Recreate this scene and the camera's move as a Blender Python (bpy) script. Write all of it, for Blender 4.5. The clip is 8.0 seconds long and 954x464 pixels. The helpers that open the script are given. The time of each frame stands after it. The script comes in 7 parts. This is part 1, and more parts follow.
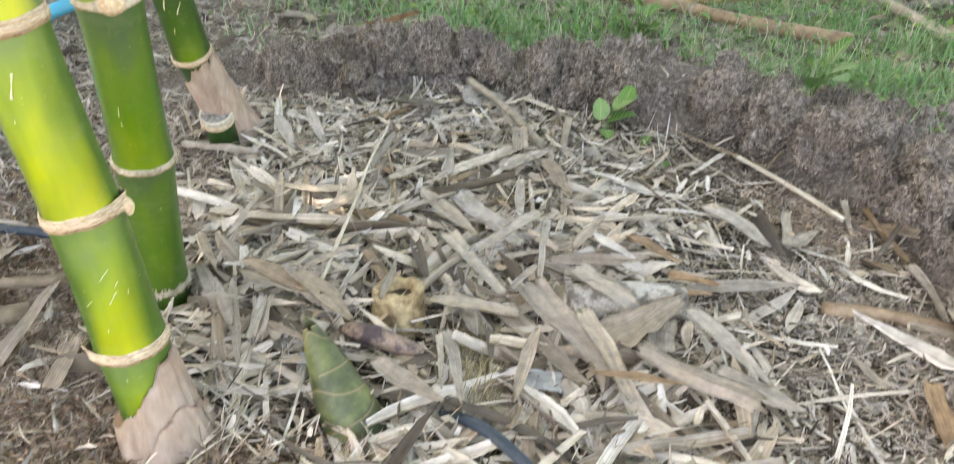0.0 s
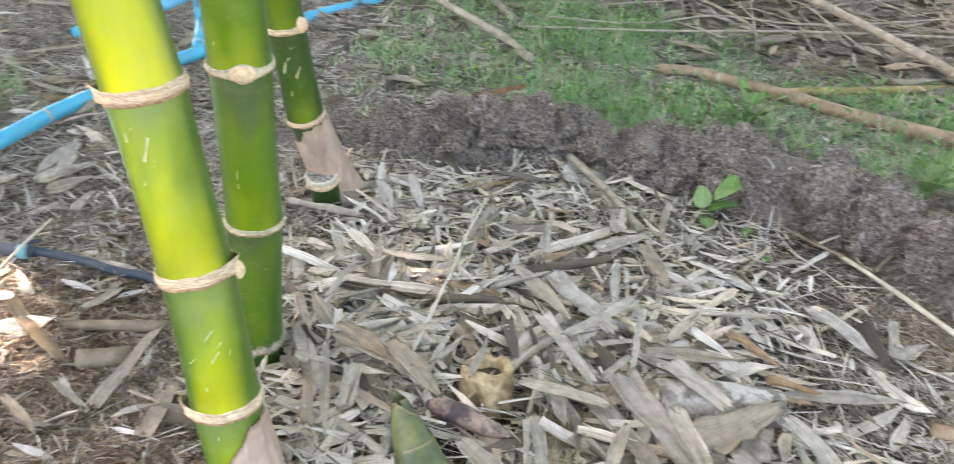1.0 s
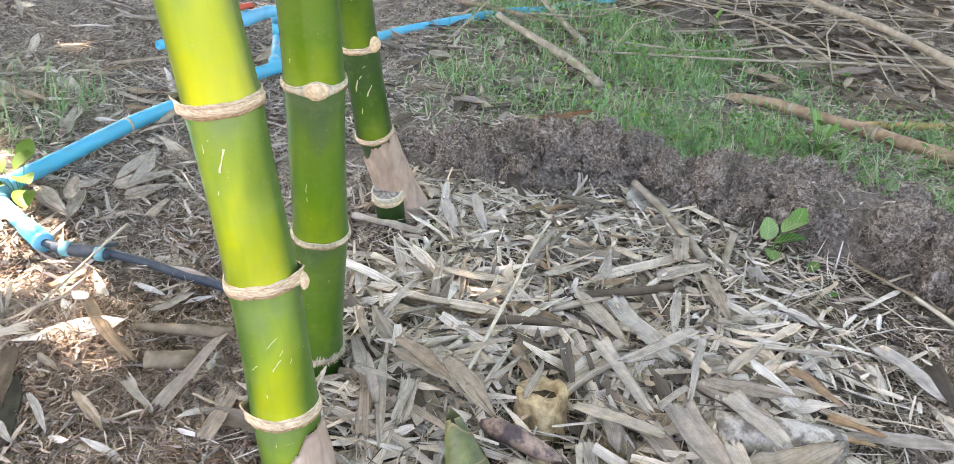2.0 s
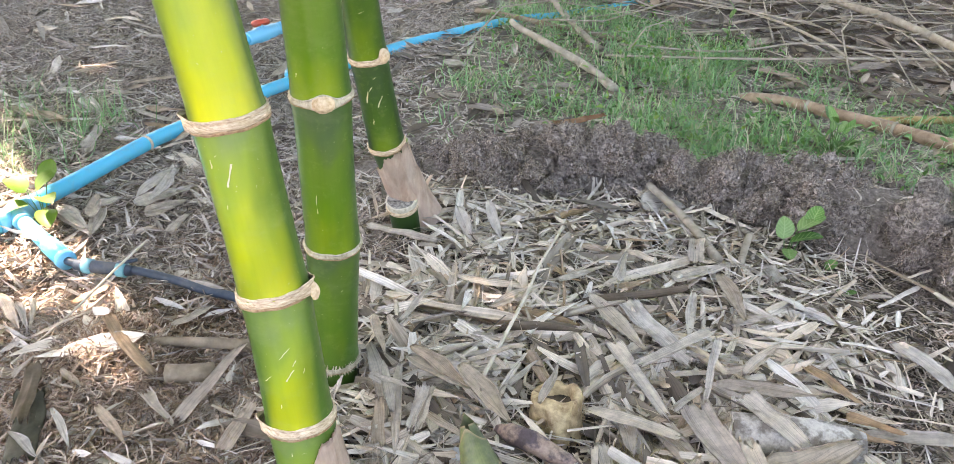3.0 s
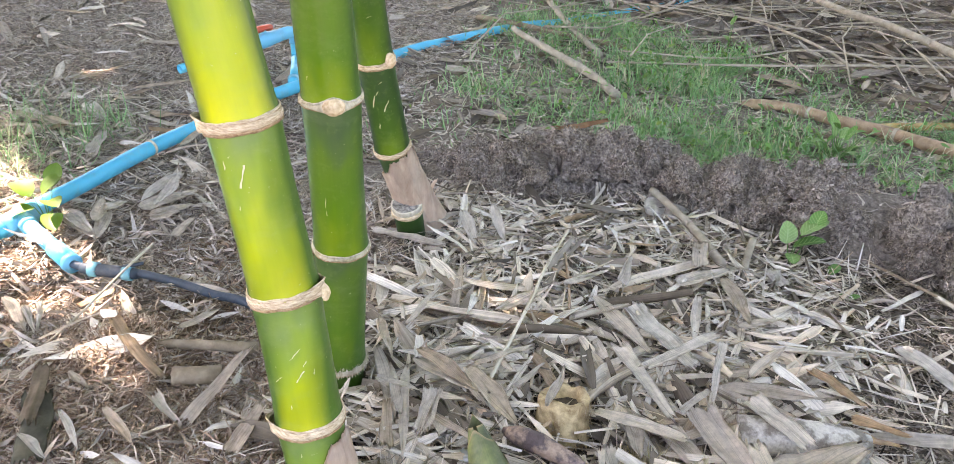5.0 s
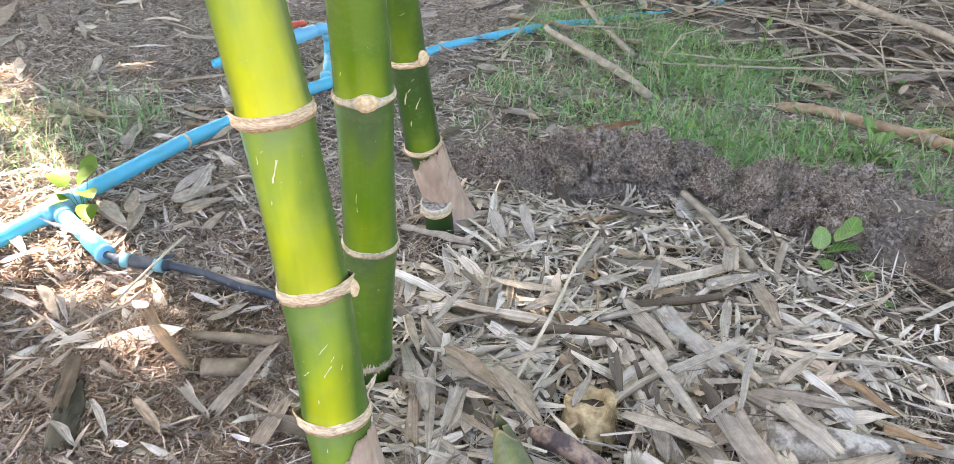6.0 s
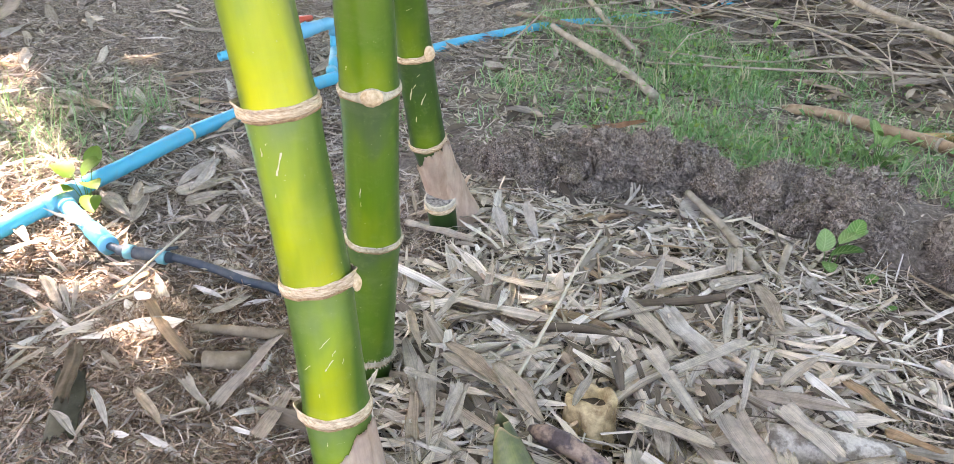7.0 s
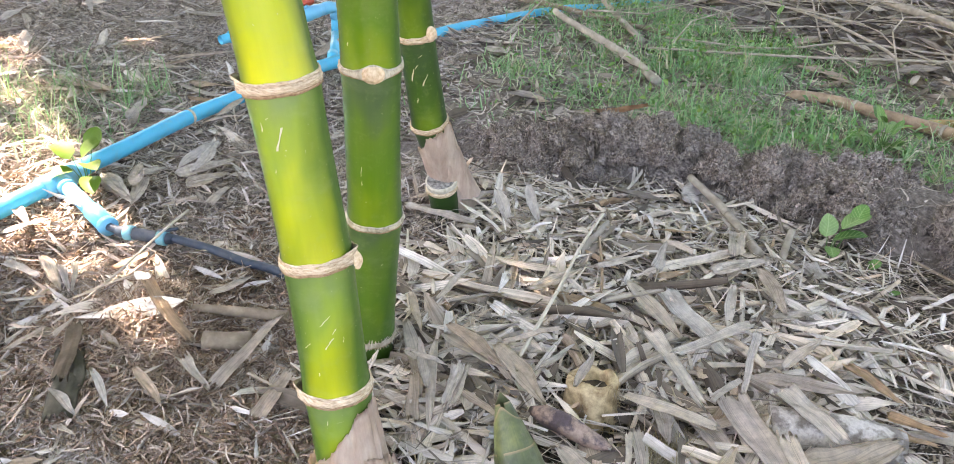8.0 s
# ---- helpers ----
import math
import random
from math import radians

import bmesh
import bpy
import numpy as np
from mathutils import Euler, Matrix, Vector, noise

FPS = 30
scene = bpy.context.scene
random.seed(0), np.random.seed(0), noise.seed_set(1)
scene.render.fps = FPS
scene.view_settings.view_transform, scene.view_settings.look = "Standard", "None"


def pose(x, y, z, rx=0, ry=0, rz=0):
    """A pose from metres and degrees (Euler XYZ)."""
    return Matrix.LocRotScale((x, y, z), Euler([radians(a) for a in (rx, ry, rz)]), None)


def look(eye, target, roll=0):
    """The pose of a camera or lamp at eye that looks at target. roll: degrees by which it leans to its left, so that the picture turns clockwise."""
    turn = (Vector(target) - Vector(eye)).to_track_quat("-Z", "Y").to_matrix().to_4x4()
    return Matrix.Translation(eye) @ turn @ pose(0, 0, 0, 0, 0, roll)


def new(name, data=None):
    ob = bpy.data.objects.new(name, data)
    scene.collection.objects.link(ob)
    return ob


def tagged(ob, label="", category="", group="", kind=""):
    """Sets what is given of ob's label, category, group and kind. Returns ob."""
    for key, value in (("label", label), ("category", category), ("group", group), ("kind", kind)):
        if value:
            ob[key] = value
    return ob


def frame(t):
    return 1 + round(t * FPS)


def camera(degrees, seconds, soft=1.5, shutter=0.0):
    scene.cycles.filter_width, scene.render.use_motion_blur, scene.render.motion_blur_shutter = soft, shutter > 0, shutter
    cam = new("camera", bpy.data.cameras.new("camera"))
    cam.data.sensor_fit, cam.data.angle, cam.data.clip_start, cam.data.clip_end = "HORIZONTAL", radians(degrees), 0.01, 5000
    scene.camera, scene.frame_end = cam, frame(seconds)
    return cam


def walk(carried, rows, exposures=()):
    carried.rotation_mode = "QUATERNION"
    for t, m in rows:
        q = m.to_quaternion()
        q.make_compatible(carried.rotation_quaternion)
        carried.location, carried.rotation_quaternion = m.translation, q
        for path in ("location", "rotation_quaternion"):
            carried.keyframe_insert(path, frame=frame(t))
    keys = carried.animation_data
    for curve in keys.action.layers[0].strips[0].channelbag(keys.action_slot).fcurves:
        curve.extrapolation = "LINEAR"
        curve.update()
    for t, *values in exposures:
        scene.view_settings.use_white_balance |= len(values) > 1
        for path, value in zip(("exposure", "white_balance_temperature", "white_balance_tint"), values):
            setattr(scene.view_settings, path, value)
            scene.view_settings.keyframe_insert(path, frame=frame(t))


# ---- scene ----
cam = camera(57.8, 8.0, 0.3, 0.3)
PATH = [
    (0, (0.056, -0.14, 0.997), (0.042, 1.528, -0.106), 2.4),
    (0.2, (0.079, -0.142, 1.006), (0.061, 1.571, -0.027), 2.4),
    (0.5, (0.084, -0.137, 1.011), (0.063, 1.579, -0.015), 3.0),
    (0.8, (0.041, -0.117, 1.008), (-0.029, 1.601, -0.012), 4.7),
    (1, (0.016, -0.116, 1.025), (-0.187, 1.606, 0.027), 4.0),
    (1.5, (0.021, -0.114, 1.027), (-0.307, 1.589, 0.032), 3.4),
    (2, (0.018, -0.125, 1.03), (-0.332, 1.592, 0.066), 4.1),
    (2.2, (0.013, -0.13, 1.04), (-0.351, 1.582, 0.073), 3.9),
    (3.3, (0.051, -0.128, 1.033), (-0.358, 1.586, 0.086), 1.2),
    (3.5, (0.049, -0.129, 1.032), (-0.356, 1.586, 0.087), 1.1),
    (4, (0.042, -0.137, 1.031), (-0.361, 1.584, 0.096), 1.1),
    (5.5, (0.028, -0.143, 1.031), (-0.39, 1.573, 0.094), 2.4),
    (6, (0.027, -0.141, 1.03), (-0.44, 1.561, 0.09), 2.0),
    (6.5, (0.023, -0.142, 1.027), (-0.447, 1.558, 0.084), 2.7),
    (7, (0.026, -0.14, 1.026), (-0.447, 1.558, 0.082), 2.8),
    (7.5, (0.023, -0.138, 1.025), (-0.449, 1.558, 0.076), 2.8),
    (8, (0.025, -0.14, 1.007), (-0.445, 1.547, 0.043), 3.1),
]
walk(cam, [(t, look(eye, target, roll)) for t, eye, target, roll in PATH], [(0, 4.5, 8050, 21.5), (0.6, 4.5, 7650, 22), (1.2, 4.52, 7550, 23.5), (2.2, 4.5, 7400, 25.5), (8, 4.44, 7400, 27.5)])

# ---- light ----
SUN_AZ, SUN_EL = radians(288.0), radians(54.0)      # compass-like: direction towards the sun, from +y turning to +x
TO_SUN = Vector((math.sin(SUN_AZ) * math.cos(SUN_EL), math.cos(SUN_AZ) * math.cos(SUN_EL), math.sin(SUN_EL)))
world = bpy.data.worlds.new("world")
scene.world = world
world.use_nodes = True
wn = world.node_tree
sky = wn.nodes.new("ShaderNodeTexSky")
sky.sky_type, sky.sun_disc = "NISHITA", False
sky.sun_elevation, sky.sun_rotation = SUN_EL, SUN_AZ
sky.dust_density = 2.5
wn.links.new(sky.outputs["Color"], wn.nodes["Background"].inputs["Color"])
wn.nodes["Background"].inputs["Strength"].default_value = 0.06
sun_data = bpy.data.lights.new("sun", "SUN")
sun_data.energy, sun_data.angle, sun_data.color = 2.0, radians(0.5), (1.0, 0.93, 0.82)
sun = new("sun", sun_data)
sun.matrix_world = look(TO_SUN * 20, (0, 0, 0))


# ---- mesh helpers ----
rng = np.random.default_rng(7)


def vnoise(x, y, seed=0):
    """Smooth value noise on the plane, 0 to 1."""
    x0, y0 = np.floor(x), np.floor(y)
    fx, fy = x - x0, y - y0
    fx, fy = fx * fx * (3 - 2 * fx), fy * fy * (3 - 2 * fy)

    def h(i, j):
        v = np.sin(i * 127.1 + j * 311.7 + seed * 74.7) * 43758.5453
        return v - np.floor(v)
    a = h(x0, y0) * (1 - fx) + h(x0 + 1, y0) * fx
    b = h(x0, y0 + 1) * (1 - fx) + h(x0 + 1, y0 + 1) * fx
    return a * (1 - fy) + b * fy


def fbm(x, y, octaves=4, seed=0, gain=0.55):
    total, amp, norm = 0, 1.0, 0
    for o in range(octaves):
        total = total + amp * vnoise(x * 2.03 ** o + 3.1 * o, y * 2.03 ** o - 1.7 * o, seed + o)
        norm += amp
        amp *= gain
    return total / norm


def smooth(a, b, v):
    t = np.clip((v - a) / (b - a), 0, 1)
    return t * t * (3 - 2 * t)


# the earth bank runs round the clump: its inner foot as radius over angle about the clump's middle
CX, CY = -0.05, 1.15
FOOT = [(-1.3, 1.9), (-0.75, 1.96), (-0.61, 1.945), (-0.478, 1.905), (-0.356, 1.882), (-0.247, 1.905), (-0.126, 1.965), (-0.017, 2.0), (0.099, 1.965), (0.222, 1.94), (0.338, 1.905), (0.465, 1.85), (0.558, 1.84), (0.65, 1.765),
        (0.732, 1.67), (0.822, 1.585), (0.888, 1.49), (0.91, 1.33), (0.93, 1.18), (0.98, 1.0), (1.02, 0.7), (1.02, 0.2), (0.92, -0.4)]
FOOT_ANGLE = np.array([math.atan2(y - CY, x - CX) for x, y in FOOT])[::-1]
FOOT_RADIUS = np.array([math.hypot(x - CX, y - CY) for x, y in FOOT])[::-1]


def bank_distance(x, y):
    """How far a place lies outside the bank's inner foot, and how strong the bank is in that direction."""
    ang = np.arctan2(y - CY, x - CX)
    r = np.hypot(x - CX, y - CY)
    foot = np.interp(ang, FOOT_ANGLE, FOOT_RADIUS) + 0.05 * (fbm(x * 5, y * 5, 2, 11) - 0.5)
    strength = smooth(2.3, 1.85, ang) * smooth(-1.5, -1.2, ang)
    return r - foot, strength


def bank_width(x, y):
    """The face is steep behind the clump and flattens to a broad slope at the side."""
    ang = np.arctan2(y - CY, x - CX)
    return np.interp(ang, [0.0, 0.35, 0.6, 0.85, 1.1, 1.4, 1.7, 1.9], [0.28, 0.28, 0.23, 0.2, 0.17, 0.12, 0.19, 0.13])


def ground_height(x, y):
    x, y = np.asarray(x, float), np.asarray(y, float)
    d, s = bank_distance(x, y)
    w = bank_width(x, y)
    rise = 0.62 * smooth(-0.03, 0.45, d / w) + 0.38 * smooth(0.4, 1.0, d / w)
    fall = smooth(0.0, 0.22, d - w)
    crest = 0.115 + 0.04 * (fbm(x * 4, y * 4, 2, 5) - 0.5)
    bank = s * (crest * rise * (1 - fall) + 0.035 * fall)
    clod = s * smooth(0.0, 0.5, d / w) * (1 - smooth(0.05, 0.22, d - w))
    mound = 0.045 * np.exp(-((x + 0.45) ** 2 / 0.25 + (y - 1.45) ** 2 / 0.35)) * (1 - rise * s)
    left = smooth(-0.55, -0.85, x) * smooth(3.5, 2.0, y)
    near = smooth(9, 5, np.hypot(x, y - 1.5))
    lumps = 0.012 * (fbm(x * 3, y * 3, 3, 1) - 0.5) * (1 + 20 * (1 - near))
    lumps = lumps + near * left * (0.05 * (fbm(x * 5, y * 5, 3, 21) - 0.5) + 0.016 * (fbm(x * 30, y * 30, 3, 22) - 0.5))
    lumps = lumps + clod * 0.03 * (fbm(x * 22, y * 22, 2, 9) - 0.5)
    lumps = lumps + near * 0.008 * (fbm(x * 40, y * 40, 2, 4) - 0.5)
    chunk = 0.05 * np.exp(-((x + 0.966) ** 2 / 0.014 + (y - 1.03) ** 2 / 0.014)) + 0.03 * np.exp(-((x + 0.9) ** 2 / 0.02 + (y - 0.9) ** 2 / 0.016))
    return -0.012 + bank + mound + lumps + chunk - 0.02 * left


def link(name, mesh, material, parent=None, label=""):
    ob = new(name, mesh)
    if material and not mesh.materials:
        mesh.materials.append(material)
    ob.parent = parent
    return tagged(ob, label)


def part(name, bm, material, parent=None, label="", flat=False):
    """Links a bmesh as one mesh object under a thing or a part."""
    mesh = bpy.data.meshes.new(name)
    bm.normal_update()
    bm.to_mesh(mesh)
    bm.free()
    if not flat:
        mesh.shade_smooth()
    return link(name, mesh, material, parent, label)


def thing(name, at, label, category, group="", kind=""):
    """An Empty at the thing's base."""
    ob = new(name)
    ob.location = at
    ob.empty_display_size = 0.05
    return tagged(ob, label, category, group, kind)


def array_mesh(name, verts, faces, uvs=None):
    """A mesh from arrays of places and quads, with an optional uv for each vertex."""
    mesh = bpy.data.meshes.new(name)
    n, k = faces.shape
    mesh.vertices.add(len(verts))
    mesh.vertices.foreach_set("co", np.ascontiguousarray(verts, dtype=np.float32).ravel())
    mesh.loops.add(n * k)
    mesh.loops.foreach_set("vertex_index", np.ascontiguousarray(faces, dtype=np.int32).ravel())
    mesh.polygons.add(n)
    mesh.polygons.foreach_set("loop_start", np.arange(0, n * k, k, dtype=np.int32))
    if uvs is not None:
        layer = mesh.uv_layers.new(name="UVMap")
        layer.data.foreach_set("uv", np.ascontiguousarray(uvs[faces.ravel()], dtype=np.float32).ravel())
    mesh.update(calc_edges=True)
    mesh.validate()
    mesh.shade_smooth()
    return mesh


def spread(v, n):
    return np.broadcast_to(np.asarray(v, float), (n,)).copy()


def blades(n, length, width, fold=0.0, bend=0.0, twist=0.0, sweep=0.0, shape="leaf", seg=6):
    """n strips along x in their own axes, midrib at y = 0: arrays of places (n, k, 3), faces and uvs. Lengths in metres."""
    length, width, fold, bend, twist, sweep = (spread(v, n)[:, None, None] for v in (length, width, fold, bend, twist, sweep))
    t = np.linspace(0, 1, seg + 1)[None, :, None]
    cols = 2 if shape in ("fibre", "frond") else 3
    u = np.linspace(-1.0, 1.0, cols)[None, None, :]
    if shape in ("leaf", "frond"):
        w = np.maximum(np.sin(np.pi * np.clip(t, 0, 1) ** 0.72) ** 0.8, 0.02)
    elif shape == "grass":
        w = np.maximum((1 - t) ** 0.7, 0.04)
    elif shape == "oval":
        w = np.maximum(np.sin(np.pi * np.clip(t, 0, 1) ** 0.85) ** 0.55, 0.03)
    elif shape == "heart":
        w = np.maximum(np.sin(np.pi * np.clip(t, 0, 1) ** 0.55) ** 0.75, 0.03)
    else:
        w = np.full_like(t, 1.0)
        w[:, 0], w[:, -1] = 0.7, 0.55
    own = np.random.default_rng(n * 7 + seg)
    if seg >= 4 and shape in ("leaf", "strip"):
        w = w * (1 + 0.05 * own.normal(0, 1, (n, seg + 1, 1)))
    half = width / 2 * w
    y = half * u
    z = fold * half * np.abs(u)
    ang = twist * (t - 0.5)
    y, z = y * np.cos(ang) - z * np.sin(ang), y * np.sin(ang) + z * np.cos(ang)
    x = length * (t - 0.5) + 0 * u
    z = z - length * bend * (t - 0.5) ** 2 / 2 * 1.0
    y = y + length * sweep * (t - 0.5) ** 2
    if seg >= 3 and shape in ("leaf", "strip"):
        # dry blades cockle and wander
        f1, f2, p1, p2 = own.uniform(0.5, 1.6, (n, 1, 1)), own.uniform(0.4, 1.2, (n, 1, 1)), own.uniform(0, 6.28, (n, 1, 1)), own.uniform(0, 6.28, (n, 1, 1))
        z = z + length * 0.014 * np.sin(6.28 * f1 * t + p1) + 0.09 * width * np.sin(9 * t + p2) * u
        y = y + length * 0.011 * np.sin(6.28 * f2 * t + p2)
    p = np.stack([x + 0 * y, y, z + 0 * y], -1).reshape(n, -1, 3)
    k = (seg + 1) * cols
    quads = []
    for i in range(seg):
        for j in range(cols - 1):
            a = i * cols + j
            quads.append((a, a + 1, a + cols + 1, a + cols))
    uv = np.stack(np.broadcast_arrays(u[0] * 0.5 + 0.5, t[0]), -1).reshape(-1, 2)
    return p, np.array(quads), uv, k


def turned(p, at, yaw, pitch=0.0, roll=0.0):
    """Turns every strip (roll about its length, pitch up, yaw) and moves it."""
    n = len(p)
    yaw, pitch, roll = (spread(v, n)[:, None] for v in (yaw, pitch, roll))
    x, y, z = p[..., 0], p[..., 1], p[..., 2]
    y, z = y * np.cos(roll) - z * np.sin(roll), y * np.sin(roll) + z * np.cos(roll)
    x, z = x * np.cos(pitch) - z * np.sin(pitch), x * np.sin(pitch) + z * np.cos(pitch)
    x, y = x * np.cos(yaw) - y * np.sin(yaw), x * np.sin(yaw) + y * np.cos(yaw)
    return np.stack([x, y, z], -1) + np.asarray(at)[:, None, :]


def joined(name, p, quads, uv, k, material, parent=None, label="", drape=True, category="", kind="stuff"):
    """All strips in one mesh."""
    n = len(p)
    verts = p.reshape(-1, 3)
    if drape:
        verts = verts.copy()
        verts[:, 2] = np.maximum(verts[:, 2], ground_height(verts[:, 0], verts[:, 1]) + 0.002)
    faces = (quads[None] + (np.arange(n) * k)[:, None, None]).reshape(-1, quads.shape[1])
    mesh = array_mesh(name, verts, faces, np.tile(uv, (n, 1)))
    ob = link(name, mesh, material, parent, label)
    return tagged(ob, "", category, "", kind)


def tube_bm(points, radii, sides=14, cap=True, bm=None):
    """A round tube through points with a radius at each."""
    bm = bm or bmesh.new()
    pts = [Vector(p) for p in points]
    rings = []
    ref = Vector((0.13, 0.21, 1.0)).normalized()
    for i, p in enumerate(pts):
        d = (pts[min(i + 1, len(pts) - 1)] - pts[max(i - 1, 0)]).normalized()
        if abs(d.dot(ref)) > 0.97:
            ref = Vector((1.0, 0.2, 0.1)).normalized()
        a = d.cross(ref).normalized()
        b = d.cross(a).normalized()
        r = radii[i] if hasattr(radii, "__len__") else radii
        rings.append([bm.verts.new(p + r * (math.cos(2 * math.pi * j / sides) * a + math.sin(2 * math.pi * j / sides) * b)) for j in range(sides)])
    for q, r in zip(rings, rings[1:]):
        for j in range(sides):
            bm.faces.new((q[j], r[j], r[(j + 1) % sides], q[(j + 1) % sides]))
    if cap:
        bm.faces.new(rings[0])
        bm.faces.new(rings[-1][::-1])
    bmesh.ops.recalc_face_normals(bm, faces=bm.faces)
    return bm


# ---- materials ----
def ramp(nt, stops, fac):
    r = nt.nodes.new("ShaderNodeValToRGB")
    els = r.color_ramp.elements
    while len(els) < len(stops):
        els.new(0.5)
    for e, (pos, col) in zip(els, stops):
        e.position, e.color = pos, (*col, 1)
    nt.links.new(fac, r.inputs["Fac"])
    return r.outputs["Color"]


def blank(name, rough=0.7):
    m = bpy.data.materials.new(name)
    m.use_nodes = True
    nt = m.node_tree
    b = nt.nodes["Principled BSDF"]
    b.inputs["Roughness"].default_value = rough
    return m, nt, b


def noise_node(nt, scale, detail=4.0, rough=0.6, vector=None, stretch=None):
    n = nt.nodes.new("ShaderNodeTexNoise")
    n.inputs["Scale"].default_value, n.inputs["Detail"].default_value, n.inputs["Roughness"].default_value = scale, detail, rough
    if vector is not None:
        if stretch:
            mp = nt.nodes.new("ShaderNodeMapping")
            mp.inputs["Scale"].default_value = stretch
            nt.links.new(vector, mp.inputs["Vector"])
            vector = mp.outputs["Vector"]
        nt.links.new(vector, n.inputs["Vector"])
    return n.outputs["Fac"]


def math_node(nt, op, a, b=0.0, clamp=False):
    n = nt.nodes.new("ShaderNodeMath")
    n.operation, n.use_clamp = op, clamp
    for i, v in enumerate((a, b)):
        if isinstance(v, (int, float)):
            n.inputs[i].default_value = v
        else:
            nt.links.new(v, n.inputs[i])
    return n.outputs[0]


def mixed(nt, fac, a, b, mode="MIX"):
    n = nt.nodes.new("ShaderNodeMix")
    n.data_type, n.blend_type = "RGBA", mode
    for key, v in ((0, fac), (6, a), (7, b)):
        if isinstance(v, (int, float)):
            n.inputs[key].default_value = v
        elif isinstance(v, tuple):
            n.inputs[key].default_value = (*v, 1)
        else:
            nt.links.new(v, n.inputs[key])
    return n.outputs[2]


def bumped(nt, b, height, strength=0.4, distance=0.002):
    n = nt.nodes.new("ShaderNodeBump")
    n.inputs["Strength"].default_value, n.inputs["Distance"].default_value = strength, distance
    nt.links.new(height, n.inputs["Height"])
    nt.links.new(n.outputs["Normal"], b.inputs["Normal"])


def coords(nt, which="Object"):
    return nt.nodes.new("ShaderNodeTexCoord").outputs[which]


def strip_material(name, stops, rough=0.75, island=True, streak=0.5, through_light=0.0, blotch=0.35, across=9, vein=0.0):
    """Dry or green blades: a colour for each blade, streaks along its length, blotches, and fine ribs."""
    m, nt, b = blank(name, rough)
    if island:
        rand = nt.nodes.new("ShaderNodeNewGeometry").outputs["Random Per Island"]
    else:
        rand = nt.nodes.new("ShaderNodeObjectInfo").outputs["Random"]
    col = ramp(nt, stops, rand)
    uv = coords(nt, "UV")
    ob = coords(nt, "Object")
    shift = nt.nodes.new("ShaderNodeVectorMath")
    shift.operation = "ADD"
    cmb = nt.nodes.new("ShaderNodeCombineXYZ")
    nt.links.new(math_node(nt, "MULTIPLY", rand, 57.0), cmb.inputs[2])
    nt.links.new(uv, shift.inputs[0])
    nt.links.new(cmb.outputs[0], shift.inputs[1])
    ribs = noise_node(nt, 1.0, 5, 0.72, shift.outputs[0], (across, 0.7, 1))
    spots = noise_node(nt, 45.0, 4, 0.65, ob)
    col = mixed(nt, streak, col, ramp(nt, [(0.36, (0.16, 0.145, 0.13)), (0.5, (0.8, 0.79, 0.77)), (0.62, (1.0, 1.0, 1.0))], ribs), "MULTIPLY")
    col = mixed(nt, blotch, col, ramp(nt, [(0.35, (0.3, 0.27, 0.24)), (0.6, (1.0, 1.0, 1.0))], spots), "MULTIPLY")
    tint = math_node(nt, "FRACT", math_node(nt, "MULTIPLY", rand, 23.7))
    col = mixed(nt, 1.0, col, ramp(nt, [(0.0, (0.97, 0.97, 0.99)), (0.5, (1.0, 0.975, 0.95)), (0.8, (1.0, 0.94, 0.87)), (1.0, (1.0, 0.9, 0.79))], tint), "MULTIPLY")
    stain = noise_node(nt, 1.0, 3, 0.6, shift.outputs[0], (1.6, 2.6, 1))
    col = mixed(nt, math_node(nt, "MULTIPLY", ramp(nt, [(0.56, (0, 0, 0)), (0.7, (1, 1, 1))], stain), blotch), col, mixed(nt, 1.0, col, (0.5, 0.4, 0.3), "MULTIPLY"))
    if vein:
        # a pale midrib and side veins sloping away from it
        sep = nt.nodes.new("ShaderNodeSeparateXYZ")
        nt.links.new(uv, sep.inputs[0])
        off = math_node(nt, "ABSOLUTE", math_node(nt, "SUBTRACT", sep.outputs[0], 0.5))
        side = math_node(nt, "PINGPONG", math_node(nt, "SUBTRACT", math_node(nt, "MULTIPLY", sep.outputs[1], 7.0), math_node(nt, "MULTIPLY", off, 4.0)), 0.5)
        lines = math_node(nt, "MINIMUM", off, math_node(nt, "MULTIPLY", side, 0.35))
        col = mixed(nt, math_node(nt, "MULTIPLY", ramp(nt, [(0.012, (1, 1, 1)), (0.045, (0, 0, 0))], lines), vein), col, (0.42, 0.55, 0.24))
        ribs = math_node(nt, "ADD", math_node(nt, "MULTIPLY", ribs, 0.3), math_node(nt, "MULTIPLY", side, 0.8))
    nt.links.new(col, b.inputs["Base Color"])
    bumped(nt, b, ribs, 0.5, 0.0015)
    if through_light:
        tr = nt.nodes.new("ShaderNodeBsdfTranslucent")
        nt.links.new(col, tr.inputs["Color"])
        mx = nt.nodes.new("ShaderNodeMixShader")
        mx.inputs[0].default_value = through_light
        nt.links.new(b.outputs[0], mx.inputs[1])
        nt.links.new(tr.outputs[0], mx.inputs[2])
        nt.links.new(mx.outputs[0], nt.nodes["Material Output"].inputs["Surface"])
    return m


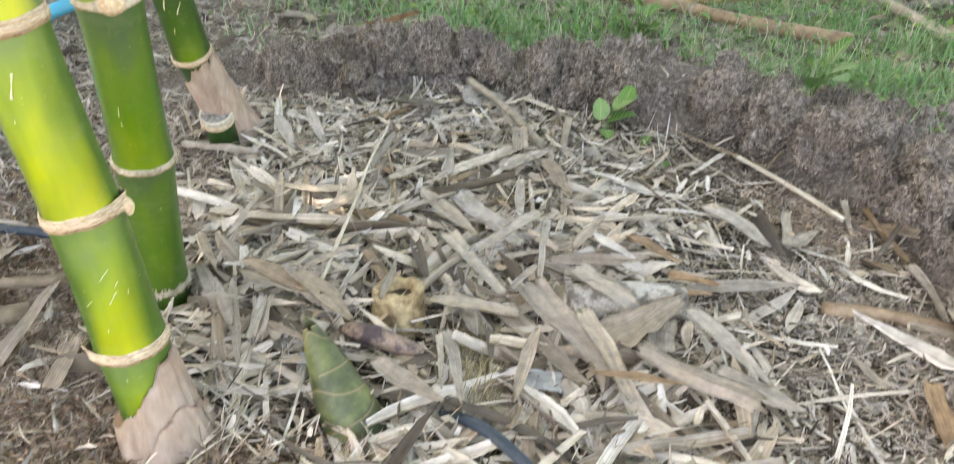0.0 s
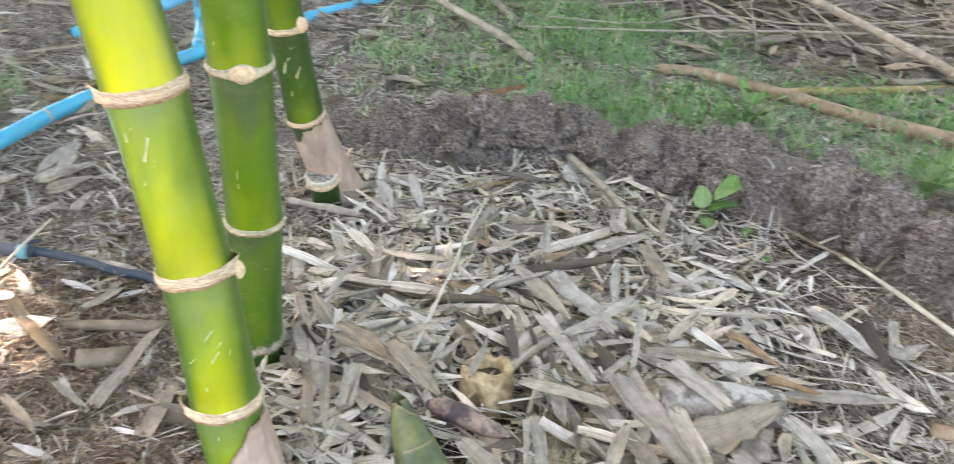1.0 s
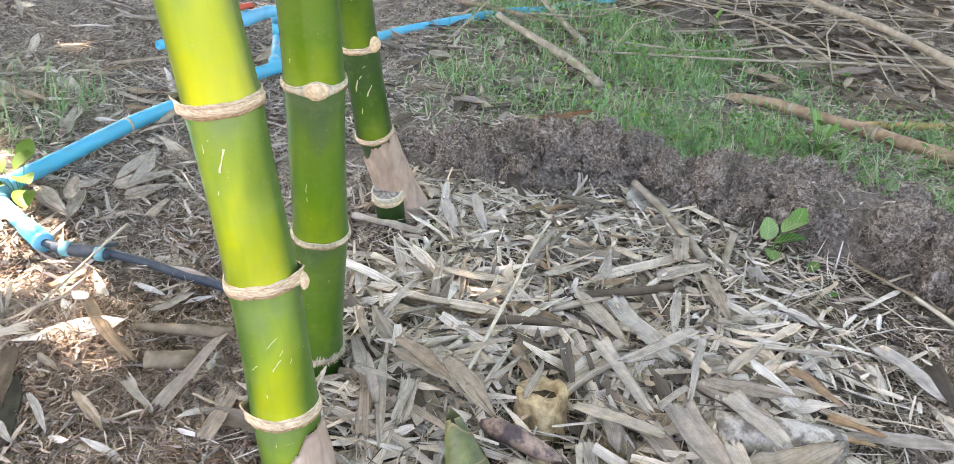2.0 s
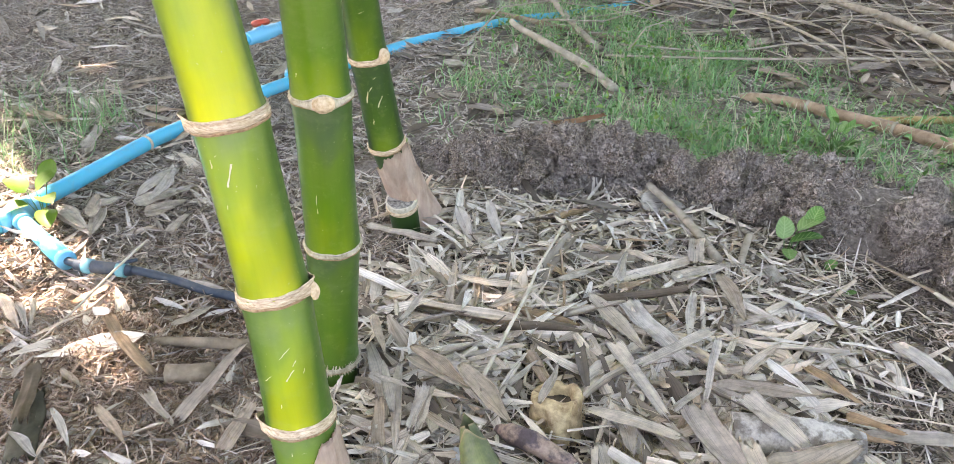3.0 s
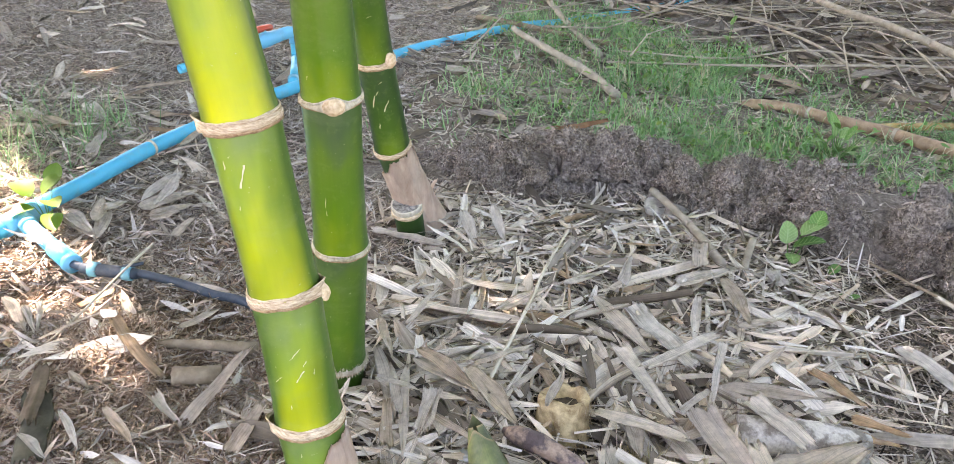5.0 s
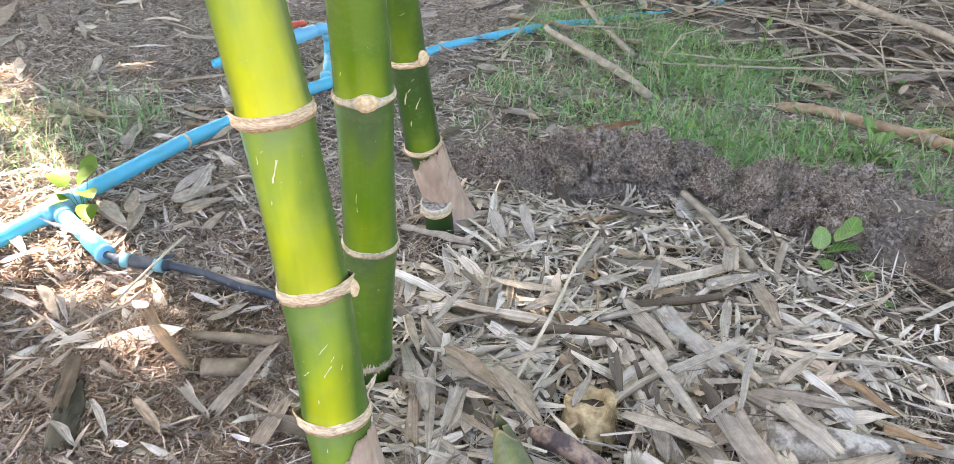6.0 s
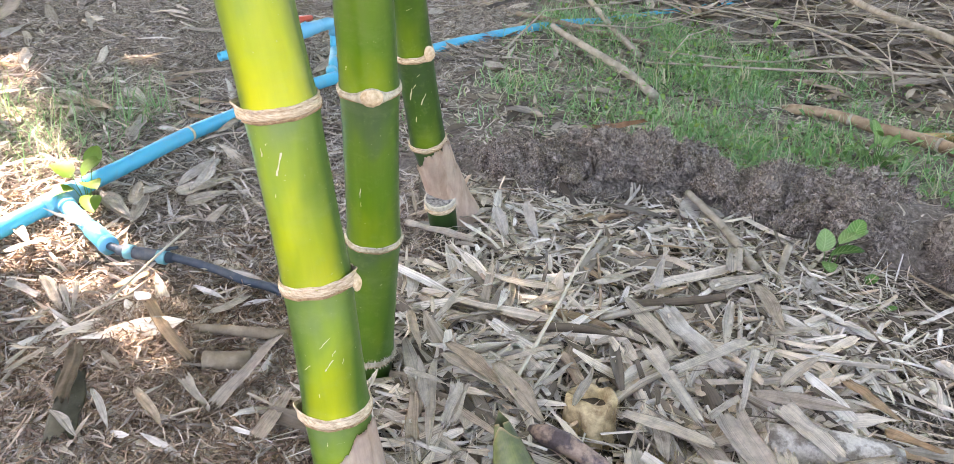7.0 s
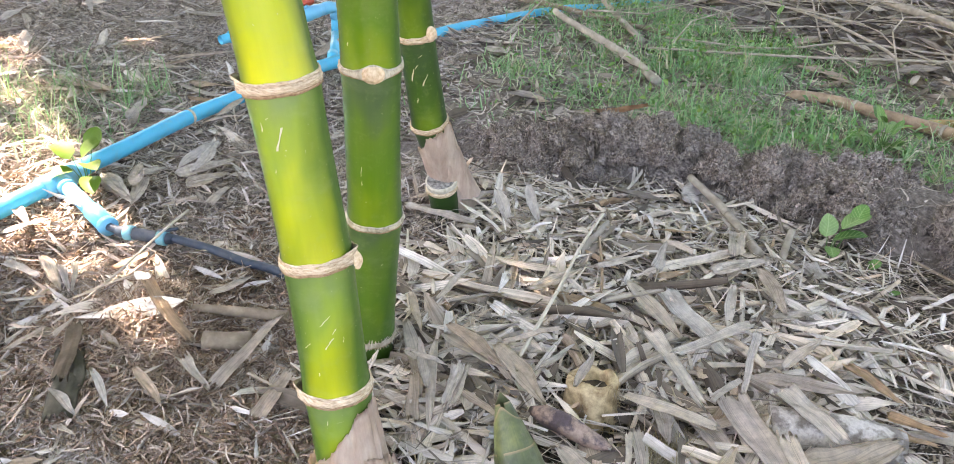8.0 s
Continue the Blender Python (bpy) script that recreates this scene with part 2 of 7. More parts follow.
def ground_material():
    m, nt, b = blank("earth", 0.95)
    ob = coords(nt)
    zone = nt.nodes.new("ShaderNodeVertexColor")
    zone.layer_name = "zone"
    sep = nt.nodes.new("ShaderNodeSeparateColor")
    nt.links.new(zone.outputs["Color"], sep.inputs["Color"])
    big, fine = noise_node(nt, 6, 5, 0.6, ob), noise_node(nt, 90, 5, 0.7, ob)
    base = ramp(nt, [(0.3, (0.08, 0.065, 0.053)), (0.55, (0.27, 0.225, 0.185)), (0.75, (0.47, 0.405, 0.34))], fine)
    bank = ramp(nt, [(0.3, (0.07, 0.055, 0.046)), (0.55, (0.25, 0.205, 0.17)), (0.75, (0.46, 0.39, 0.325))], fine)
    red = ramp(nt, [(0.3, (0.08, 0.058, 0.044)), (0.55, (0.24, 0.175, 0.13)), (0.75, (0.42, 0.325, 0.25))], fine)
    col = mixed(nt, sep.outputs[1], base, mixed(nt, ramp(nt, [(0.42, (0, 0, 0)), (0.58, (1, 1, 1))], big), base, red))
    col = mixed(nt, sep.outputs[0], col, bank)
    # darker earth under the litter, putting the shade between leaves into colour
    gap_shade = ramp(nt, [(0.3, (0.03, 0.024, 0.019)), (0.55, (0.1, 0.08, 0.062)), (0.75, (0.21, 0.17, 0.135))], fine)
    col = mixed(nt, sep.outputs[2], col, gap_shade)
    nt.links.new(col, b.inputs["Base Color"])
    bumped(nt, b, fine, 0.9, 0.012)
    return m


EARTH = ground_material()


def bank_earth():
    m, nt, b = blank("bank_earth", 0.95)
    ob = coords(nt)
    fine, mid_ = noise_node(nt, 85, 6, 0.78, ob), noise_node(nt, 22, 4, 0.6, ob)
    col = ramp(nt, [(0.36, (0.07, 0.056, 0.048)), (0.5, (0.33, 0.275, 0.24)), (0.64, (0.66, 0.57, 0.5))], fine)
    col = mixed(nt, 0.5, col, ramp(nt, [(0.35, (0.34, 0.31, 0.29)), (0.65, (1, 1, 1))], mid_), "MULTIPLY")
    nt.links.new(col, b.inputs["Base Color"])
    bumped(nt, b, fine, 1.0, 0.012)
    return m


EARTH_BANK = bank_earth()
DRY_LEAF = [(0.0, (0.1, 0.08, 0.06)), (0.18, (0.31, 0.26, 0.2)), (0.37, (0.7, 0.62, 0.51)), (0.66, (0.88, 0.81, 0.69)), (0.94, (0.92, 0.86, 0.76)), (1.0, (0.62, 0.45, 0.29))]
LEAF = strip_material("dry_leaf", DRY_LEAF)
LEAF_FAR = strip_material("far_dry_leaf", [(0.0, (0.1, 0.078, 0.06)), (0.3, (0.22, 0.18, 0.14)), (0.8, (0.4, 0.335, 0.265)), (1.0, (0.62, 0.54, 0.44))])
LEAF_ONE = strip_material("dry_leaf_single", DRY_LEAF, island=False)
# darkened shreds: the shade in the litter's gaps, put into colour
GAP_SHREDS = strip_material("leaf_mould", [(0, (0.05, 0.04, 0.032)), (0.6, (0.13, 0.1, 0.078)), (1, (0.26, 0.21, 0.165))], 0.9)
SHRED = strip_material("shredded_fibre", [(0, (0.36, 0.3, 0.25)), (0.4, (0.61, 0.53, 0.455)), (0.75, (0.79, 0.71, 0.615)), (1, (0.88, 0.81, 0.71))], 0.9)
SHRED_DARK = strip_material("compost_fibre", [(0, (0.1, 0.078, 0.062)), (0.5, (0.36, 0.3, 0.245)), (0.85, (0.6, 0.52, 0.43)), (1, (0.78, 0.69, 0.58))], 0.95)
SHRED_BANK = strip_material("bank_fibre", [(0, (0.15, 0.12, 0.105)), (0.5, (0.47, 0.395, 0.34)), (0.9, (0.73, 0.66, 0.59)), (1, (0.84, 0.77, 0.69))], 0.95)
CRUMB = strip_material("earth_crumb", [(0, (0.13, 0.105, 0.09)), (0.5, (0.36, 0.3, 0.26)), (1, (0.64, 0.55, 0.48))], 0.95)
SHRED_RED = strip_material("coir_fibre", [(0, (0.15, 0.095, 0.065)), (0.4, (0.32, 0.22, 0.155)), (0.8, (0.5, 0.37, 0.265)), (1, (0.66, 0.53, 0.4))], 0.9)
COIR_PALE = strip_material("pale_coir", [(0, (0.24, 0.16, 0.11)), (0.35, (0.46, 0.34, 0.25)), (0.75, (0.66, 0.52, 0.395)), (1, (0.8, 0.69, 0.55))], 0.9)
GRASS = strip_material("grass_blade", [(0, (0.16, 0.36, 0.15)), (0.45, (0.3, 0.57, 0.26)), (0.8, (0.44, 0.66, 0.32)), (0.88, (0.6, 0.58, 0.4)), (1, (0.74, 0.69, 0.54))], 0.5, True, 0.15, 0.4, 0.1)
HERB = strip_material("herb_leaf", [(0, (0.07, 0.2, 0.05)), (0.6, (0.13, 0.32, 0.08)), (1, (0.24, 0.38, 0.07))], 0.36, True, 0.2, 0.25, 0.1)


# ---- ground ----
def axis(lo, hi, step, far, grow):
    mid = list(np.arange(lo, hi + 1e-6, step))
    out, d = [], step
    v = hi
    while v < far:
        d *= grow
        v += d
        out.append(v)
    low, d, v = [], step, lo
    while v > -far:
        d *= grow
        v -= d
        low.append(v)
    return np.array(low[::-1] + mid + out)


def build_ground():
    xs, ys = axis(-2.6, 1.7, 0.009, 300, 1.25), axis(0.4, 2.9, 0.009, 300, 1.25)
    gx, gy = np.meshgrid(xs, ys)
    gz = ground_height(gx, gy)
    nx, ny = len(xs), len(ys)
    i = np.arange(nx * ny).reshape(ny, nx)
    faces = np.stack([i[:-1, :-1], i[:-1, 1:], i[1:, 1:], i[1:, :-1]], -1).reshape(-1, 4)
    mesh = array_mesh("ground", np.stack([gx, gy, gz], -1).reshape(-1, 3), faces)
    d, s = bank_distance(gx, gy)
    bank = s * smooth(-0.1, -0.02, d) * (1 - smooth(0.1, 0.25, d - bank_width(gx, gy)))
    left = smooth(-0.45, -0.75, gx)
    layer = mesh.color_attributes.new("zone", "FLOAT_COLOR", "POINT")
    # where the earth is darkened under the litter
    gap_shade = smooth(-0.6, -0.45, gx) * smooth(0.66, 0.45, gx) * smooth(0.0, -0.08, np.where(s > 0.3, d, gy - 2.0)) * smooth(0.1, 0.4, gy)
    rgba = np.stack([bank, left, gap_shade, 1 + 0 * bank], -1)
    layer.data.foreach_set("color", rgba.astype(np.float32).ravel())
    return tagged(link("ground", mesh, EARTH), "brown earth ground with a crumbly dark bank round the clump", "ground", "", "structure")


ground = build_ground()


def scatter(n, x0, x1, y0, y1, keep=None):
    """Places over a stretch of the plan; keep(x, y) gives the chance that a place stays."""
    x, y = rng.uniform(x0, x1, n), rng.uniform(y0, y1, n)
    if keep is not None:
        ok = rng.uniform(0, 1, n) < keep(x, y)
        x, y = x[ok], y[ok]
    return x, y


def on_ground(x, y, lift):
    return np.stack([x, y, ground_height(x, y) + lift], -1)


def mulch_area(x, y):
    d, s = bank_distance(x, y)
    inside = np.where(s > 0.3, smooth(0.05, -0.04, d), 1.0)
    return inside * smooth(-0.62, -0.45, x - 0.17 * smooth(0.95, 0.7, y)) * smooth(1.15, 0.85, x + 0.15 * (y - 1)) * smooth(0.1, 0.4, y)


# ---- bamboo culms ----
def culm_material(name, low, mid, high, bloom, deep):
    m, nt, b = blank(name, 0.33)
    uv, ob = coords(nt, "UV"), coords(nt, "Object")
    sep = nt.nodes.new("ShaderNodeSeparateXYZ")
    nt.links.new(uv, sep.inputs[0])
    wob = noise_node(nt, 20, 2, 0.5, ob, (1, 1, 0.45))
    v = math_node(nt, "ADD", sep.outputs[1], math_node(nt, "MULTIPLY", math_node(nt, "SUBTRACT", wob, 0.5), 0.95))
    col = ramp(nt, [(0.0, low), (0.34, mid), (0.7, high), (0.97, bloom)], v)
    # yellow pigment towards the camera; the edges' shading is painted in as grey-green
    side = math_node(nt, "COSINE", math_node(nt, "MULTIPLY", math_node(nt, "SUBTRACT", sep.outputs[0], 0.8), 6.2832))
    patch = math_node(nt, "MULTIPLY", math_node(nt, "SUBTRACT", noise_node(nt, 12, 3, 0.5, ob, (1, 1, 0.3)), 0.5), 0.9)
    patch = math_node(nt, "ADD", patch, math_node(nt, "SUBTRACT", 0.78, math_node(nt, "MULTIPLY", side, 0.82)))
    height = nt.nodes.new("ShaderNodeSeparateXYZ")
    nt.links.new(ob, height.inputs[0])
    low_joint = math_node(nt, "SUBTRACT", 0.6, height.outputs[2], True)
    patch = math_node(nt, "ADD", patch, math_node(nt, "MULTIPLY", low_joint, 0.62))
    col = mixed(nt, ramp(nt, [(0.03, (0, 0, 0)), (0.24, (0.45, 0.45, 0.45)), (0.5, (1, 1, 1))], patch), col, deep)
    streak = noise_node(nt, 1, 4, 0.65, uv, (60, 1.2, 1))
    col = mixed(nt, 0.08, col, ramp(nt, [(0.3, (0.45, 0.5, 0.3)), (0.65, (1, 1, 1))], streak), "MULTIPLY")
    wax = noise_node(nt, 60, 5, 0.7, ob)
    col = mixed(nt, ramp(nt, [(0.55, (0, 0, 0)), (0.75, (0.2, 0.2, 0.2))], wax), col, (0.3, 0.38, 0.12))
    film_ = noise_node(nt, 9, 5, 0.7, ob, (1, 1, 2.2))
    col = mixed(nt, ramp(nt, [(0.52, (0, 0, 0)), (0.75, (0.16, 0.16, 0.16))], film_), col, (0.36, 0.42, 0.2))
    speck = noise_node(nt, 240, 2, 0.5, ob)
    col = mixed(nt, ramp(nt, [(0.74, (0, 0, 0)), (0.79, (0.8, 0.8, 0.8))], speck), col, (0.5, 0.52, 0.3))
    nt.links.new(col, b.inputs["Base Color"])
    nt.links.new(ramp(nt, [(0.3, (0.28, 0.28, 0.28)), (0.7, (0.5, 0.5, 0.5))], wax), b.inputs["Roughness"])
    b.inputs["Specular IOR Level"].default_value = 0.4
    b.inputs["Coat Weight"].default_value, b.inputs["Coat Roughness"].default_value = 0.3, 0.14
    bumped(nt, b, streak, 0.05, 0.0004)
    return m


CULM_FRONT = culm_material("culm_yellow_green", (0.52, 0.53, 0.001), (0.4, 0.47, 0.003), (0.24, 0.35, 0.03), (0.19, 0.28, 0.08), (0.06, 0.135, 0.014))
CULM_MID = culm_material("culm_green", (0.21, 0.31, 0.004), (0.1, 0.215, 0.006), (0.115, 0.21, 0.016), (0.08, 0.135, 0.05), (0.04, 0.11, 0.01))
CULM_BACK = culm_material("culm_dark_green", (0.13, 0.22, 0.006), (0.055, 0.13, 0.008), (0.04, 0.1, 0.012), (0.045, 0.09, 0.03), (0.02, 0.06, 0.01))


def fibrous(name, dark, light, scale=60, stretch=(1, 1, 6), rough=0.85):
    m, nt, b = blank(name, rough)
    ob = coords(nt)
    n1, n2 = noise_node(nt, scale, 5, 0.65, ob, stretch), noise_node(nt, 14, 4, 0.6, ob)
    col = ramp(nt, [(0.3, dark), (0.7, light)], n1)
    col = mixed(nt, 0.4, col, ramp(nt, [(0.35, (0.5, 0.45, 0.4)), (0.65, (1, 1, 1))], n2), "MULTIPLY")
    nt.links.new(col, b.inputs["Base Color"])
    bumped(nt, b, n1, 0.6, 0.002)
    return m


NODE = fibrous("culm_node_ring", (0.36, 0.235, 0.125), (0.88, 0.73, 0.52), 90, (1, 1, 5))
SCAR_BROWN = fibrous("sheath_scar_brown", (0.2, 0.11, 0.05), (0.52, 0.37, 0.22), 120, (1, 1, 1))
BUD = fibrous("bud_scale", (0.56, 0.37, 0.2), (0.95, 0.78, 0.54), 140, (1, 1, 1))
NODE_GREY = fibrous("culm_node_ring_grey", (0.3, 0.25, 0.16), (0.74, 0.66, 0.5), 130, (1, 1, 0.4))
SHEATH = fibrous("culm_sheath", (0.72, 0.52, 0.38), (0.98, 0.84, 0.7), 55, (1, 1, 0.16), 0.7)


def along(points, z):
    """A place on a polyline by height, smoothed."""
    zs = [p[2] for p in points]
    return Vector((float(np.interp(z, zs, [p[0] for p in points])), float(np.interp(z, zs, [p[1] for p in points])), z))


def round_axis(points, z):
    """Two directions square to the axis at a height."""
    t = (along(points, z + 0.03) - along(points, z - 0.03)).normalized()
    a = Vector((0, 1, 0)).cross(t).normalized()
    return a, t.cross(a).normalized(), t


def culm(points, nodes, radius, material, ring, label, eyes=(), tall=1.0):
    """points: the axis upwards; nodes: heights of the rings; eyes: (node height, azimuth, spread, reach) where a ring parts round a bud."""
    ob = thing("bamboo_culm", points[0], label, "bamboo", "culms of the clump")
    base = Vector(points[0])
    heights = [points[0][2]] + list(nodes) + [points[-1][2]]
    for a, b in zip(heights, heights[1:]):
        rows, sides = 16, 48
        bm = bmesh.new()
        layer = bm.loops.layers.uv.new("UVMap")
        rings = []
        for i in range(rows + 1):
            t = i / rows
            z = a + (b - a) * t
            swell = 1 + 0.05 * math.exp(-t / 0.06) + 0.065 * math.exp(-(1 - t) / 0.08) - 0.012 * math.sin(math.pi * t)
            r = radius(z) * swell
            c = along(points, z) - base
            u, v, _ = round_axis(points, z)
            rings.append([bm.verts.new(c + r * (math.cos(2 * math.pi * j / sides) * u + math.sin(2 * math.pi * j / sides) * v)) for j in range(sides)])
        for i in range(rows):
            for j in range(sides):
                f = bm.faces.new((rings[i][j], rings[i][(j + 1) % sides], rings[i + 1][(j + 1) % sides], rings[i + 1][j]))
                for lp, (uu, vv) in zip(f.loops, ((j, i), (j + 1, i), (j + 1, i + 1), (j, i + 1))):
                    lp[layer].uv = (uu / sides, vv / rows)
        part("internode", bm, material, ob)
    for k, z in enumerate(nodes):
        c, r = along(points, z) - base, radius(z)
        u, v, w = round_axis(points, z)
        sides = 64
        bm = bmesh.new()
        rings = []
        # a thin lip above, a groove, and a rounded ridge below
        for h, rr in ((0.0088, 1.04), (0.0085, 1.08), (0.0066, 1.095), (0.005, 1.085), (0.0042, 1.05), (0.0034, 1.05), (0.0024, 1.09), (-0.0004, 1.12), (-0.0034, 1.115), (-0.0056, 1.095), (-0.0066, 1.05)):
            h *= tall
            row = []
            for j in range(sides):
                a = 2 * math.pi * j / sides
                wob = 0.0016 * noise.noise(Vector((math.cos(a) * 2.2, math.sin(a) * 2.2, k * 7.1)))
                fray = 0.0011 * noise.noise(Vector((a * 16, h * 300, k)))
                lift, ear = 0.0, 0.0
                for ez, ea, es, er in eyes:
                    if abs(ez - z) < 0.01:
                        off = (a - radians(ea) + math.pi) % (2 * math.pi) - math.pi
                        near = math.exp(-(off / es) ** 2)
                        lift += er * near * (0.9 if h > 0.0012 else -0.6)
                        ear += 0.011 * near * (0.4 + 60 * max(h, 0)) * (er < 0.01)
                row.append(bm.verts.new(c + (r * rr + fray + ear) * (math.cos(a) * u + math.sin(a) * v) + w * (h + wob + fray + lift)))
            rings.append(row)
        for p, q in zip(rings, rings[1:]):
            for j in range(sides):
                bm.faces.new((q[j], q[(j + 1) % sides], p[(j + 1) % sides], p[j]))
        part("node_ring", bm, ring, ob, "pale tan fibrous node ring")
        # the brown scar left by the fallen sheath, under the ring
        bm = bmesh.new()
        rows_ = [[bm.verts.new(c + (r * rr + 0.0012 * noise.noise(Vector((6.283 * j / sides * 9, h * 300, k + 40)))) * (math.cos(2 * math.pi * j / sides) * u + math.sin(2 * math.pi * j / sides) * v) + w * (h + 0.0016 * noise.noise(Vector((math.cos(2 * math.pi * j / sides) * 2.2, math.sin(2 * math.pi * j / sides) * 2.2, k * 7.1))))) for j in range(sides)]
                 for h, rr in ((-0.0056 * tall, 1.05), (-0.0064 * tall, 1.1), (-0.0092 * tall, 1.095), (-0.0112 * tall, 1.035))]
        for p, q in zip(rows_, rows_[1:]):
            for j in range(sides):
                bm.faces.new((q[j], q[(j + 1) % sides], p[(j + 1) % sides], p[j]))
        part("sheath_scar", bm, SCAR_BROWN, ob, "thin brown scar under the ring")
    return ob


FRONT_AXIS = [(-0.398, 0.76, -0.04), (-0.411, 0.765, 0.05), (-0.432, 0.775, 0.184), (-0.448, 0.785, 0.295), (-0.464, 0.795, 0.387), (-0.487, 0.8, 0.515), (-0.506, 0.8, 0.636), (-0.535, 0.8, 0.786), (-0.63, 0.78, 1.4), (-0.86, 0.72, 2.6), (-1.3, 0.6, 5.0)]
MID_AXIS = [(-0.512, 1.07, -0.03), (-0.503, 1.06, 0.077), (-0.482, 1.04, 0.328), (-0.48, 1.03, 0.451), (-0.477, 1.02, 0.595), (-0.481, 1.01, 0.744), (-0.47, 0.95, 1.4), (-0.42, 0.82, 2.6), (-0.35, 0.6, 5.0)]
BACK_AXIS = [(-0.525, 1.70, 0.02), (-0.553, 1.64, 0.14), (-0.579, 1.58, 0.282), (-0.597, 1.53, 0.496), (-0.602, 1.50, 0.629), (-0.63, 1.42, 1.2), (-0.7, 1.3, 2.6), (-0.9, 1.2, 5.0)]
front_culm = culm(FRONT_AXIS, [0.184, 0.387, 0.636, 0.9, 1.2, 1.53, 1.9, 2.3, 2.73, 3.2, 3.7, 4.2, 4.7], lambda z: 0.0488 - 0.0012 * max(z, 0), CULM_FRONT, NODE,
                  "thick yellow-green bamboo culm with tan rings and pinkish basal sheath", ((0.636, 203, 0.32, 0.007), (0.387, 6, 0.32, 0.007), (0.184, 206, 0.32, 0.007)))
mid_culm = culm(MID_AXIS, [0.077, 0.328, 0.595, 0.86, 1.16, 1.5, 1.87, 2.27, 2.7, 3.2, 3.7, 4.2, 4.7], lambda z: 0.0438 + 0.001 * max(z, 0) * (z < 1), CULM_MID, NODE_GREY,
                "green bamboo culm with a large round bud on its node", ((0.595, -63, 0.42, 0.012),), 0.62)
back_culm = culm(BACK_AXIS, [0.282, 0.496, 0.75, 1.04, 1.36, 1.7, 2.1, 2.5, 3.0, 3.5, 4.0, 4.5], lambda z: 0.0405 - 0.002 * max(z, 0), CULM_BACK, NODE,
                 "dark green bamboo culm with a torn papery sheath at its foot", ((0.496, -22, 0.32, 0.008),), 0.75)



def node_bud(owner, at, outward, size, label="tan rounded bud scar"):
    """A blunt bud sitting on a node ring."""
    bm = bmesh.new()
    bmesh.ops.create_icosphere(bm, subdivisions=3, radius=1.0)
    o = Vector(outward).normalized()
    turn = o.to_track_quat("Z", "Y").to_matrix()
    for v in bm.verts:
        c = v.co.copy()
        c = Vector((c.x * size[0], c.y * size[1], max(c.z, -0.3) * size[2] * (1 - 0.25 * (c.x ** 2 + c.y ** 2))))
        v.co = turn @ c + Vector(at) - owner.location + 0.0012 * noise.noise_vector(v.co * 4)
    return part("bud", bm, BUD, owner, label)


def on_culm(points, z, r, azimuth):
    a = radians(azimuth)
    return along(points, z) + Vector((math.cos(a), math.sin(a), 0)) * r, (math.cos(a), math.sin(a), 0.15)


p, o = on_culm(FRONT_AXIS, 0.39, 0.058, 6)
node_bud(front_culm, p, o, (0.01, 0.014, 0.008))
p, o = on_culm(MID_AXIS, 0.594, 0.0455, -63)
node_bud(mid_culm, p, o, (0.0175, 0.0145, 0.015), "large round tan bud")
p, o = on_culm(BACK_AXIS, 0.503, 0.045, -22)
node_bud(back_culm, p, o, (0.013, 0.016, 0.013))


def wrap_sheath(owner, points, radius, top, bottom, flare, seed, label, lift=0.004, gap=0.0, rows=18, sides=150):
    """A papery sheath round a culm's foot. top(angle): the height of its torn edge."""
    bm = bmesh.new()
    grid = []
    base = owner.location
    for i in range(rows + 1):
        row = []
        for j in range(sides + 1):
            a = gap + (2 * math.pi - 2 * gap) * j / sides
            zt = top(a) + 0.014 * noise.noise(Vector((a * 2.2, seed, 0))) + 0.007 * noise.noise(Vector((a * 9, seed, 3))) + 0.005 * noise.noise(Vector((a * 31, seed, 6)))
            z = bottom + (zt - bottom) * i / rows
            t = i / rows
            r = radius + lift + flare * (1 - (z - bottom) / 0.22 if z - bottom < 0.22 else 0) ** 2
            r += 0.0035 * noise.noise(Vector((math.cos(a) * 2.2, math.sin(a) * 2.2 + z * 16, seed))) + 0.0012 * noise.noise(Vector((a * 22, z * 9, seed))) + 0.003 * t * noise.noise(Vector((a * 7, z * 5, seed + 5)))
            c = along(points, z)
            row.append(bm.verts.new(c - base + Vector((r * math.cos(a), r * math.sin(a), 0))))
        grid.append(row)
    for i in range(rows):
        for j in range(sides):
            bm.faces.new((grid[i][j], grid[i][j + 1], grid[i + 1][j + 1], grid[i + 1][j]))
    bmesh.ops.solidify(bm, geom=bm.faces[:], thickness=0.0015)
    return part("sheath", bm, SHEATH, owner, label)


wrap_sheath(front_culm, FRONT_AXIS, 0.0495, lambda a: 0.05 + 0.12 * (0.5 + 0.5 * math.cos(a - radians(-5))) ** 1.3, -0.035, 0.024, 3, "pinkish-brown papery sheath")
wrap_sheath(front_culm, FRONT_AXIS, 0.0535, lambda a: -0.01 + 0.1 * (0.5 + 0.5 * math.cos(a - radians(-25))) ** 2, -0.035, 0.034, 8, "outer papery sheath")
wrap_sheath(back_culm, BACK_AXIS, 0.043, lambda a: 0.2 + 0.082 * (0.5 + 0.5 * math.cos(a - radians(-10))) ** 1.1, 0.02, 0.016, 14, "torn pinkish papery sheath")
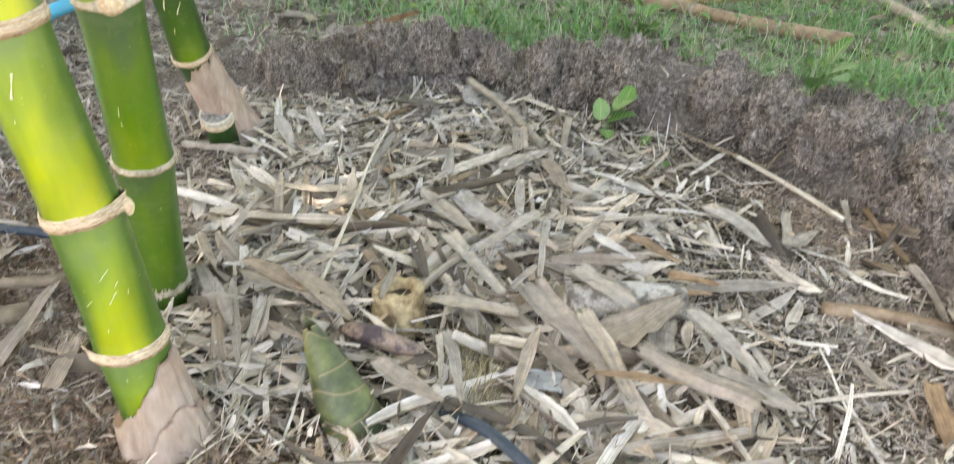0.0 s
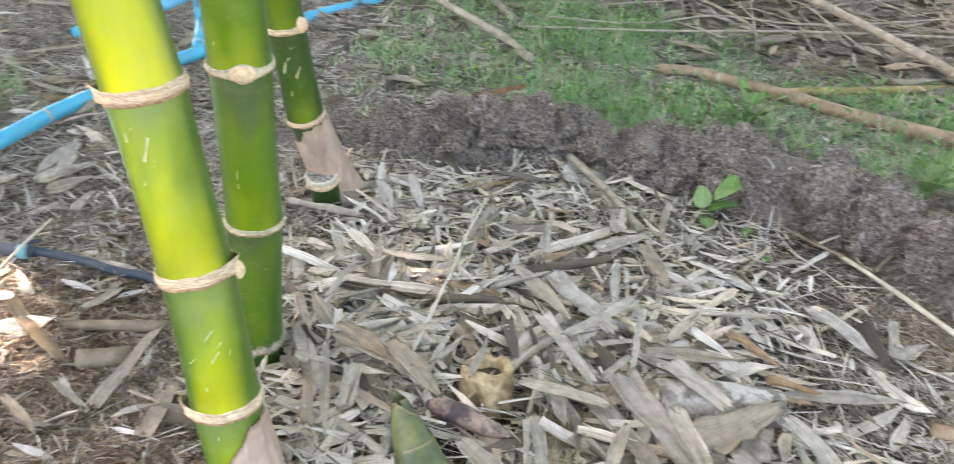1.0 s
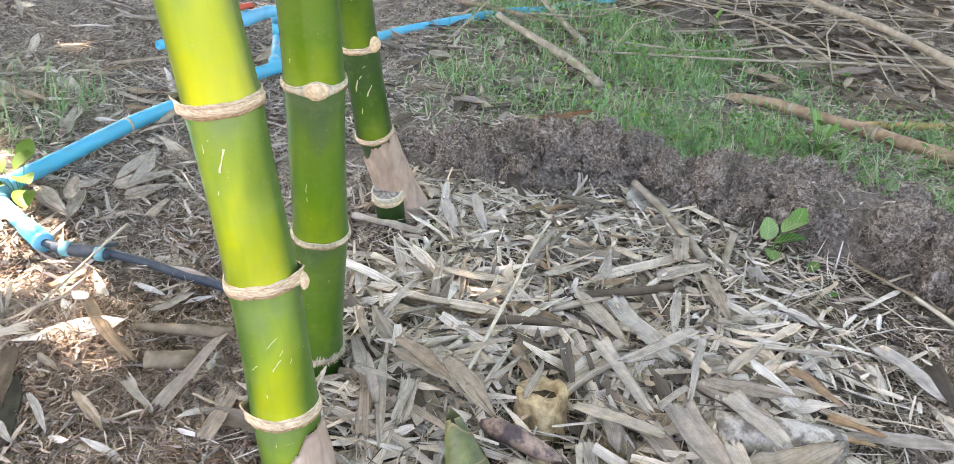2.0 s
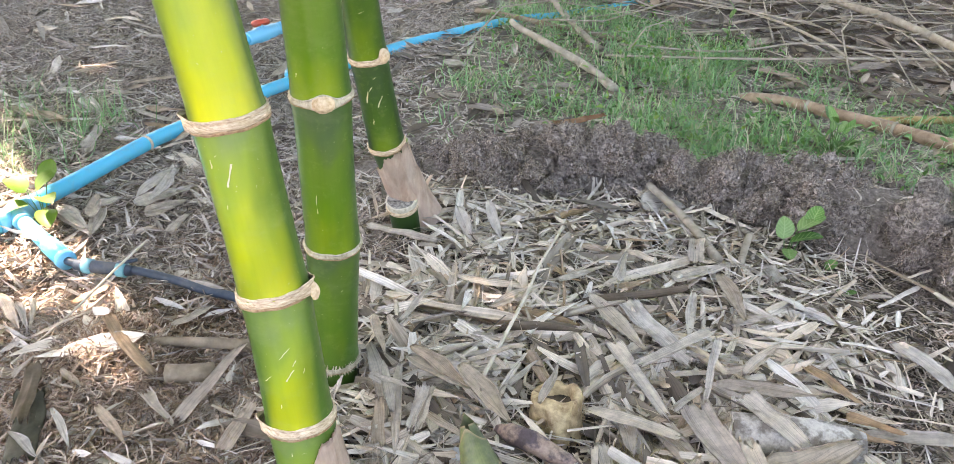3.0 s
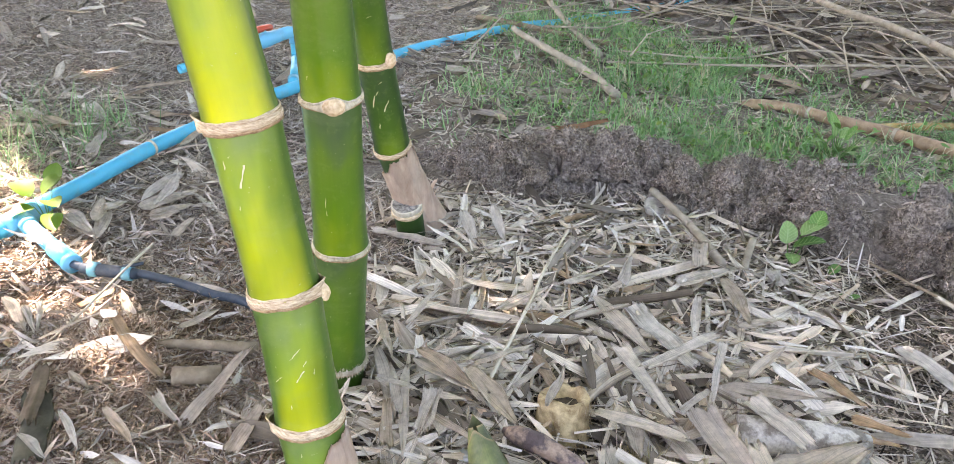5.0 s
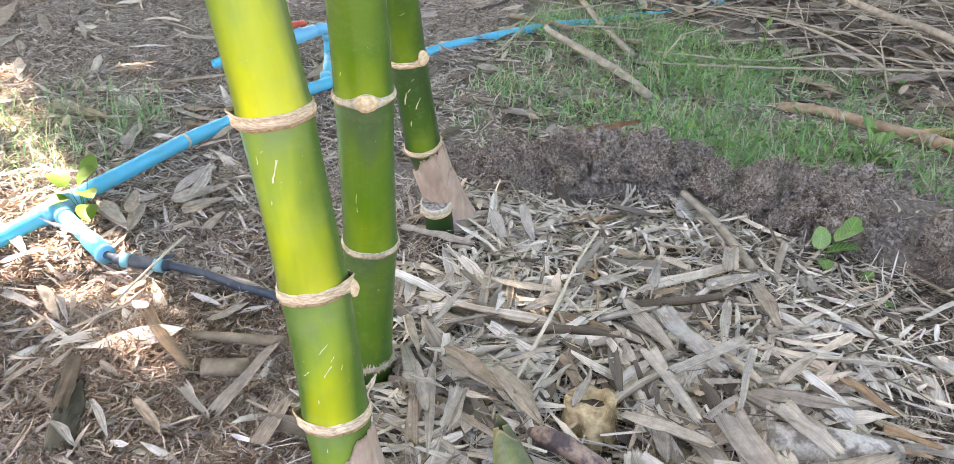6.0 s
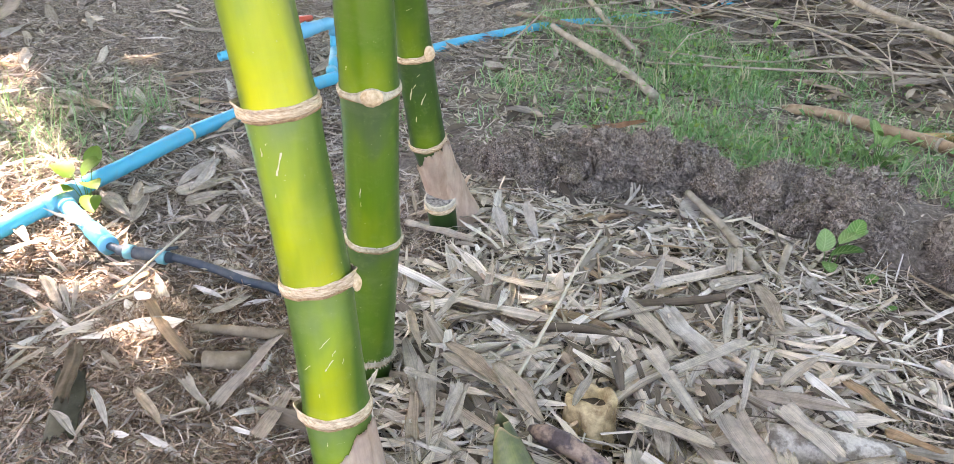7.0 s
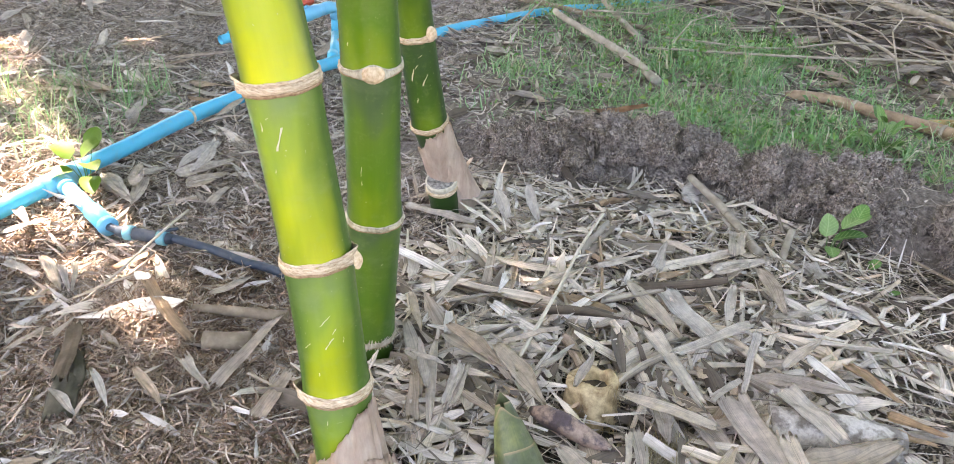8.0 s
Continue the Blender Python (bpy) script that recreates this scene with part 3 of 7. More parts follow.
wrap_sheath(back_culm, BACK_AXIS, 0.045, lambda a: 0.09 + 0.13 * (0.5 + 0.5 * math.cos(a - radians(0))) ** 2 + 0.02 * noise.noise(Vector((a * 5, 7, 0))), 0.015, 0.022, 19, "ragged outer sheath")


# scars where the skin of a culm is scratched
SCAR, nt_, b_ = blank("pale_scratch", 0.8)
b_.inputs["Base Color"].default_value = (0.62, 0.58, 0.36, 1)


def scratches(owner, points, radius, spec):
    for z, az, length, lean, width in spec:
        bm = bmesh.new()
        n = 7
        rows = []
        for i in range(n):
            t = i / (n - 1) - 0.5
            zz = z + t * length * math.cos(lean)
            a = radians(az) + t * length * math.sin(lean) / radius(z) + 0.035 * noise.noise(Vector((i * 0.6, az, z * 9)))
            w = 0.6 * width * (0.35 + 0.65 * abs(math.sin(1 + 3.1 * (t + 0.5) + az))) / radius(z) / 2
            c = along(points, zz) - owner.location
            rows.append([bm.verts.new(c + Vector(((radius(zz) * 1.001 + d) * math.cos(a + k * w), (radius(zz) * 1.001 + d) * math.sin(a + k * w), 0))) for k, d in ((-1, 0.0), (0, 0.0005), (1, 0.0))])
        for p, q in zip(rows, rows[1:]):
            for k in range(2):
                bm.faces.new((p[k], p[k + 1], q[k + 1], q[k]))
        part("scratch", bm, SCAR, owner)


scratches(front_culm, FRONT_AXIS, lambda z: 0.0489, [(0.575, -78, 0.034, 0.35, 0.005), (0.587, -104, 0.012, 0.1, 0.004), (0.318, -64, 0.022, 0.8, 0.003), (0.302, -52, 0.010, 0.7, 0.003),
                                                     (0.284, -62, 0.020, 0.6, 0.004), (0.277, -100, 0.014, 0.8, 0.003), (0.287, -38, 0.008, 0.2, 0.002), (0.158, -62, 0.012, 1.4, 0.003), (0.235, -86, 0.006, 0.2, 0.003),
                                                     (0.53, -95, 0.006, 0.2, 0.002), (0.60, -92, 0.005, 0.9, 0.002), (0.155, -85, 0.008, 0.4, 0.002)])
scratches(mid_culm, MID_AXIS, lambda z: 0.0443, [(0.635, -112, 0.006, 0.2, 0.004), (0.43, -92, 0.018, 0.1, 0.0022), (0.41, -91, 0.008, 0.0, 0.0025), (0.565, -60, 0.01, 0.1, 0.0015)])
scratches(back_culm, BACK_AXIS, lambda z: 0.0415, [(0.40, -60, 0.03, 0.5, 0.005), (0.41, -95, 0.03, 0.3, 0.006), (0.43, -80, 0.012, 0.6, 0.004), (0.60, -66, 0.012, 1.2, 0.004), (0.35, -92, 0.014, 0.2, 0.004), (0.455, -64, 0.01, 0.9, 0.003)])

# root hairs round the low node of the green culm
n = 240
ang = rng.uniform(-2.6, 0.6, n)
c = along(MID_AXIS, 0.077) - mid_culm.location
pts = np.stack([c.x + 0.049 * np.cos(ang), c.y + 0.049 * np.sin(ang), c.z + rng.uniform(-0.012, 0.008, n)], -1)
bp, bq, buv, bk = blades(n, rng.uniform(0.004, 0.012, n), 0.0011, 0, 0.5, 0, 0, "strip", 2)
joined("root_hair", turned(bp, pts, ang, rng.normal(-0.5, 0.4, n)), bq, buv, bk, NODE_GREY, mid_culm, "", False)


# ---- cut stump, stub and shoots ----
CUT = fibrous("cut_bamboo_end", (0.45, 0.41, 0.3), (0.72, 0.67, 0.54), 120, (1, 1, 1))
PITH = fibrous("dark_mouldy_pith", (0.03, 0.028, 0.025), (0.5, 0.47, 0.42), 130, (1, 1, 1), 0.95)


def ring_bm(levels, sides=40, wobble=0.0, seed=0):
    """A turned form from (radius, height) pairs."""
    bm = bmesh.new()
    rings = []
    for r, z in levels:
        rings.append([bm.verts.new((r * math.cos(2 * math.pi * j / sides) * (1 + wobble * noise.noise(Vector((math.cos(2 * math.pi * j / sides) * 2, math.sin(2 * math.pi * j / sides) * 2, seed + z * 20)))),
                                    r * math.sin(2 * math.pi * j / sides) * (1 + wobble * noise.noise(Vector((math.cos(2 * math.pi * j / sides) * 2, math.sin(2 * math.pi * j / sides) * 2, seed + 9 + z * 20)))), z)) for j in range(sides)])
    for a, b in zip(rings, rings[1:]):
        for j in range(sides):
            bm.faces.new((a[j], a[(j + 1) % sides], b[(j + 1) % sides], b[j]))
    bm.faces.new(rings[-1])
    bmesh.ops.recalc_face_normals(bm, faces=bm.faces)
    return bm


def with_uv(ob):
    """Uv round and up an upright turned form."""
    me = ob.data
    zs = [v.co.z for v in me.vertices]
    lo, hi = min(zs), max(zs)
    layer = me.uv_layers.new(name="UVMap")
    for lp in me.loops:
        co = me.vertices[lp.vertex_index].co
        layer.data[lp.index].uv = (math.atan2(co.y, co.x) / 6.283 + 0.5, (co.z - lo) / (hi - lo + 1e-6))
    return ob


stump = thing("bamboo_stump", (-0.548, 1.632, 0.026), "short cut bamboo stump with a dark mouldy top", "bamboo stump")
stump.rotation_euler = (radians(17), radians(-3), 0)
with_uv(part("stem", ring_bm([(0.034, -0.05), (0.0345, 0.02), (0.036, 0.085), (0.0385, 0.096)], 40, 0.03), CULM_BACK, stump, "green stump wall"))
part("node_ring", ring_bm([(0.0365, 0.086), (0.0392, 0.09), (0.0395, 0.094), (0.0375, 0.099)], 48, 0.03, 3), NODE, stump, "tan ring under the cut")
part("rim", ring_bm([(0.0372, 0.1), (0.0378, 0.107), (0.0378, 0.1118), (0.0368, 0.1125)], 48, 0.03, 4), CUT, stump, "pale cut rim")
part("pith", ring_bm([(0.0335, 0.1118), (0.0325, 0.1135), (0.022, 0.1137), (0.010, 0.1139), (0.006, 0.1135)], 40, 0.07, 5), PITH, stump, "grey-black mouldy pith")

STUB = fibrous("rotten_rhizome", (0.24, 0.15, 0.07), (0.8, 0.63, 0.36), 52, (1, 1, 1))
HOLLOW_DARK = fibrous("dark_hollow_floor", (0.03, 0.024, 0.018), (0.16, 0.125, 0.085), 90, (1, 1, 1), 0.95)
stub = thing("rhizome_stub", (-0.082, 1.05, 0.0), "broken yellowish bamboo rhizome stub with a hollow top", "bamboo stump")
stub.rotation_euler = (radians(-13), radians(-6), 0.15)
bm = ring_bm([(0.038, -0.03), (0.045, 0.0), (0.047, 0.012), (0.0465, 0.02), (0.0475, 0.04), (0.0455, 0.058), (0.046, 0.072), (0.043, 0.0785), (0.037, 0.08), (0.031, 0.076), (0.028, 0.058), (0.024, 0.05)], 56, 0.12, 7)
for v in bm.verts:
    deep_ = 0.01 * max(0.0, noise.noise(Vector((v.co.x * 40, v.co.y * 40, v.co.z * 14))))
    v.co += 0.0035 * noise.noise_vector(v.co * 45) - Vector((v.co.x, v.co.y, 0)).normalized() * deep_
    if v.co.z > 0.055:
        v.co.z += 0.012 * noise.noise(Vector((v.co.x * 30, v.co.y * 30, 2)))
part("body", bm, STUB, stub)
part("hollow", ring_bm([(0.033, 0.062), (0.024, 0.06), (0.012, 0.056), (0.004, 0.054)], 40, 0.1, 3), HOLLOW_DARK, stub, "dark floor of the hollow")
bp, bq, buv, bk = blades(90, rng.uniform(0.03, 0.075, 90), 0.002, 0.2, 0.4, 1.0, 0, "strip", 3)
a_ = rng.normal(-0.6, 0.22, 90)
part_pts = np.stack([0.047 * np.cos(a_), 0.047 * np.sin(a_), rng.uniform(0.01, 0.05, 90)], -1)
joined("frayed_fibre", turned(bp, part_pts, a_, rng.normal(1.45, 0.15, 90)), bq, buv, bk, STUB, stub, "yellow frayed fibres", False)


n = 900
fx, fy = rng.normal(0.062, 0.022, n), rng.uniform(0.84, 0.99, n)
bp, bq, buv, bk = blades(n, rng.uniform(0.03, 0.09, n), rng.uniform(0.0009, 0.0018, n), 0.2, rng.normal(0.3, 0.6, n), 0.5, rng.normal(0, 0.5, n), "strip", 4)
ROOT = strip_material("fine_roots", [(0, (0.34, 0.27, 0.14)), (1, (0.62, 0.55, 0.36))], 0.85)
joined("root_tuft", turned(bp, on_ground(fx, fy, rng.uniform(0.005, 0.05, n) * (1.2 - 8 * np.abs(fx - 0.062)).clip(0.2, 1)), rng.normal(1.5, 0.25, n), rng.normal(0.3, 0.3, n)), bq, buv, bk, ROOT, None, "tuft of fine yellowish bamboo roots", True, "roots")


def shoot_material():
    m, nt, b = blank("shoot_bract", 0.45)
    uv, ob = coords(nt, "UV"), coords(nt)
    sep = nt.nodes.new("ShaderNodeSeparateXYZ")
    nt.links.new(uv, sep.inputs[0])
    n1 = noise_node(nt, 18, 4, 0.6, ob)
    green = ramp(nt, [(0.32, (0.05, 0.065, 0.025)), (0.5, (0.1, 0.12, 0.045)), (0.68, (0.22, 0.24, 0.075))], n1)
    edge = math_node(nt, "ADD", sep.outputs[1], math_node(nt, "MULTIPLY", math_node(nt, "SUBTRACT", n1, 0.5), 0.12))
    col = mixed(nt, ramp(nt, [(0.93, (0, 0, 0)), (0.99, (1, 1, 1))], edge), green, (0.3, 0.22, 0.11))
    col = mixed(nt, ramp(nt, [(0.55, (0, 0, 0)), (0.7, (0.4, 0.4, 0.4))], noise_node(nt, 30, 4, 0.7, ob, (1, 1, 0.4))), col, (0.22, 0.19, 0.12))
    ribs = noise_node(nt, 1, 3, 0.6, uv, (80, 1, 1))
    col = mixed(nt, 0.25, col, ramp(nt, [(0.35, (0.5, 0.5, 0.5)), (0.65, (1, 1, 1))], ribs), "MULTIPLY")
    nt.links.new(col, b.inputs["Base Color"])
    bumped(nt, b, ribs, 0.3, 0.001)
    return m


BRACT = shoot_material()


def shoot(base, tip, radii, label, bracts=6):
    """A bamboo shoot of overlapping pointed bracts. radii: (share of the height, radius) pairs."""
    ob = thing("bamboo_shoot", base, label, "bamboo shoot")
    ax = Vector(tip) - Vector(base)
    height = ax.length
    turn = ax.to_track_quat("Z", "Y").to_matrix()
    shares, rs = [a for a, _ in radii], [r for _, r in radii]
    for k in range(bracts):
        s0 = -0.05 + 0.78 * k / (bracts - 1)
        s1 = min(s0 + 0.34, 1.0) if k < bracts - 1 else 1.0
        facing = radians(-30 + 170 * (k % 2) + 20 * k)
        rows, sides = 10, 30
        bm = bmesh.new()
        layer = bm.loops.layers.uv.new("UVMap")
        grid = []
        for i in range(rows + 1):
            row = []
            for j in range(sides + 1):
                a = -math.pi * 0.93 + 2 * math.pi * 0.93 * j / sides
                reach = s0 + (s1 - s0) * (0.74 + 0.26 * math.exp(-(a / 0.8) ** 2))
                sv = s0 + (reach - s0) * i / rows
                r = float(np.interp(sv, shares, rs)) + 0.0014 * (bracts - k) * 0.6 + 0.0015 * i / rows
                row.append(bm.verts.new(turn @ Vector((r * math.cos(a + facing), r * math.sin(a + facing), sv * height))))
            grid.append(row)
        for i in range(rows):
            for j in range(sides):
                f = bm.faces.new((grid[i][j], grid[i][j + 1], grid[i + 1][j + 1], grid[i + 1][j]))
                for lp, (u, v) in zip(f.loops, ((j, i), (j + 1, i), (j + 1, i + 1), (j, i + 1))):
                    lp[layer].uv = (u / sides, v / rows)
        part("bract", bm, BRACT, ob)
    return ob


shoot((-0.09, 0.765, -0.06), (-0.212, 0.887, 0.15), [(0, 0.05), (0.3, 0.045), (0.5, 0.038), (0.68, 0.029), (0.85, 0.017), (0.95, 0.008), (1, 0.002)],
      "olive green bamboo shoot with tan-edged bracts")


# ---- tubes and pipes ----
def pipe_material(name, col, rough=0.35, dirty=0.4):
    m, nt, b = blank(name, rough)
    ob = coords(nt)
    dirt = noise_node(nt, 22, 5, 0.7, ob)
    c = mixed(nt, ramp(nt, [(0.5, (0, 0, 0)), (0.75, (dirty, dirty, dirty))], dirt), col, (0.3, 0.27, 0.22))
    nt.links.new(c, b.inputs["Base Color"])
    nt.links.new(ramp(nt, [(0.4, (rough,) * 3), (0.7, (0.7, 0.7, 0.7))], dirt), b.inputs["Roughness"])
    return m


BLUE = pipe_material("blue_pvc", (0.03, 0.46, 0.66))
BLUE_PALE = pipe_material("blue_pvc_sleeve", (0.12, 0.48, 0.68), 0.3)
TEAL = pipe_material("teal_plastic", (0.12, 0.36, 0.4))
BLACK = pipe_material("black_polythene", (0.028, 0.046, 0.066), 0.42, 0.25)
RED = pipe_material("red_plastic", (0.62, 0.09, 0.045))


def glide(points, n=10):
    """A smooth line through points (Catmull-Rom)."""
    p = [Vector(q) for q in points]
    p = [p[0] * 2 - p[1]] + p + [p[-1] * 2 - p[-2]]
    out = []
    for i in range(1, len(p) - 2):
        for k in range(n):
            t = k / n
            out.append(0.5 * (2 * p[i] + (p[i + 1] - p[i - 1]) * t + (2 * p[i - 1] - 5 * p[i] + 4 * p[i + 1] - p[i + 2]) * t * t + (3 * p[i] - p[i - 1] - 3 * p[i + 1] + p[i + 2]) * t ** 3))
    out.append(p[-2])
    return out


def lying(points, lift):
    return [(x, y, float(ground_height(x, y)) + lift) for x, y in points]


def hollow(a, b, r, wall=0.003, sides=24):
    """An open pipe from a to b with a wall."""
    a, b = Vector(a), Vector(b)
    d = (b - a).normalized()
    u = d.orthogonal().normalized()
    v = d.cross(u)
    bm = bmesh.new()
    rings = []
    for c, rad in ((a, r - wall), (a, r), (b, r), (b, r - wall)):
        rings.append([bm.verts.new(c + rad * (math.cos(2 * math.pi * j / sides) * u + math.sin(2 * math.pi * j / sides) * v)) for j in range(sides)])
    for i in range(4):
        p, q = rings[i], rings[(i + 1) % 4]
        for j in range(sides):
            bm.faces.new((p[j], p[(j + 1) % sides], q[(j + 1) % sides], q[j]))
    bmesh.ops.recalc_face_normals(bm, faces=bm.faces)
    return bm


# main line: a straight joint lying over the mulch, curving away behind the clump
pipe = thing("water_pipe", (0, 0, 0), "long blue plastic water pipe lying on the mulch", "pipe")
MAIN = [(-1.57, 0.62, 0.016), (-1.553, 1.12, 0.016), (-1.54, 1.29, 0.016), (-1.524, 1.43, 0.018), (-1.512, 1.56, 0.02), (-1.495, 1.67, 0.022), (-1.461, 1.935, 0.026), (-1.425, 2.1, 0.026), (-1.36, 2.38, 0.026), (-1.285, 2.6, 0.028), (-1.05, 3.14, 0.03), (-0.96, 3.29, 0.03), (-0.86, 3.45, 0.03), (-0.69, 3.7, 0.026), (-0.57, 3.81, 0.02), (-0.4, 4.02, 0.014), (0.2, 4.75, 0.01)]
part("run", tube_bm(glide(MAIN, 8), 0.0225, 24), BLUE, pipe)
tee_at = Vector((-1.521, 1.455, 0.018))
along_tee = (Vector(MAIN[4]) - Vector(MAIN[2])).normalized()
tee = part("tee", tube_bm([tee_at - along_tee * 0.06, tee_at - along_tee * 0.045, tee_at + along_tee * 0.045, tee_at + along_tee * 0.06], [0.0265, 0.0278, 0.0278, 0.0265], 28), BLUE_PALE, pipe, "pale blue tee fitting")
side_way = (Vector((-1.255, 1.30, 0.012)) - tee_at).normalized()
part("branch_socket", tube_bm([tee_at, tee_at + side_way * 0.05, tee_at + side_way * 0.06], [0.0235, 0.0235, 0.022], 24), BLUE_PALE, pipe)
part("branch_run", tube_bm([tee_at + side_way * 0.03, tee_at + side_way * 0.22], 0.0185, 20), BLUE_PALE, pipe)
part("sleeve", tube_bm([tee_at + side_way * 0.2, tee_at + side_way * 0.21, tee_at + side_way * 0.292, tee_at + side_way * 0.302], [0.0205, 0.022, 0.022, 0.0205], 24), BLUE, pipe, "blue reducing sleeve")
part("sleeve_rim", tube_bm([tee_at + side_way * 0.284, tee_at + side_way * 0.288, tee_at + side_way * 0.299, tee_at + side_way * 0.303], [0.022, 0.0238, 0.0238, 0.022], 24), BLUE_PALE, pipe)
part("binding", tube_bm([Vector((-1.461, 1.935, 0.026)) - along_tee * 0.005, Vector((-1.461, 1.935, 0.026)) + along_tee * 0.005], 0.0238, 24), CUT, pipe, "pale twist of dry strip")

hose = thing("irrigation_tube", (0, 0, 0), "thin black irrigation tube running through the mulch", "hose")
e0 = tee_at + side_way * 0.298
HOSE = [e0, (-1.235, 1.297, 0.014), (-1.19, 1.287, 0.018), (-1.125, 1.295, 0.02), (-1.072, 1.299, 0.02), (-0.975, 1.288, 0.02), (-0.89, 1.271, 0.018), (-0.8, 1.261, 0.016), (-0.66, 1.19, 0.004), (-0.5, 1.12, -0.012), (-0.3, 1.0, -0.03), (-0.12, 0.9, -0.02),
        (-0.03, 0.845, 0.0), (0.035, 0.797, 0.036), (0.08, 0.75, 0.058), (0.145, 0.675, 0.06), (0.28, 0.52, 0.04)]
part("tube", tube_bm(glide(HOSE, 8), 0.0096, 16), BLACK, hose)
h0, h1 = Vector((-1.205, 1.288, 0.018)), Vector((-1.09, 1.296, 0.02))
hd = (h1 - h0).normalized()
part("barbed_joiner", tube_bm([h0 - hd * 0.02, h0, h0 + hd * 0.1, h0 + hd * 0.12], [0.011, 0.0145, 0.0145, 0.011], 18), BLACK, hose)
for c in (h0 + hd * 0.012, h0 + hd * 0.095):
    part("clamp", tube_bm([c - hd * 0.011, c - hd * 0.009, c + hd * 0.009, c + hd * 0.011], [0.0155, 0.0175, 0.0175, 0.0155], 20), TEAL, hose, "teal hose clamp")
part("clamp_lever", tube_bm([h0 + hd * 0.085 + Vector((0, 0, 0.014)), h0 + hd * 0.125 + Vector((0.004, 0.01, 0.024))], [0.005, 0.004], 8), BLACK, hose)

# valve on a short riser
valve = thing("valve_assembly", (-1.455, 2.91, 0.02), "blue pipe outlet with a red-handled ball valve", "valve")
VB = Vector(valve.location)
o0, o1 = Vector((-1.668, 2.455, 0.092)) - VB, Vector((-1.455, 2.91, 0.132)) - VB
od = (o1 - o0).normalized()
part("outlet", hollow(o0, o0 + od * 0.05, 0.0165), BLUE, valve, "open blue outlet")
part("reducer", tube_bm([o0 + od * 0.035, o0 + od * 0.042, o0 + od * 0.1, o0 + od * 0.11], [0.019, 0.0225, 0.0225, 0.02], 24), BLUE, valve)
part("run", tube_bm([o0 + od * 0.1, o1 - od * 0.03], 0.0185, 20), BLUE, valve)
vc = o0 + od * 0.375
body = part("valve_body", tube_bm([vc - od * 0.065, vc - od * 0.06, vc - od * 0.03, vc - od * 0.02, vc + od * 0.02, vc + od * 0.03, vc + od * 0.06, vc + od * 0.065], [0.022, 0.0255, 0.0255, 0.029, 0.029, 0.0255, 0.0255, 0.022], 26), BLUE_PALE, valve)
bm = bmesh.new()
bmesh.ops.create_cube(bm, size=1.0)
bmesh.ops.scale(bm, vec=(0.075, 0.026, 0.02), verts=bm.verts)
bmesh.ops.bevel(bm, geom=bm.edges[:], offset=0.005, segments=2, affect="EDGES")
bmesh.ops.rotate(bm, cent=(0, 0, 0), matrix=Matrix.Rotation(math.atan2(od.y, od.x), 3, "Z"), verts=bm.verts)
bmesh.ops.translate(bm, vec=vc + Vector((0, 0, 0.045)), verts=bm.verts)
part("handle", bm, RED, body, "red valve handle")
part("stem", tube_bm([vc + Vector((0, 0, 0.02)), vc + Vector((0, 0, 0.04))], 0.009, 14), BLUE_PALE, body)
part("coupling", tube_bm([o1 - od * 0.12, o1 - od * 0.115, o1 - od * 0.05, o1 - od * 0.045], [0.02, 0.0235, 0.0235, 0.02], 24), BLUE_PALE, valve)
part("elbow", tube_bm([o1 - od * 0.055, o1 - od * 0.015, o1 + Vector((0, 0, -0.006)) + od * 0.012, o1 + Vector((0, 0, -0.03)) + od * 0.016, o1 + Vector((0, 0, -0.05)) + od * 0.016], 0.0235, 24), BLUE_PALE, valve)
part("riser", tube_bm([o1 + Vector((0, 0, -0.04)) + od * 0.016, o1 + Vector((0, 0, -0.125)) + od * 0.016], 0.0185, 20), BLUE, valve)
part("foot_run", tube_bm([o1 + Vector((0, 0, -0.11)) + od * 0.016, Vector((-1.295, 2.575, 0.03)) - VB], 0.0185, 20), BLUE, valve)
part("foot_coupling", tube_bm([Vector((-1.335, 2.655, 0.03)) - VB, Vector((-1.305, 2.595, 0.03)) - VB], 0.0215, 22), BLUE, valve)


# ---- canes, poles and sticks ----
def cane_material(name, a, b_col, rough=0.5):
    return fibrous(name, a, b_col, 30, (1, 1, 1), rough)


CANE_BROWN = cane_material("dead_cane_brown", (0.2, 0.12, 0.07), (0.48, 0.34, 0.21))
CANE_YELLOW = cane_material("dead_cane_yellow", (0.33, 0.2, 0.06), (0.5, 0.36, 0.15))
CANE_GREY = cane_material("dead_cane_grey", (0.28, 0.235, 0.175), (0.52, 0.45, 0.35), 0.75)
CANE_DULL = cane_material("dead_cane_dull", (0.17, 0.125, 0.08), (0.36, 0.285, 0.195), 0.85)
CANE_RUST = cane_material("dead_cane_rust", (0.3, 0.14, 0.07), (0.55, 0.32, 0.17), 0.7)
CANE_PALE = cane_material("dead_cane_pale", (0.5, 0.43, 0.31), (0.72, 0.65, 0.52), 0.65)
CANE_DARK = cane_material("dead_cane_dark", (0.1, 0.1, 0.07), (0.24, 0.22, 0.15), 0.6)


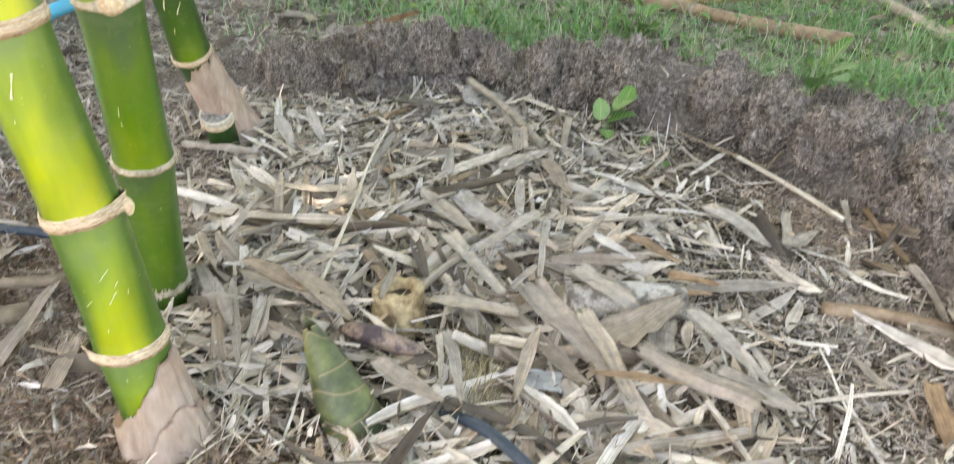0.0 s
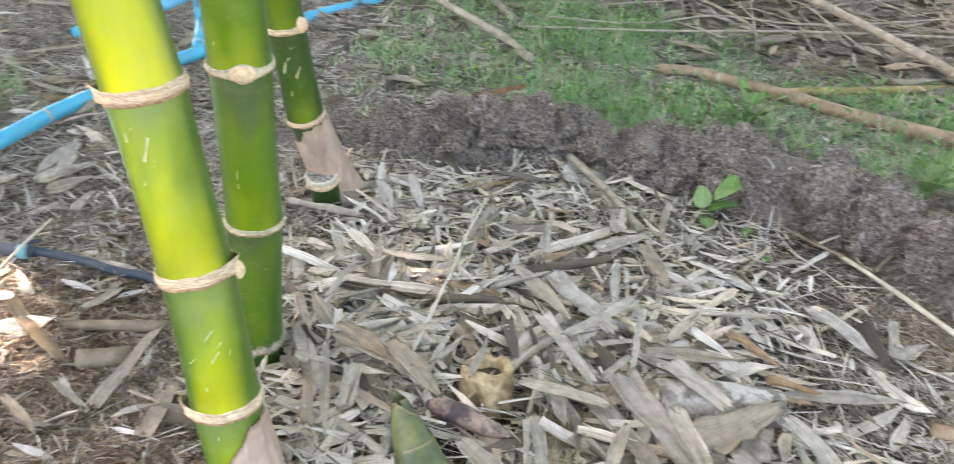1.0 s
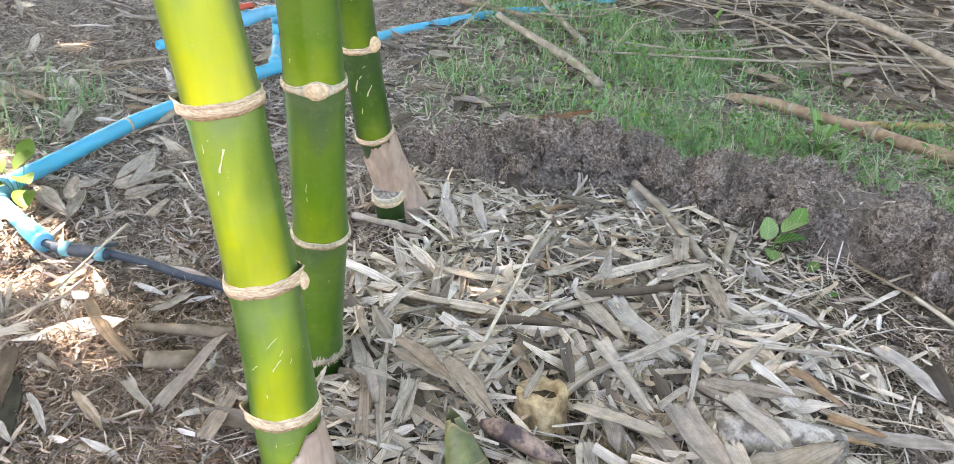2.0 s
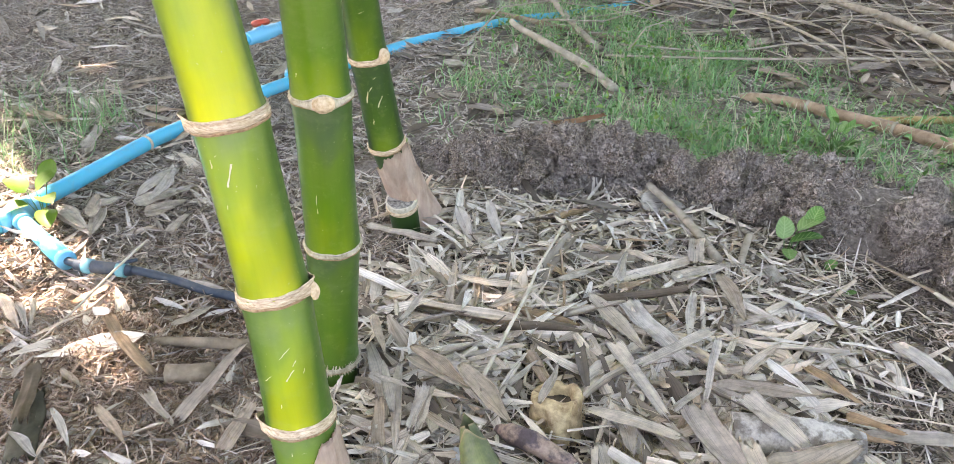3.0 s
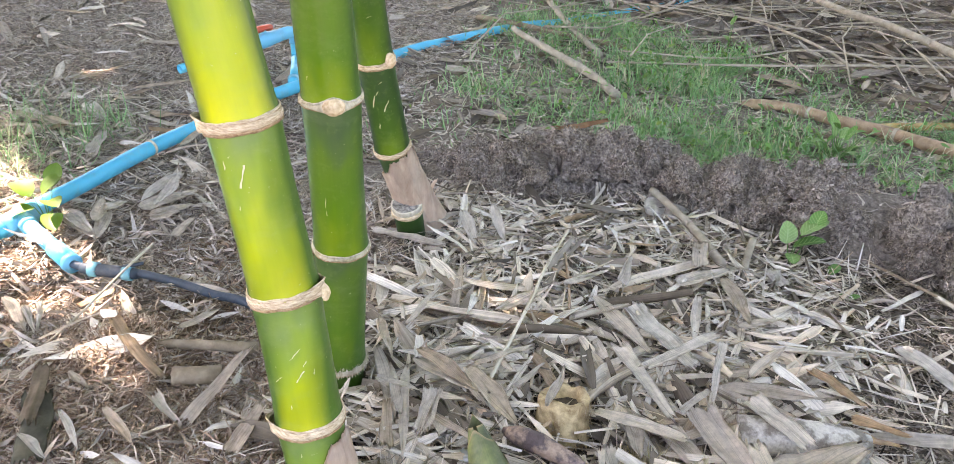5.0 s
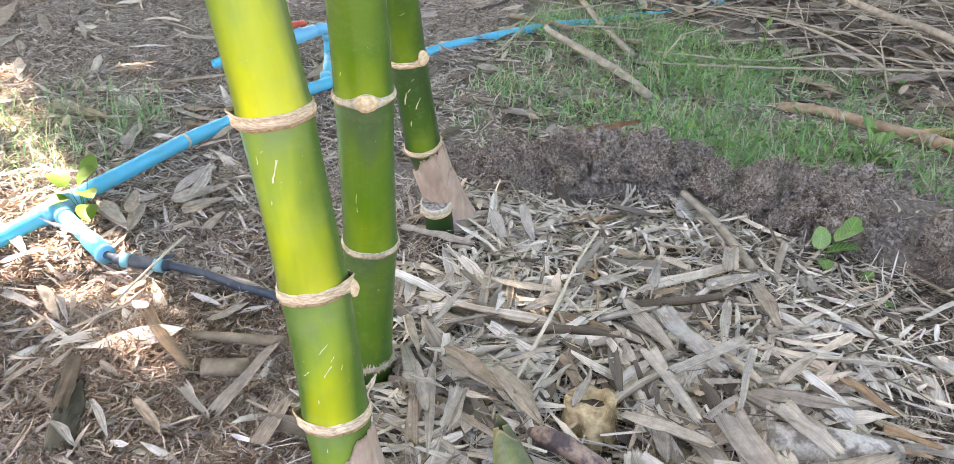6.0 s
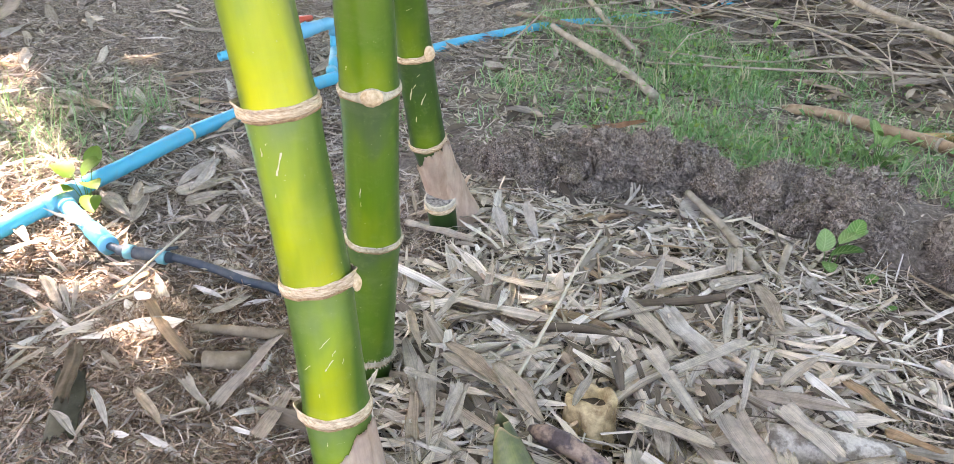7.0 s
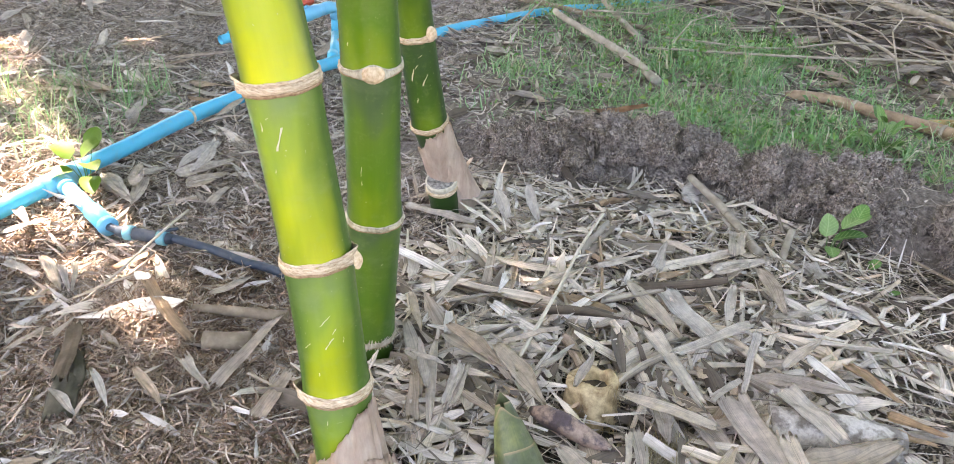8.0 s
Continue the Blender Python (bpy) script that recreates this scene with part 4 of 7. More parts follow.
def cane(name, points, r0, r1, joints, material, label, category="bamboo pole"):
    """A fallen cane with swollen joints; joints: shares of its length."""
    ob = thing(name, points[0], label, category)
    base = Vector(points[0])
    line = [p - base for p in glide(points, 8)]
    cum = [0.0]
    for p, q in zip(line, line[1:]):
        cum.append(cum[-1] + (q - p).length)
    total = cum[-1]

    def at(s):
        s = min(max(s, 0), 1) * total
        i = min(max(int(np.searchsorted(cum, s)), 1), len(line) - 1)
        w = (s - cum[i - 1]) / max(cum[i] - cum[i - 1], 1e-9)
        return line[i - 1].lerp(line[i], w)
    cuts = [0.0] + list(joints) + [1.0]
    for a, b in zip(cuts, cuts[1:]):
        n = 8
        pts = [at(a + (b - a) * i / n) for i in range(n + 1)]
        rad = [(r0 + (r1 - r0) * (a + (b - a) * i / n)) * (1 + 0.05 * (abs(2 * i / n - 1) ** 8)) for i in range(n + 1)]
        part("segment", tube_bm(pts, rad, 16), material, ob)
    for j in joints:
        d = (at(j + 0.01) - at(j - 0.01)).normalized()
        r = r0 + (r1 - r0) * j
        part("joint", tube_bm([at(j) - d * r * 0.35, at(j) - d * r * 0.12, at(j) + d * r * 0.12, at(j) + d * r * 0.35], [r * 1.02, r * 1.13, r * 1.13, r * 1.02], 16), CANE_GREY, ob)
    return ob


def g(x, y, lift):
    return (x, y, float(ground_height(x, y)) + lift)


cane("fallen_pole", [(0.26, 2.89, 0.03), (0.3, 2.88, 0.045), (0.415, 2.855, 0.05), (0.564, 2.776, 0.05), (0.688, 2.719, 0.05), (0.786, 2.653, 0.05), (0.9, 2.585, 0.05), (1.167, 2.448, 0.055)], 0.018, 0.024, [0.22, 0.5, 0.78], CANE_BROWN, "thick brown dead bamboo pole lying in the grass")
cane("fallen_pole", [(0.6, 2.74, 0.035), (0.715, 2.772, 0.05), (0.95, 2.853, 0.05), (1.8, 3.18, 0.05), (2.4, 3.45, 0.04)], 0.013, 0.017, [0.28, 0.55, 0.8], CANE_YELLOW, "yellowish dead bamboo pole lying on leaf litter")
cane("fallen_pole", [g(0.95, 2.62, 0.025), g(1.4, 2.78, 0.03), g(2.1, 3.05, 0.03)], 0.014, 0.018, [0.3, 0.6], CANE_DARK, "dark weathered bamboo pole lying in grass")
cane("fallen_pole", [(0.30, 4.62, 0.2), (0.469, 4.35, 0.17), (0.702, 3.97, 0.15), (0.902, 3.74, 0.14), (1.25, 3.1, 0.1), (1.5, 2.48, 0.06)], 0.014, 0.018, [0.2, 0.5, 0.75], CANE_GREY, "pale dry bamboo pole leaning over the litter")
cane("broken_branch", [(-0.65, 3.27, 0.13), (-0.609, 3.225, 0.12), (-0.448, 3.078, 0.1), (-0.288, 2.948, 0.07), (-0.176, 2.809, 0.045)], 0.011, 0.017, [0.3, 0.66], CANE_GREY, "grey broken bamboo branch resting in grass", "branch")
cane("broken_branch", [(-0.78, 4.4, 0.09), (-0.651, 4.068, 0.08), (-0.482, 3.647, 0.072), (-0.293, 3.274, 0.05)], 0.013, 0.013, [0.35, 0.7], CANE_GREY, "pale bamboo branch lying beyond the grass", "branch")
cane("broken_branch", [g(-0.9, 3.68, 0.03), g(-0.75, 3.63, 0.035), g(-0.486, 3.521, 0.03), g(-0.2, 3.45, 0.02)], 0.012, 0.01, [0.4], CANE_DULL, "yellowed bamboo stick lying behind the grass", "branch")
cane("long_twig", [g(-0.25, 3.12, 0.05), g(0.3, 3.2, 0.07), g(0.86, 3.37, 0.07), g(1.6, 3.6, 0.05)], 0.004, 0.006, [0.3, 0.6, 0.8], CANE_GREY, "long pale dry bamboo twig over the litter", "twig")
cane("long_twig", [g(-0.2, 3.22, 0.07), g(0.2, 3.3, 0.06), g(0.5, 3.44, 0.08), g(0.9, 3.52, 0.06), g(1.5, 3.85, 0.05)], 0.0035, 0.0055, [0.25, 0.55], CANE_GREY, "long pale dry bamboo twig over the litter", "twig")
cane("long_twig", [g(0.0, 3.9, 0.12), g(0.35, 3.75, 0.1), g(0.6, 3.45, 0.07), g(0.68, 3.3, 0.04)], 0.004, 0.007, [0.4], CANE_GREY, "thin grey forked twig over the litter", "twig")
cane("stick", [(0.0, 1.998, 0.068), (0.1, 1.856, 0.055), (0.185, 1.683, 0.045)], 0.009, 0.0115, [0.5], CANE_GREY, "grey dry stick lying across the leaf litter", "stick")
cane("stick", [(0.256, 1.81, 0.055), (0.24, 1.72, 0.04), (0.232, 1.645, 0.018)], 0.009, 0.0085, [0.55], CANE_GREY, "short grey stick standing out of the litter", "stick")
cane("stick", [(0.16, 2.03, 0.03), (0.25, 1.9, 0.022), (0.31, 1.8, 0.012)], 0.006, 0.006, [0.5], CANE_PALE, "thin pale stick lying in the litter", "stick")
cane("stick", [(0.65, 1.71, 0.03), (0.735, 1.57, 0.035), (0.822, 1.433, 0.032)], 0.0045, 0.006, [0.5], CANE_PALE, "thin pale stick lying below the bank", "stick")
cane("stick", [(0.53, 1.82, 0.03), (0.62, 1.73, 0.032), (0.71, 1.655, 0.03)], 0.003, 0.004, [0.5], CANE_DULL, "thin brown twig along the bank foot", "twig")
cane("stick", [(0.715, 1.655, 0.03), (0.775, 1.72, 0.06), (0.83, 1.77, 0.1)], 0.004, 0.005, [0.5], CANE_DULL, "short brown stick leaning on the bank", "stick")
cane("straw", [(-0.172, 1.64, 0.1), (-0.19, 1.45, 0.108), (-0.2, 1.3, 0.098), (-0.226, 1.06, 0.075)], 0.0028, 0.004, [0.3, 0.62], CANE_PALE, "long pale straw lying over the leaf litter", "straw")
cane("straw", [(-0.165, 1.56, 0.08), (-0.13, 1.4, 0.07), (-0.108, 1.22, 0.05)], 0.003, 0.0035, [0.4], CANE_BROWN, "long brown straw lying over the leaf litter", "straw")
cane("cut_cane", [(-0.899, 1.051, 0.035), (-0.799, 1.073, 0.037), (-0.692, 1.096, 0.035)], 0.0085, 0.0115, [], CANE_DULL, "grey piece of bamboo cane lying on mulch", "bamboo piece")
cane("cut_cane", [(-0.802, 0.977, 0.030), (-0.760, 0.992, 0.030), (-0.727, 1.015, 0.024)], 0.0185, 0.0175, [], CANE_DULL, "short grey cut bamboo piece half buried in mulch", "bamboo piece")
cane("long_twig", [(-1.088, 0.922, 0.035), (-1.078, 1.070, 0.045), (-1.091, 1.254, 0.050), (-1.105, 1.392, 0.045)], 0.002, 0.003, [0.3, 0.6], CANE_PALE, "long pale dry twig crossing the sunlit mulch", "twig")
cane("long_twig", [(-1.039, 0.929, 0.040), (-0.986, 0.967, 0.060), (-0.947, 1.015, 0.065)], 0.004, 0.006, [], CANE_PALE, "split pale bamboo stem on the coir mound", "twig")
cane("cut_cane", [g(0.70, 1.158, 0.012), g(0.8, 1.142, 0.014), g(0.93, 1.115, 0.01)], 0.017, 0.014, [], CANE_BROWN, "weathered brown bamboo piece lying on fine mulch", "bamboo piece")


# ---- flat pieces placed one by one: strips, sheaths and chips ----
def ribbed(name, dark, light, rough=0.75):
    return strip_material(name, [(0, dark), (1, light)], rough, False, 0.42, 0.0, 0.4, 20)


STRIP = ribbed("dry_strip", (0.76, 0.68, 0.56), (0.93, 0.87, 0.76))
STRIP_BROWN = ribbed("dry_strip_brown", (0.7, 0.59, 0.47), (0.9, 0.8, 0.67))
STRIP_ORANGE = ribbed("dry_strip_orange", (0.6, 0.43, 0.26), (0.76, 0.58, 0.39), 0.65)
STRIP_GREY = ribbed("dry_strip_grey", (0.7, 0.64, 0.55), (0.9, 0.85, 0.76))
def mottled(name, dark, light):
    m, nt, b = blank(name, 0.6)
    ob = coords(nt)
    n1, n2 = noise_node(nt, 28, 4, 0.6, ob), noise_node(nt, 160, 4, 0.6, ob)
    col = ramp(nt, [(0.44, dark), (0.56, light)], n1)
    col = mixed(nt, 0.5, col, ramp(nt, [(0.35, (0.4, 0.36, 0.34)), (0.65, (1, 1, 1))], n2), "MULTIPLY")
    nt.links.new(col, b.inputs["Base Color"])
    bumped(nt, b, n2, 0.6, 0.002)
    return m


LOG_GREY = mottled("weathered_log", (0.24, 0.205, 0.165), (0.62, 0.57, 0.49))
STRIP_PURPLE = mottled("shoot_sheath_purple", (0.1, 0.07, 0.07), (0.4, 0.28, 0.21))
PAPER = fibrous("pale_scrap", (0.6, 0.6, 0.57), (0.8, 0.8, 0.77), 40, (1, 1, 1), 0.8)


def sheath_piece(name, a, b, width, curl, material, label, lift=(0.02, 0.02), shape="leaf", arch=0.0, category="dry leaf", thick=0.0018, blunt=0.25, roll=0.0):
    """A dry sheath or strip from a to b on the plan, curled across by an angle, with a body of some thickness."""
    over = 0.016 if a[0] < -0.55 and a[1] < 2.0 else 0.0      # above the loose fibre of the mulch
    pa, pb = Vector(g(*a, lift[0] + over)), Vector(g(*b, lift[1] + over))
    d = pb - pa
    length = d.length
    d.normalize()
    side = d.cross(Vector((0, 0, 1))).normalized()
    up = side.cross(d).normalized()
    q = Matrix.Rotation(roll, 3, d)
    side, up = q @ side, q @ up
    rows, cols = 16, 12
    bm = bmesh.new()
    grid = []
    seed = a[0] * 37 + a[1] * 91
    turn_, bow = 0.9 * math.sin(seed * 3.1), 0.05 * math.sin(seed * 1.7)
    layer = bm.loops.layers.uv.new("UVMap")
    for i in range(rows + 1):
        t = i / rows
        if shape == "leaf":
            w = max(math.sin(math.pi * (0.04 + 0.93 * t) ** 0.75) ** 0.8, 0.05)
        elif shape == "taper":
            w = 1 - (1 - blunt) * t ** 1.3
        elif shape == "fan":
            w = 0.2 + 0.8 * t ** 0.8
        else:
            w = 1.0
        row = []
        for j in range(cols + 1):
            u = 2 * j / cols - 1
            ang = u * curl / 2
            half = width * w / 2 * (1 + 0.16 * noise.noise(Vector((t * 5, 4 if u > 0 else 9, seed))))
            if abs(curl) > 0.05:
                rr = half / (abs(curl) / 2)
                y, z = rr * math.sin(abs(curl) / 2 * u), rr * (1 - math.cos(ang)) * (1 if curl > 0 else -1)
            else:
                y, z = half * u, 0
            tw = turn_ * (t - 0.5) * noise.noise(Vector((seed, t, 1.5))) * 2
            y, z = y * math.cos(tw) - z * math.sin(tw), y * math.sin(tw) + z * math.cos(tw)
            x = length * t + (0.14 * length * noise.noise(Vector((u * 5, seed, i))) if i in (0, rows) and shape != "leaf" else 0)
            z += arch * length * math.sin(math.pi * t) + 0.12 * width * noise.noise(Vector((t * 4, u * 1.5, seed))) + 0.035 * width * noise.noise(Vector((t * 1.2, u * 7, seed + 5)))
            z += bow * length * (0.25 - (t - 0.5) ** 2) * 2
            y += 0.05 * length * noise.noise(Vector((t * 1.7, seed, 3)))
            row.append(bm.verts.new(d * x + side * y + up * z))
        grid.append(row)
    for i in range(rows):
        for j in range(cols):
            f = bm.faces.new((grid[i][j], grid[i][j + 1], grid[i + 1][j + 1], grid[i + 1][j]))
            for lp, (u, v) in zip(f.loops, ((j, i), (j + 1, i), (j + 1, i + 1), (j, i + 1))):
                lp[layer].uv = (u / cols, v / rows)
    bmesh.ops.solidify(bm, geom=bm.faces[:], thickness=thick)
    ob = part(name, bm, material)
    ob.location = pa
    return tagged(ob, label, category)


sheath_piece("bamboo_chip", (0.403, 1.169), (0.498, 1.151), 0.026, 2.2, STRIP_ORANGE, "curled orange-tan bamboo sheath chip", (0.06, 0.06), "taper", blunt=0.4, category="chip")
sheath_piece("bamboo_chip", (0.398, 1.128), (0.478, 1.117), 0.026, 2.2, STRIP_ORANGE, "curled orange-tan bamboo sheath chip", (0.06, 0.06), "taper", blunt=0.4, category="chip")
sheath_piece("bamboo_chip", (0.345, 1.299), (0.434, 1.216), 0.032, 2.4, STRIP_ORANGE, "split pale orange bamboo sheath chip", (0.055, 0.055), "taper", blunt=0.6, category="chip")
cane("old_log", [g(0.215, 1.1, 0.034), g(0.28, 1.108, 0.038), g(0.35, 1.118, 0.038), g(0.425, 1.13, 0.032)], 0.038, 0.034, [], LOG_GREY, "weathered grey-white bamboo log half buried in leaves", "bamboo piece")
sheath_piece("dry_leaf", (0.225, 1.14), (0.32, 1.05), 0.045, 0.4, STRIP_GREY, "grey strip lying across the weathered log", (0.09, 0.085), "taper", blunt=0.7)
sheath_piece("dry_leaf", (0.428, 1.142), (0.655, 1.186), 0.037, 0.5, STRIP_GREY, "long flat grey leaf lying on chips", (0.050, 0.050), "leaf")
sheath_piece("dry_sheath", (0.412, 1.084), (0.273, 0.963), 0.101, 0.5, STRIP, "broad fan-shaped pale culm sheath", (0.075, 0.075), "fan")
sheath_piece("dry_sheath", (0.375, 1.055), (0.366, 0.967), 0.054, 0.5, STRIP_GREY, "whitish sheath scrap under the fan", (0.050, 0.050), "taper", blunt=0.8)
sheath_piece("dry_leaf", (0.234, 1.029), (0.298, 0.821), 0.034, 0.6, STRIP, "long pale leaf with a split end", (0.080, 0.080), "taper", blunt=0.5)
sheath_piece("dry_sheath", (0.317, 0.956), (0.493, 0.824), 0.054, -1.0, STRIP_BROWN, "long weathered brown culm sheath", (0.080, 0.080), "taper", blunt=0.8)
sheath_piece("dry_leaf", (0.414, 1.056), (0.521, 0.867), 0.042, 0.9, STRIP_GREY, "long grey folded bamboo leaf", (0.080, 0.080), "leaf")
sheath_piece("dry_sheath", (0.445, 0.913), (0.564, 0.824), 0.052, -0.9, STRIP, "folded yellowish-grey culm sheath", (0.070, 0.070), "leaf")
sheath_piece("dry_strip", (0.238, 0.856), (0.376, 0.849), 0.019, 0.6, STRIP_ORANGE, "narrow pinkish-tan strip across the leaves", (0.095, 0.095), "leaf")
sheath_piece("dry_leaf", (0.416, 1.024), (0.402, 0.956), 0.026, 1.2, STRIP, "small curled leaf standing on edge", (0.070, 0.070), "leaf", roll=0.5)
sheath_piece("dry_sheath", (0.138, 1.116), (0.264, 0.872), 0.060, 0.8, STRIP_BROWN, "tan culm sheath with a brown stain", (0.075, 0.075), "taper", blunt=0.7)
sheath_piece("dry_sheath", (0.092, 1.057), (0.227, 0.869), 0.044, 0.7, STRIP_BROWN, "brownish sheath lying under others", (0.055, 0.055), "taper", blunt=0.6)
sheath_piece("dry_leaf", (0.157, 0.978), (0.111, 0.796), 0.028, 0.9, STRIP_GREY, "pale ribbed leaf lying over litter", (0.080, 0.080), "leaf", roll=0.4)
sheath_piece("dry_leaf", (0.023, 1.055), (0.071, 0.985), 0.035, 1.0, STRIP_GREY, "short curled grey leaf end", (0.050, 0.050), "taper", blunt=0.8)
sheath_piece("dry_strip", (-0.030, 1.033), (0.125, 1.013), 0.031, 0.5, STRIP, "tan strip beside the rhizome stub", (0.080, 0.080), "strip")
sheath_piece("dry_strip", (0.001, 0.969), (0.038, 0.800), 0.026, 0.8, STRIP, "forked pale dry leaf strip", (0.070, 0.070), "taper")
sheath_piece("dry_strip", (-0.013, 0.958), (0.007, 0.832), 0.014, 0.8, STRIP, "narrow frayed pale leaf strip", (0.070, 0.070), "taper")
sheath_piece("dry_leaf", (-0.112, 0.892), (0.010, 0.812), 0.039, 0.8, STRIP_BROWN, "folded tan leaf beside the shoot", (0.060, 0.060), "leaf")
cone = part("shoot_sheath", tube_bm([g(-0.175, 0.972, 0.05), g(-0.15, 0.962, 0.054), g(-0.11, 0.95, 0.055), g(-0.07, 0.94, 0.052), g(-0.045, 0.934, 0.05), g(-0.025, 0.929, 0.048)], [0.007, 0.017, 0.0185, 0.0155, 0.01, 0.002], 26), STRIP_PURPLE)
tagged(cone, "purplish-brown mottled fallen shoot sheath tip", "sheath")
sheath_piece("pale_scrap", (0.131, 0.885), (0.194, 0.879), 0.046, 0.5, PAPER, "crumpled whitish scrap in the litter", (0.050, 0.050), "strip", category="scrap")
sheath_piece("dry_sheath", (-0.629, 1.573), (-0.441, 1.535), 0.036, -4.5, STRIP, "rolled tan culm sheath tube", (0.034, 0.034), "strip")
sheath_piece("dry_sheath", (-0.434, 1.55), (-0.30, 1.568), 0.034, -3.5, STRIP, "rolled tan culm sheath tube", (0.034, 0.034), "strip")
sheath_piece("dry_strip", (-0.423, 1.383), (-0.334, 1.313), 0.020, 0.7, CANE_GREY, "dark grey leaf strip in litter", (0.060, 0.060), "leaf")
sheath_piece("dry_leaf", (-0.372, 1.092), (-0.213, 1.014), 0.044, 0.5, STRIP, "broad grey-tan leaf beside the shoot", (0.060, 0.080), "leaf")
sheath_piece("dry_leaf", (-0.268, 1.062), (-0.148, 0.971), 0.042, 0.8, STRIP, "large pale leaf bent over the shoot", (0.090, 0.070), "leaf")
sheath_piece("dry_strip", (-0.320, 1.003), (-0.300, 0.896), 0.015, 0.8, STRIP_GREY, "bright pale bent leaf strip", (0.080, 0.080), "strip")
sheath_piece("dry_strip", (-0.293, 1.003), (-0.297, 0.892), 0.010, 0.8, STRIP_GREY, "bright pale bent leaf strip", (0.085, 0.085), "strip")
sheath_piece("dry_leaf", (-0.445, 1.109), (-0.350, 0.925), 0.027, 0.6, STRIP, "long grey leaf by the green culm", (0.060, 0.060), "leaf")
sheath_piece("dry_leaf", (-0.375, 1.062), (-0.317, 0.846), 0.020, 0.6, STRIP, "long pale leaf lying in litter", (0.065, 0.065), "leaf")
sheath_piece("dry_leaf", (-0.418, 1.015), (-0.360, 1.002), 0.021, 0.6, STRIP_GREY, "short pale leaf by the culm foot", (0.070, 0.070), "leaf")
sheath_piece("dry_leaf", (-0.258, 1.270), (-0.175, 1.400), 0.033, 0.4, STRIP, "pale ribbed leaf lying flat", (0.070, 0.070), "leaf")
sheath_piece("dry_sheath", (-0.214, 1.324), (-0.083, 1.305), 0.046, -1.6, STRIP_ORANGE, "orange-tan curled sheath under the straw", (0.050, 0.050), "leaf")
sheath_piece("dry_strip", (-0.262, 1.098), (-0.167, 1.183), 0.015, 0.6, STRIP_BROWN, "narrow brown strip across litter", (0.070, 0.070), "strip")
sheath_piece("dry_sheath", (-0.162, 1.179), (-0.112, 1.111), 0.033, -2.0, STRIP_BROWN, "curled pinkish sheath near the stub", (0.060, 0.060), "taper", blunt=0.8)
sheath_piece("dry_leaf", (-0.173, 1.051), (-0.137, 1.130), 0.018, 0.5, STRIP_GREY, "pale narrow leaf over the litter", (0.080, 0.080), "taper")
sheath_piece("dry_leaf", (-0.112, 1.007), (-0.098, 1.124), 0.017, 0.5, STRIP_GREY, "pale narrow leaf by the stub", (0.090, 0.090), "leaf")
sheath_piece("dry_leaf", (-0.076, 1.400), (0.049, 1.243), 0.041, 0.4, STRIP, "long pale ribbed bamboo leaf", (0.070, 0.070), "leaf")
sheath_piece("dry_leaf", (-0.001, 1.406), (0.133, 1.242), 0.049, 0.4, STRIP, "broad pale ribbed bamboo leaf", (0.065, 0.065), "taper", blunt=0.7)
sheath_piece("dry_leaf", (-0.014, 1.232), (0.099, 1.060), 0.034, 0.5, STRIP, "long pale leaf crossing the litter", (0.080, 0.080), "taper", blunt=0.6)
sheath_piece("dry_strip", (0.044, 1.162), (0.171, 1.316), 0.023, 0.3, STRIP, "straight pale strip across leaves", (0.095, 0.095), "strip")
sheath_piece("dry_strip", (0.180, 1.279), (0.158, 1.092), 0.017, 0.5, STRIP_GREY, "narrow bright pale leaf strip", (0.100, 0.100), "taper", blunt=0.6)
sheath_piece("dry_strip", (0.109, 1.052), (0.156, 1.127), 0.014, 0.3, STRIP_GREY, "short bright torn leaf strip", (0.100, 0.100), "strip")
sheath_piece("dry_leaf", (0.133, 1.483), (0.125, 1.311), 0.023, 0.9, STRIP, "pointed grey leaf standing out", (0.070, 0.070), "leaf")
sheath_piece("dry_leaf", (0.183, 1.563), (0.237, 1.393), 0.038, 0.3, STRIP_GREY, "pale blade standing out of litter", (0.080, 0.080), "leaf")
sheath_piece("dry_leaf", (0.213, 1.406), (0.303, 1.468), 0.026, 0.5, STRIP, "short grey leaf lying flat", (0.060, 0.060), "leaf")
sheath_piece("dry_leaf", (0.229, 1.215), (0.297, 1.330), 0.025, 0.6, STRIP_GREY, "grey leaf over a brown sheath", (0.080, 0.080), "leaf")
sheath_piece("dry_strip", (0.081, 1.177), (0.244, 1.253), 0.017, 0.8, STRIP_BROWN, "long grey-brown strip in litter", (0.070, 0.070), "strip")
sheath_piece("dry_sheath", (0.181, 1.186), (0.363, 1.198), 0.039, 0.6, STRIP_BROWN, "wide brown sheath above the log", (0.070, 0.070), "leaf")
sheath_piece("dry_leaf", (0.028, 1.054), (0.055, 0.969), 0.031, 0.6, STRIP_GREY, "oval pale grey dry leaf", (0.060, 0.060), "leaf")
sheath_piece("frayed_leaf", (-0.018, 1.597), (-0.032, 1.474), 0.030, 1.2, STRIP_GREY, "frayed bluish-grey leaf tuft", (0.070, 0.070), "fan")
sheath_piece("dry_leaf", (0.085, 1.534), (0.197, 1.646), 0.046, 0.5, STRIP_GREY, "grey fan of dry leaf", (0.060, 0.060), "leaf")
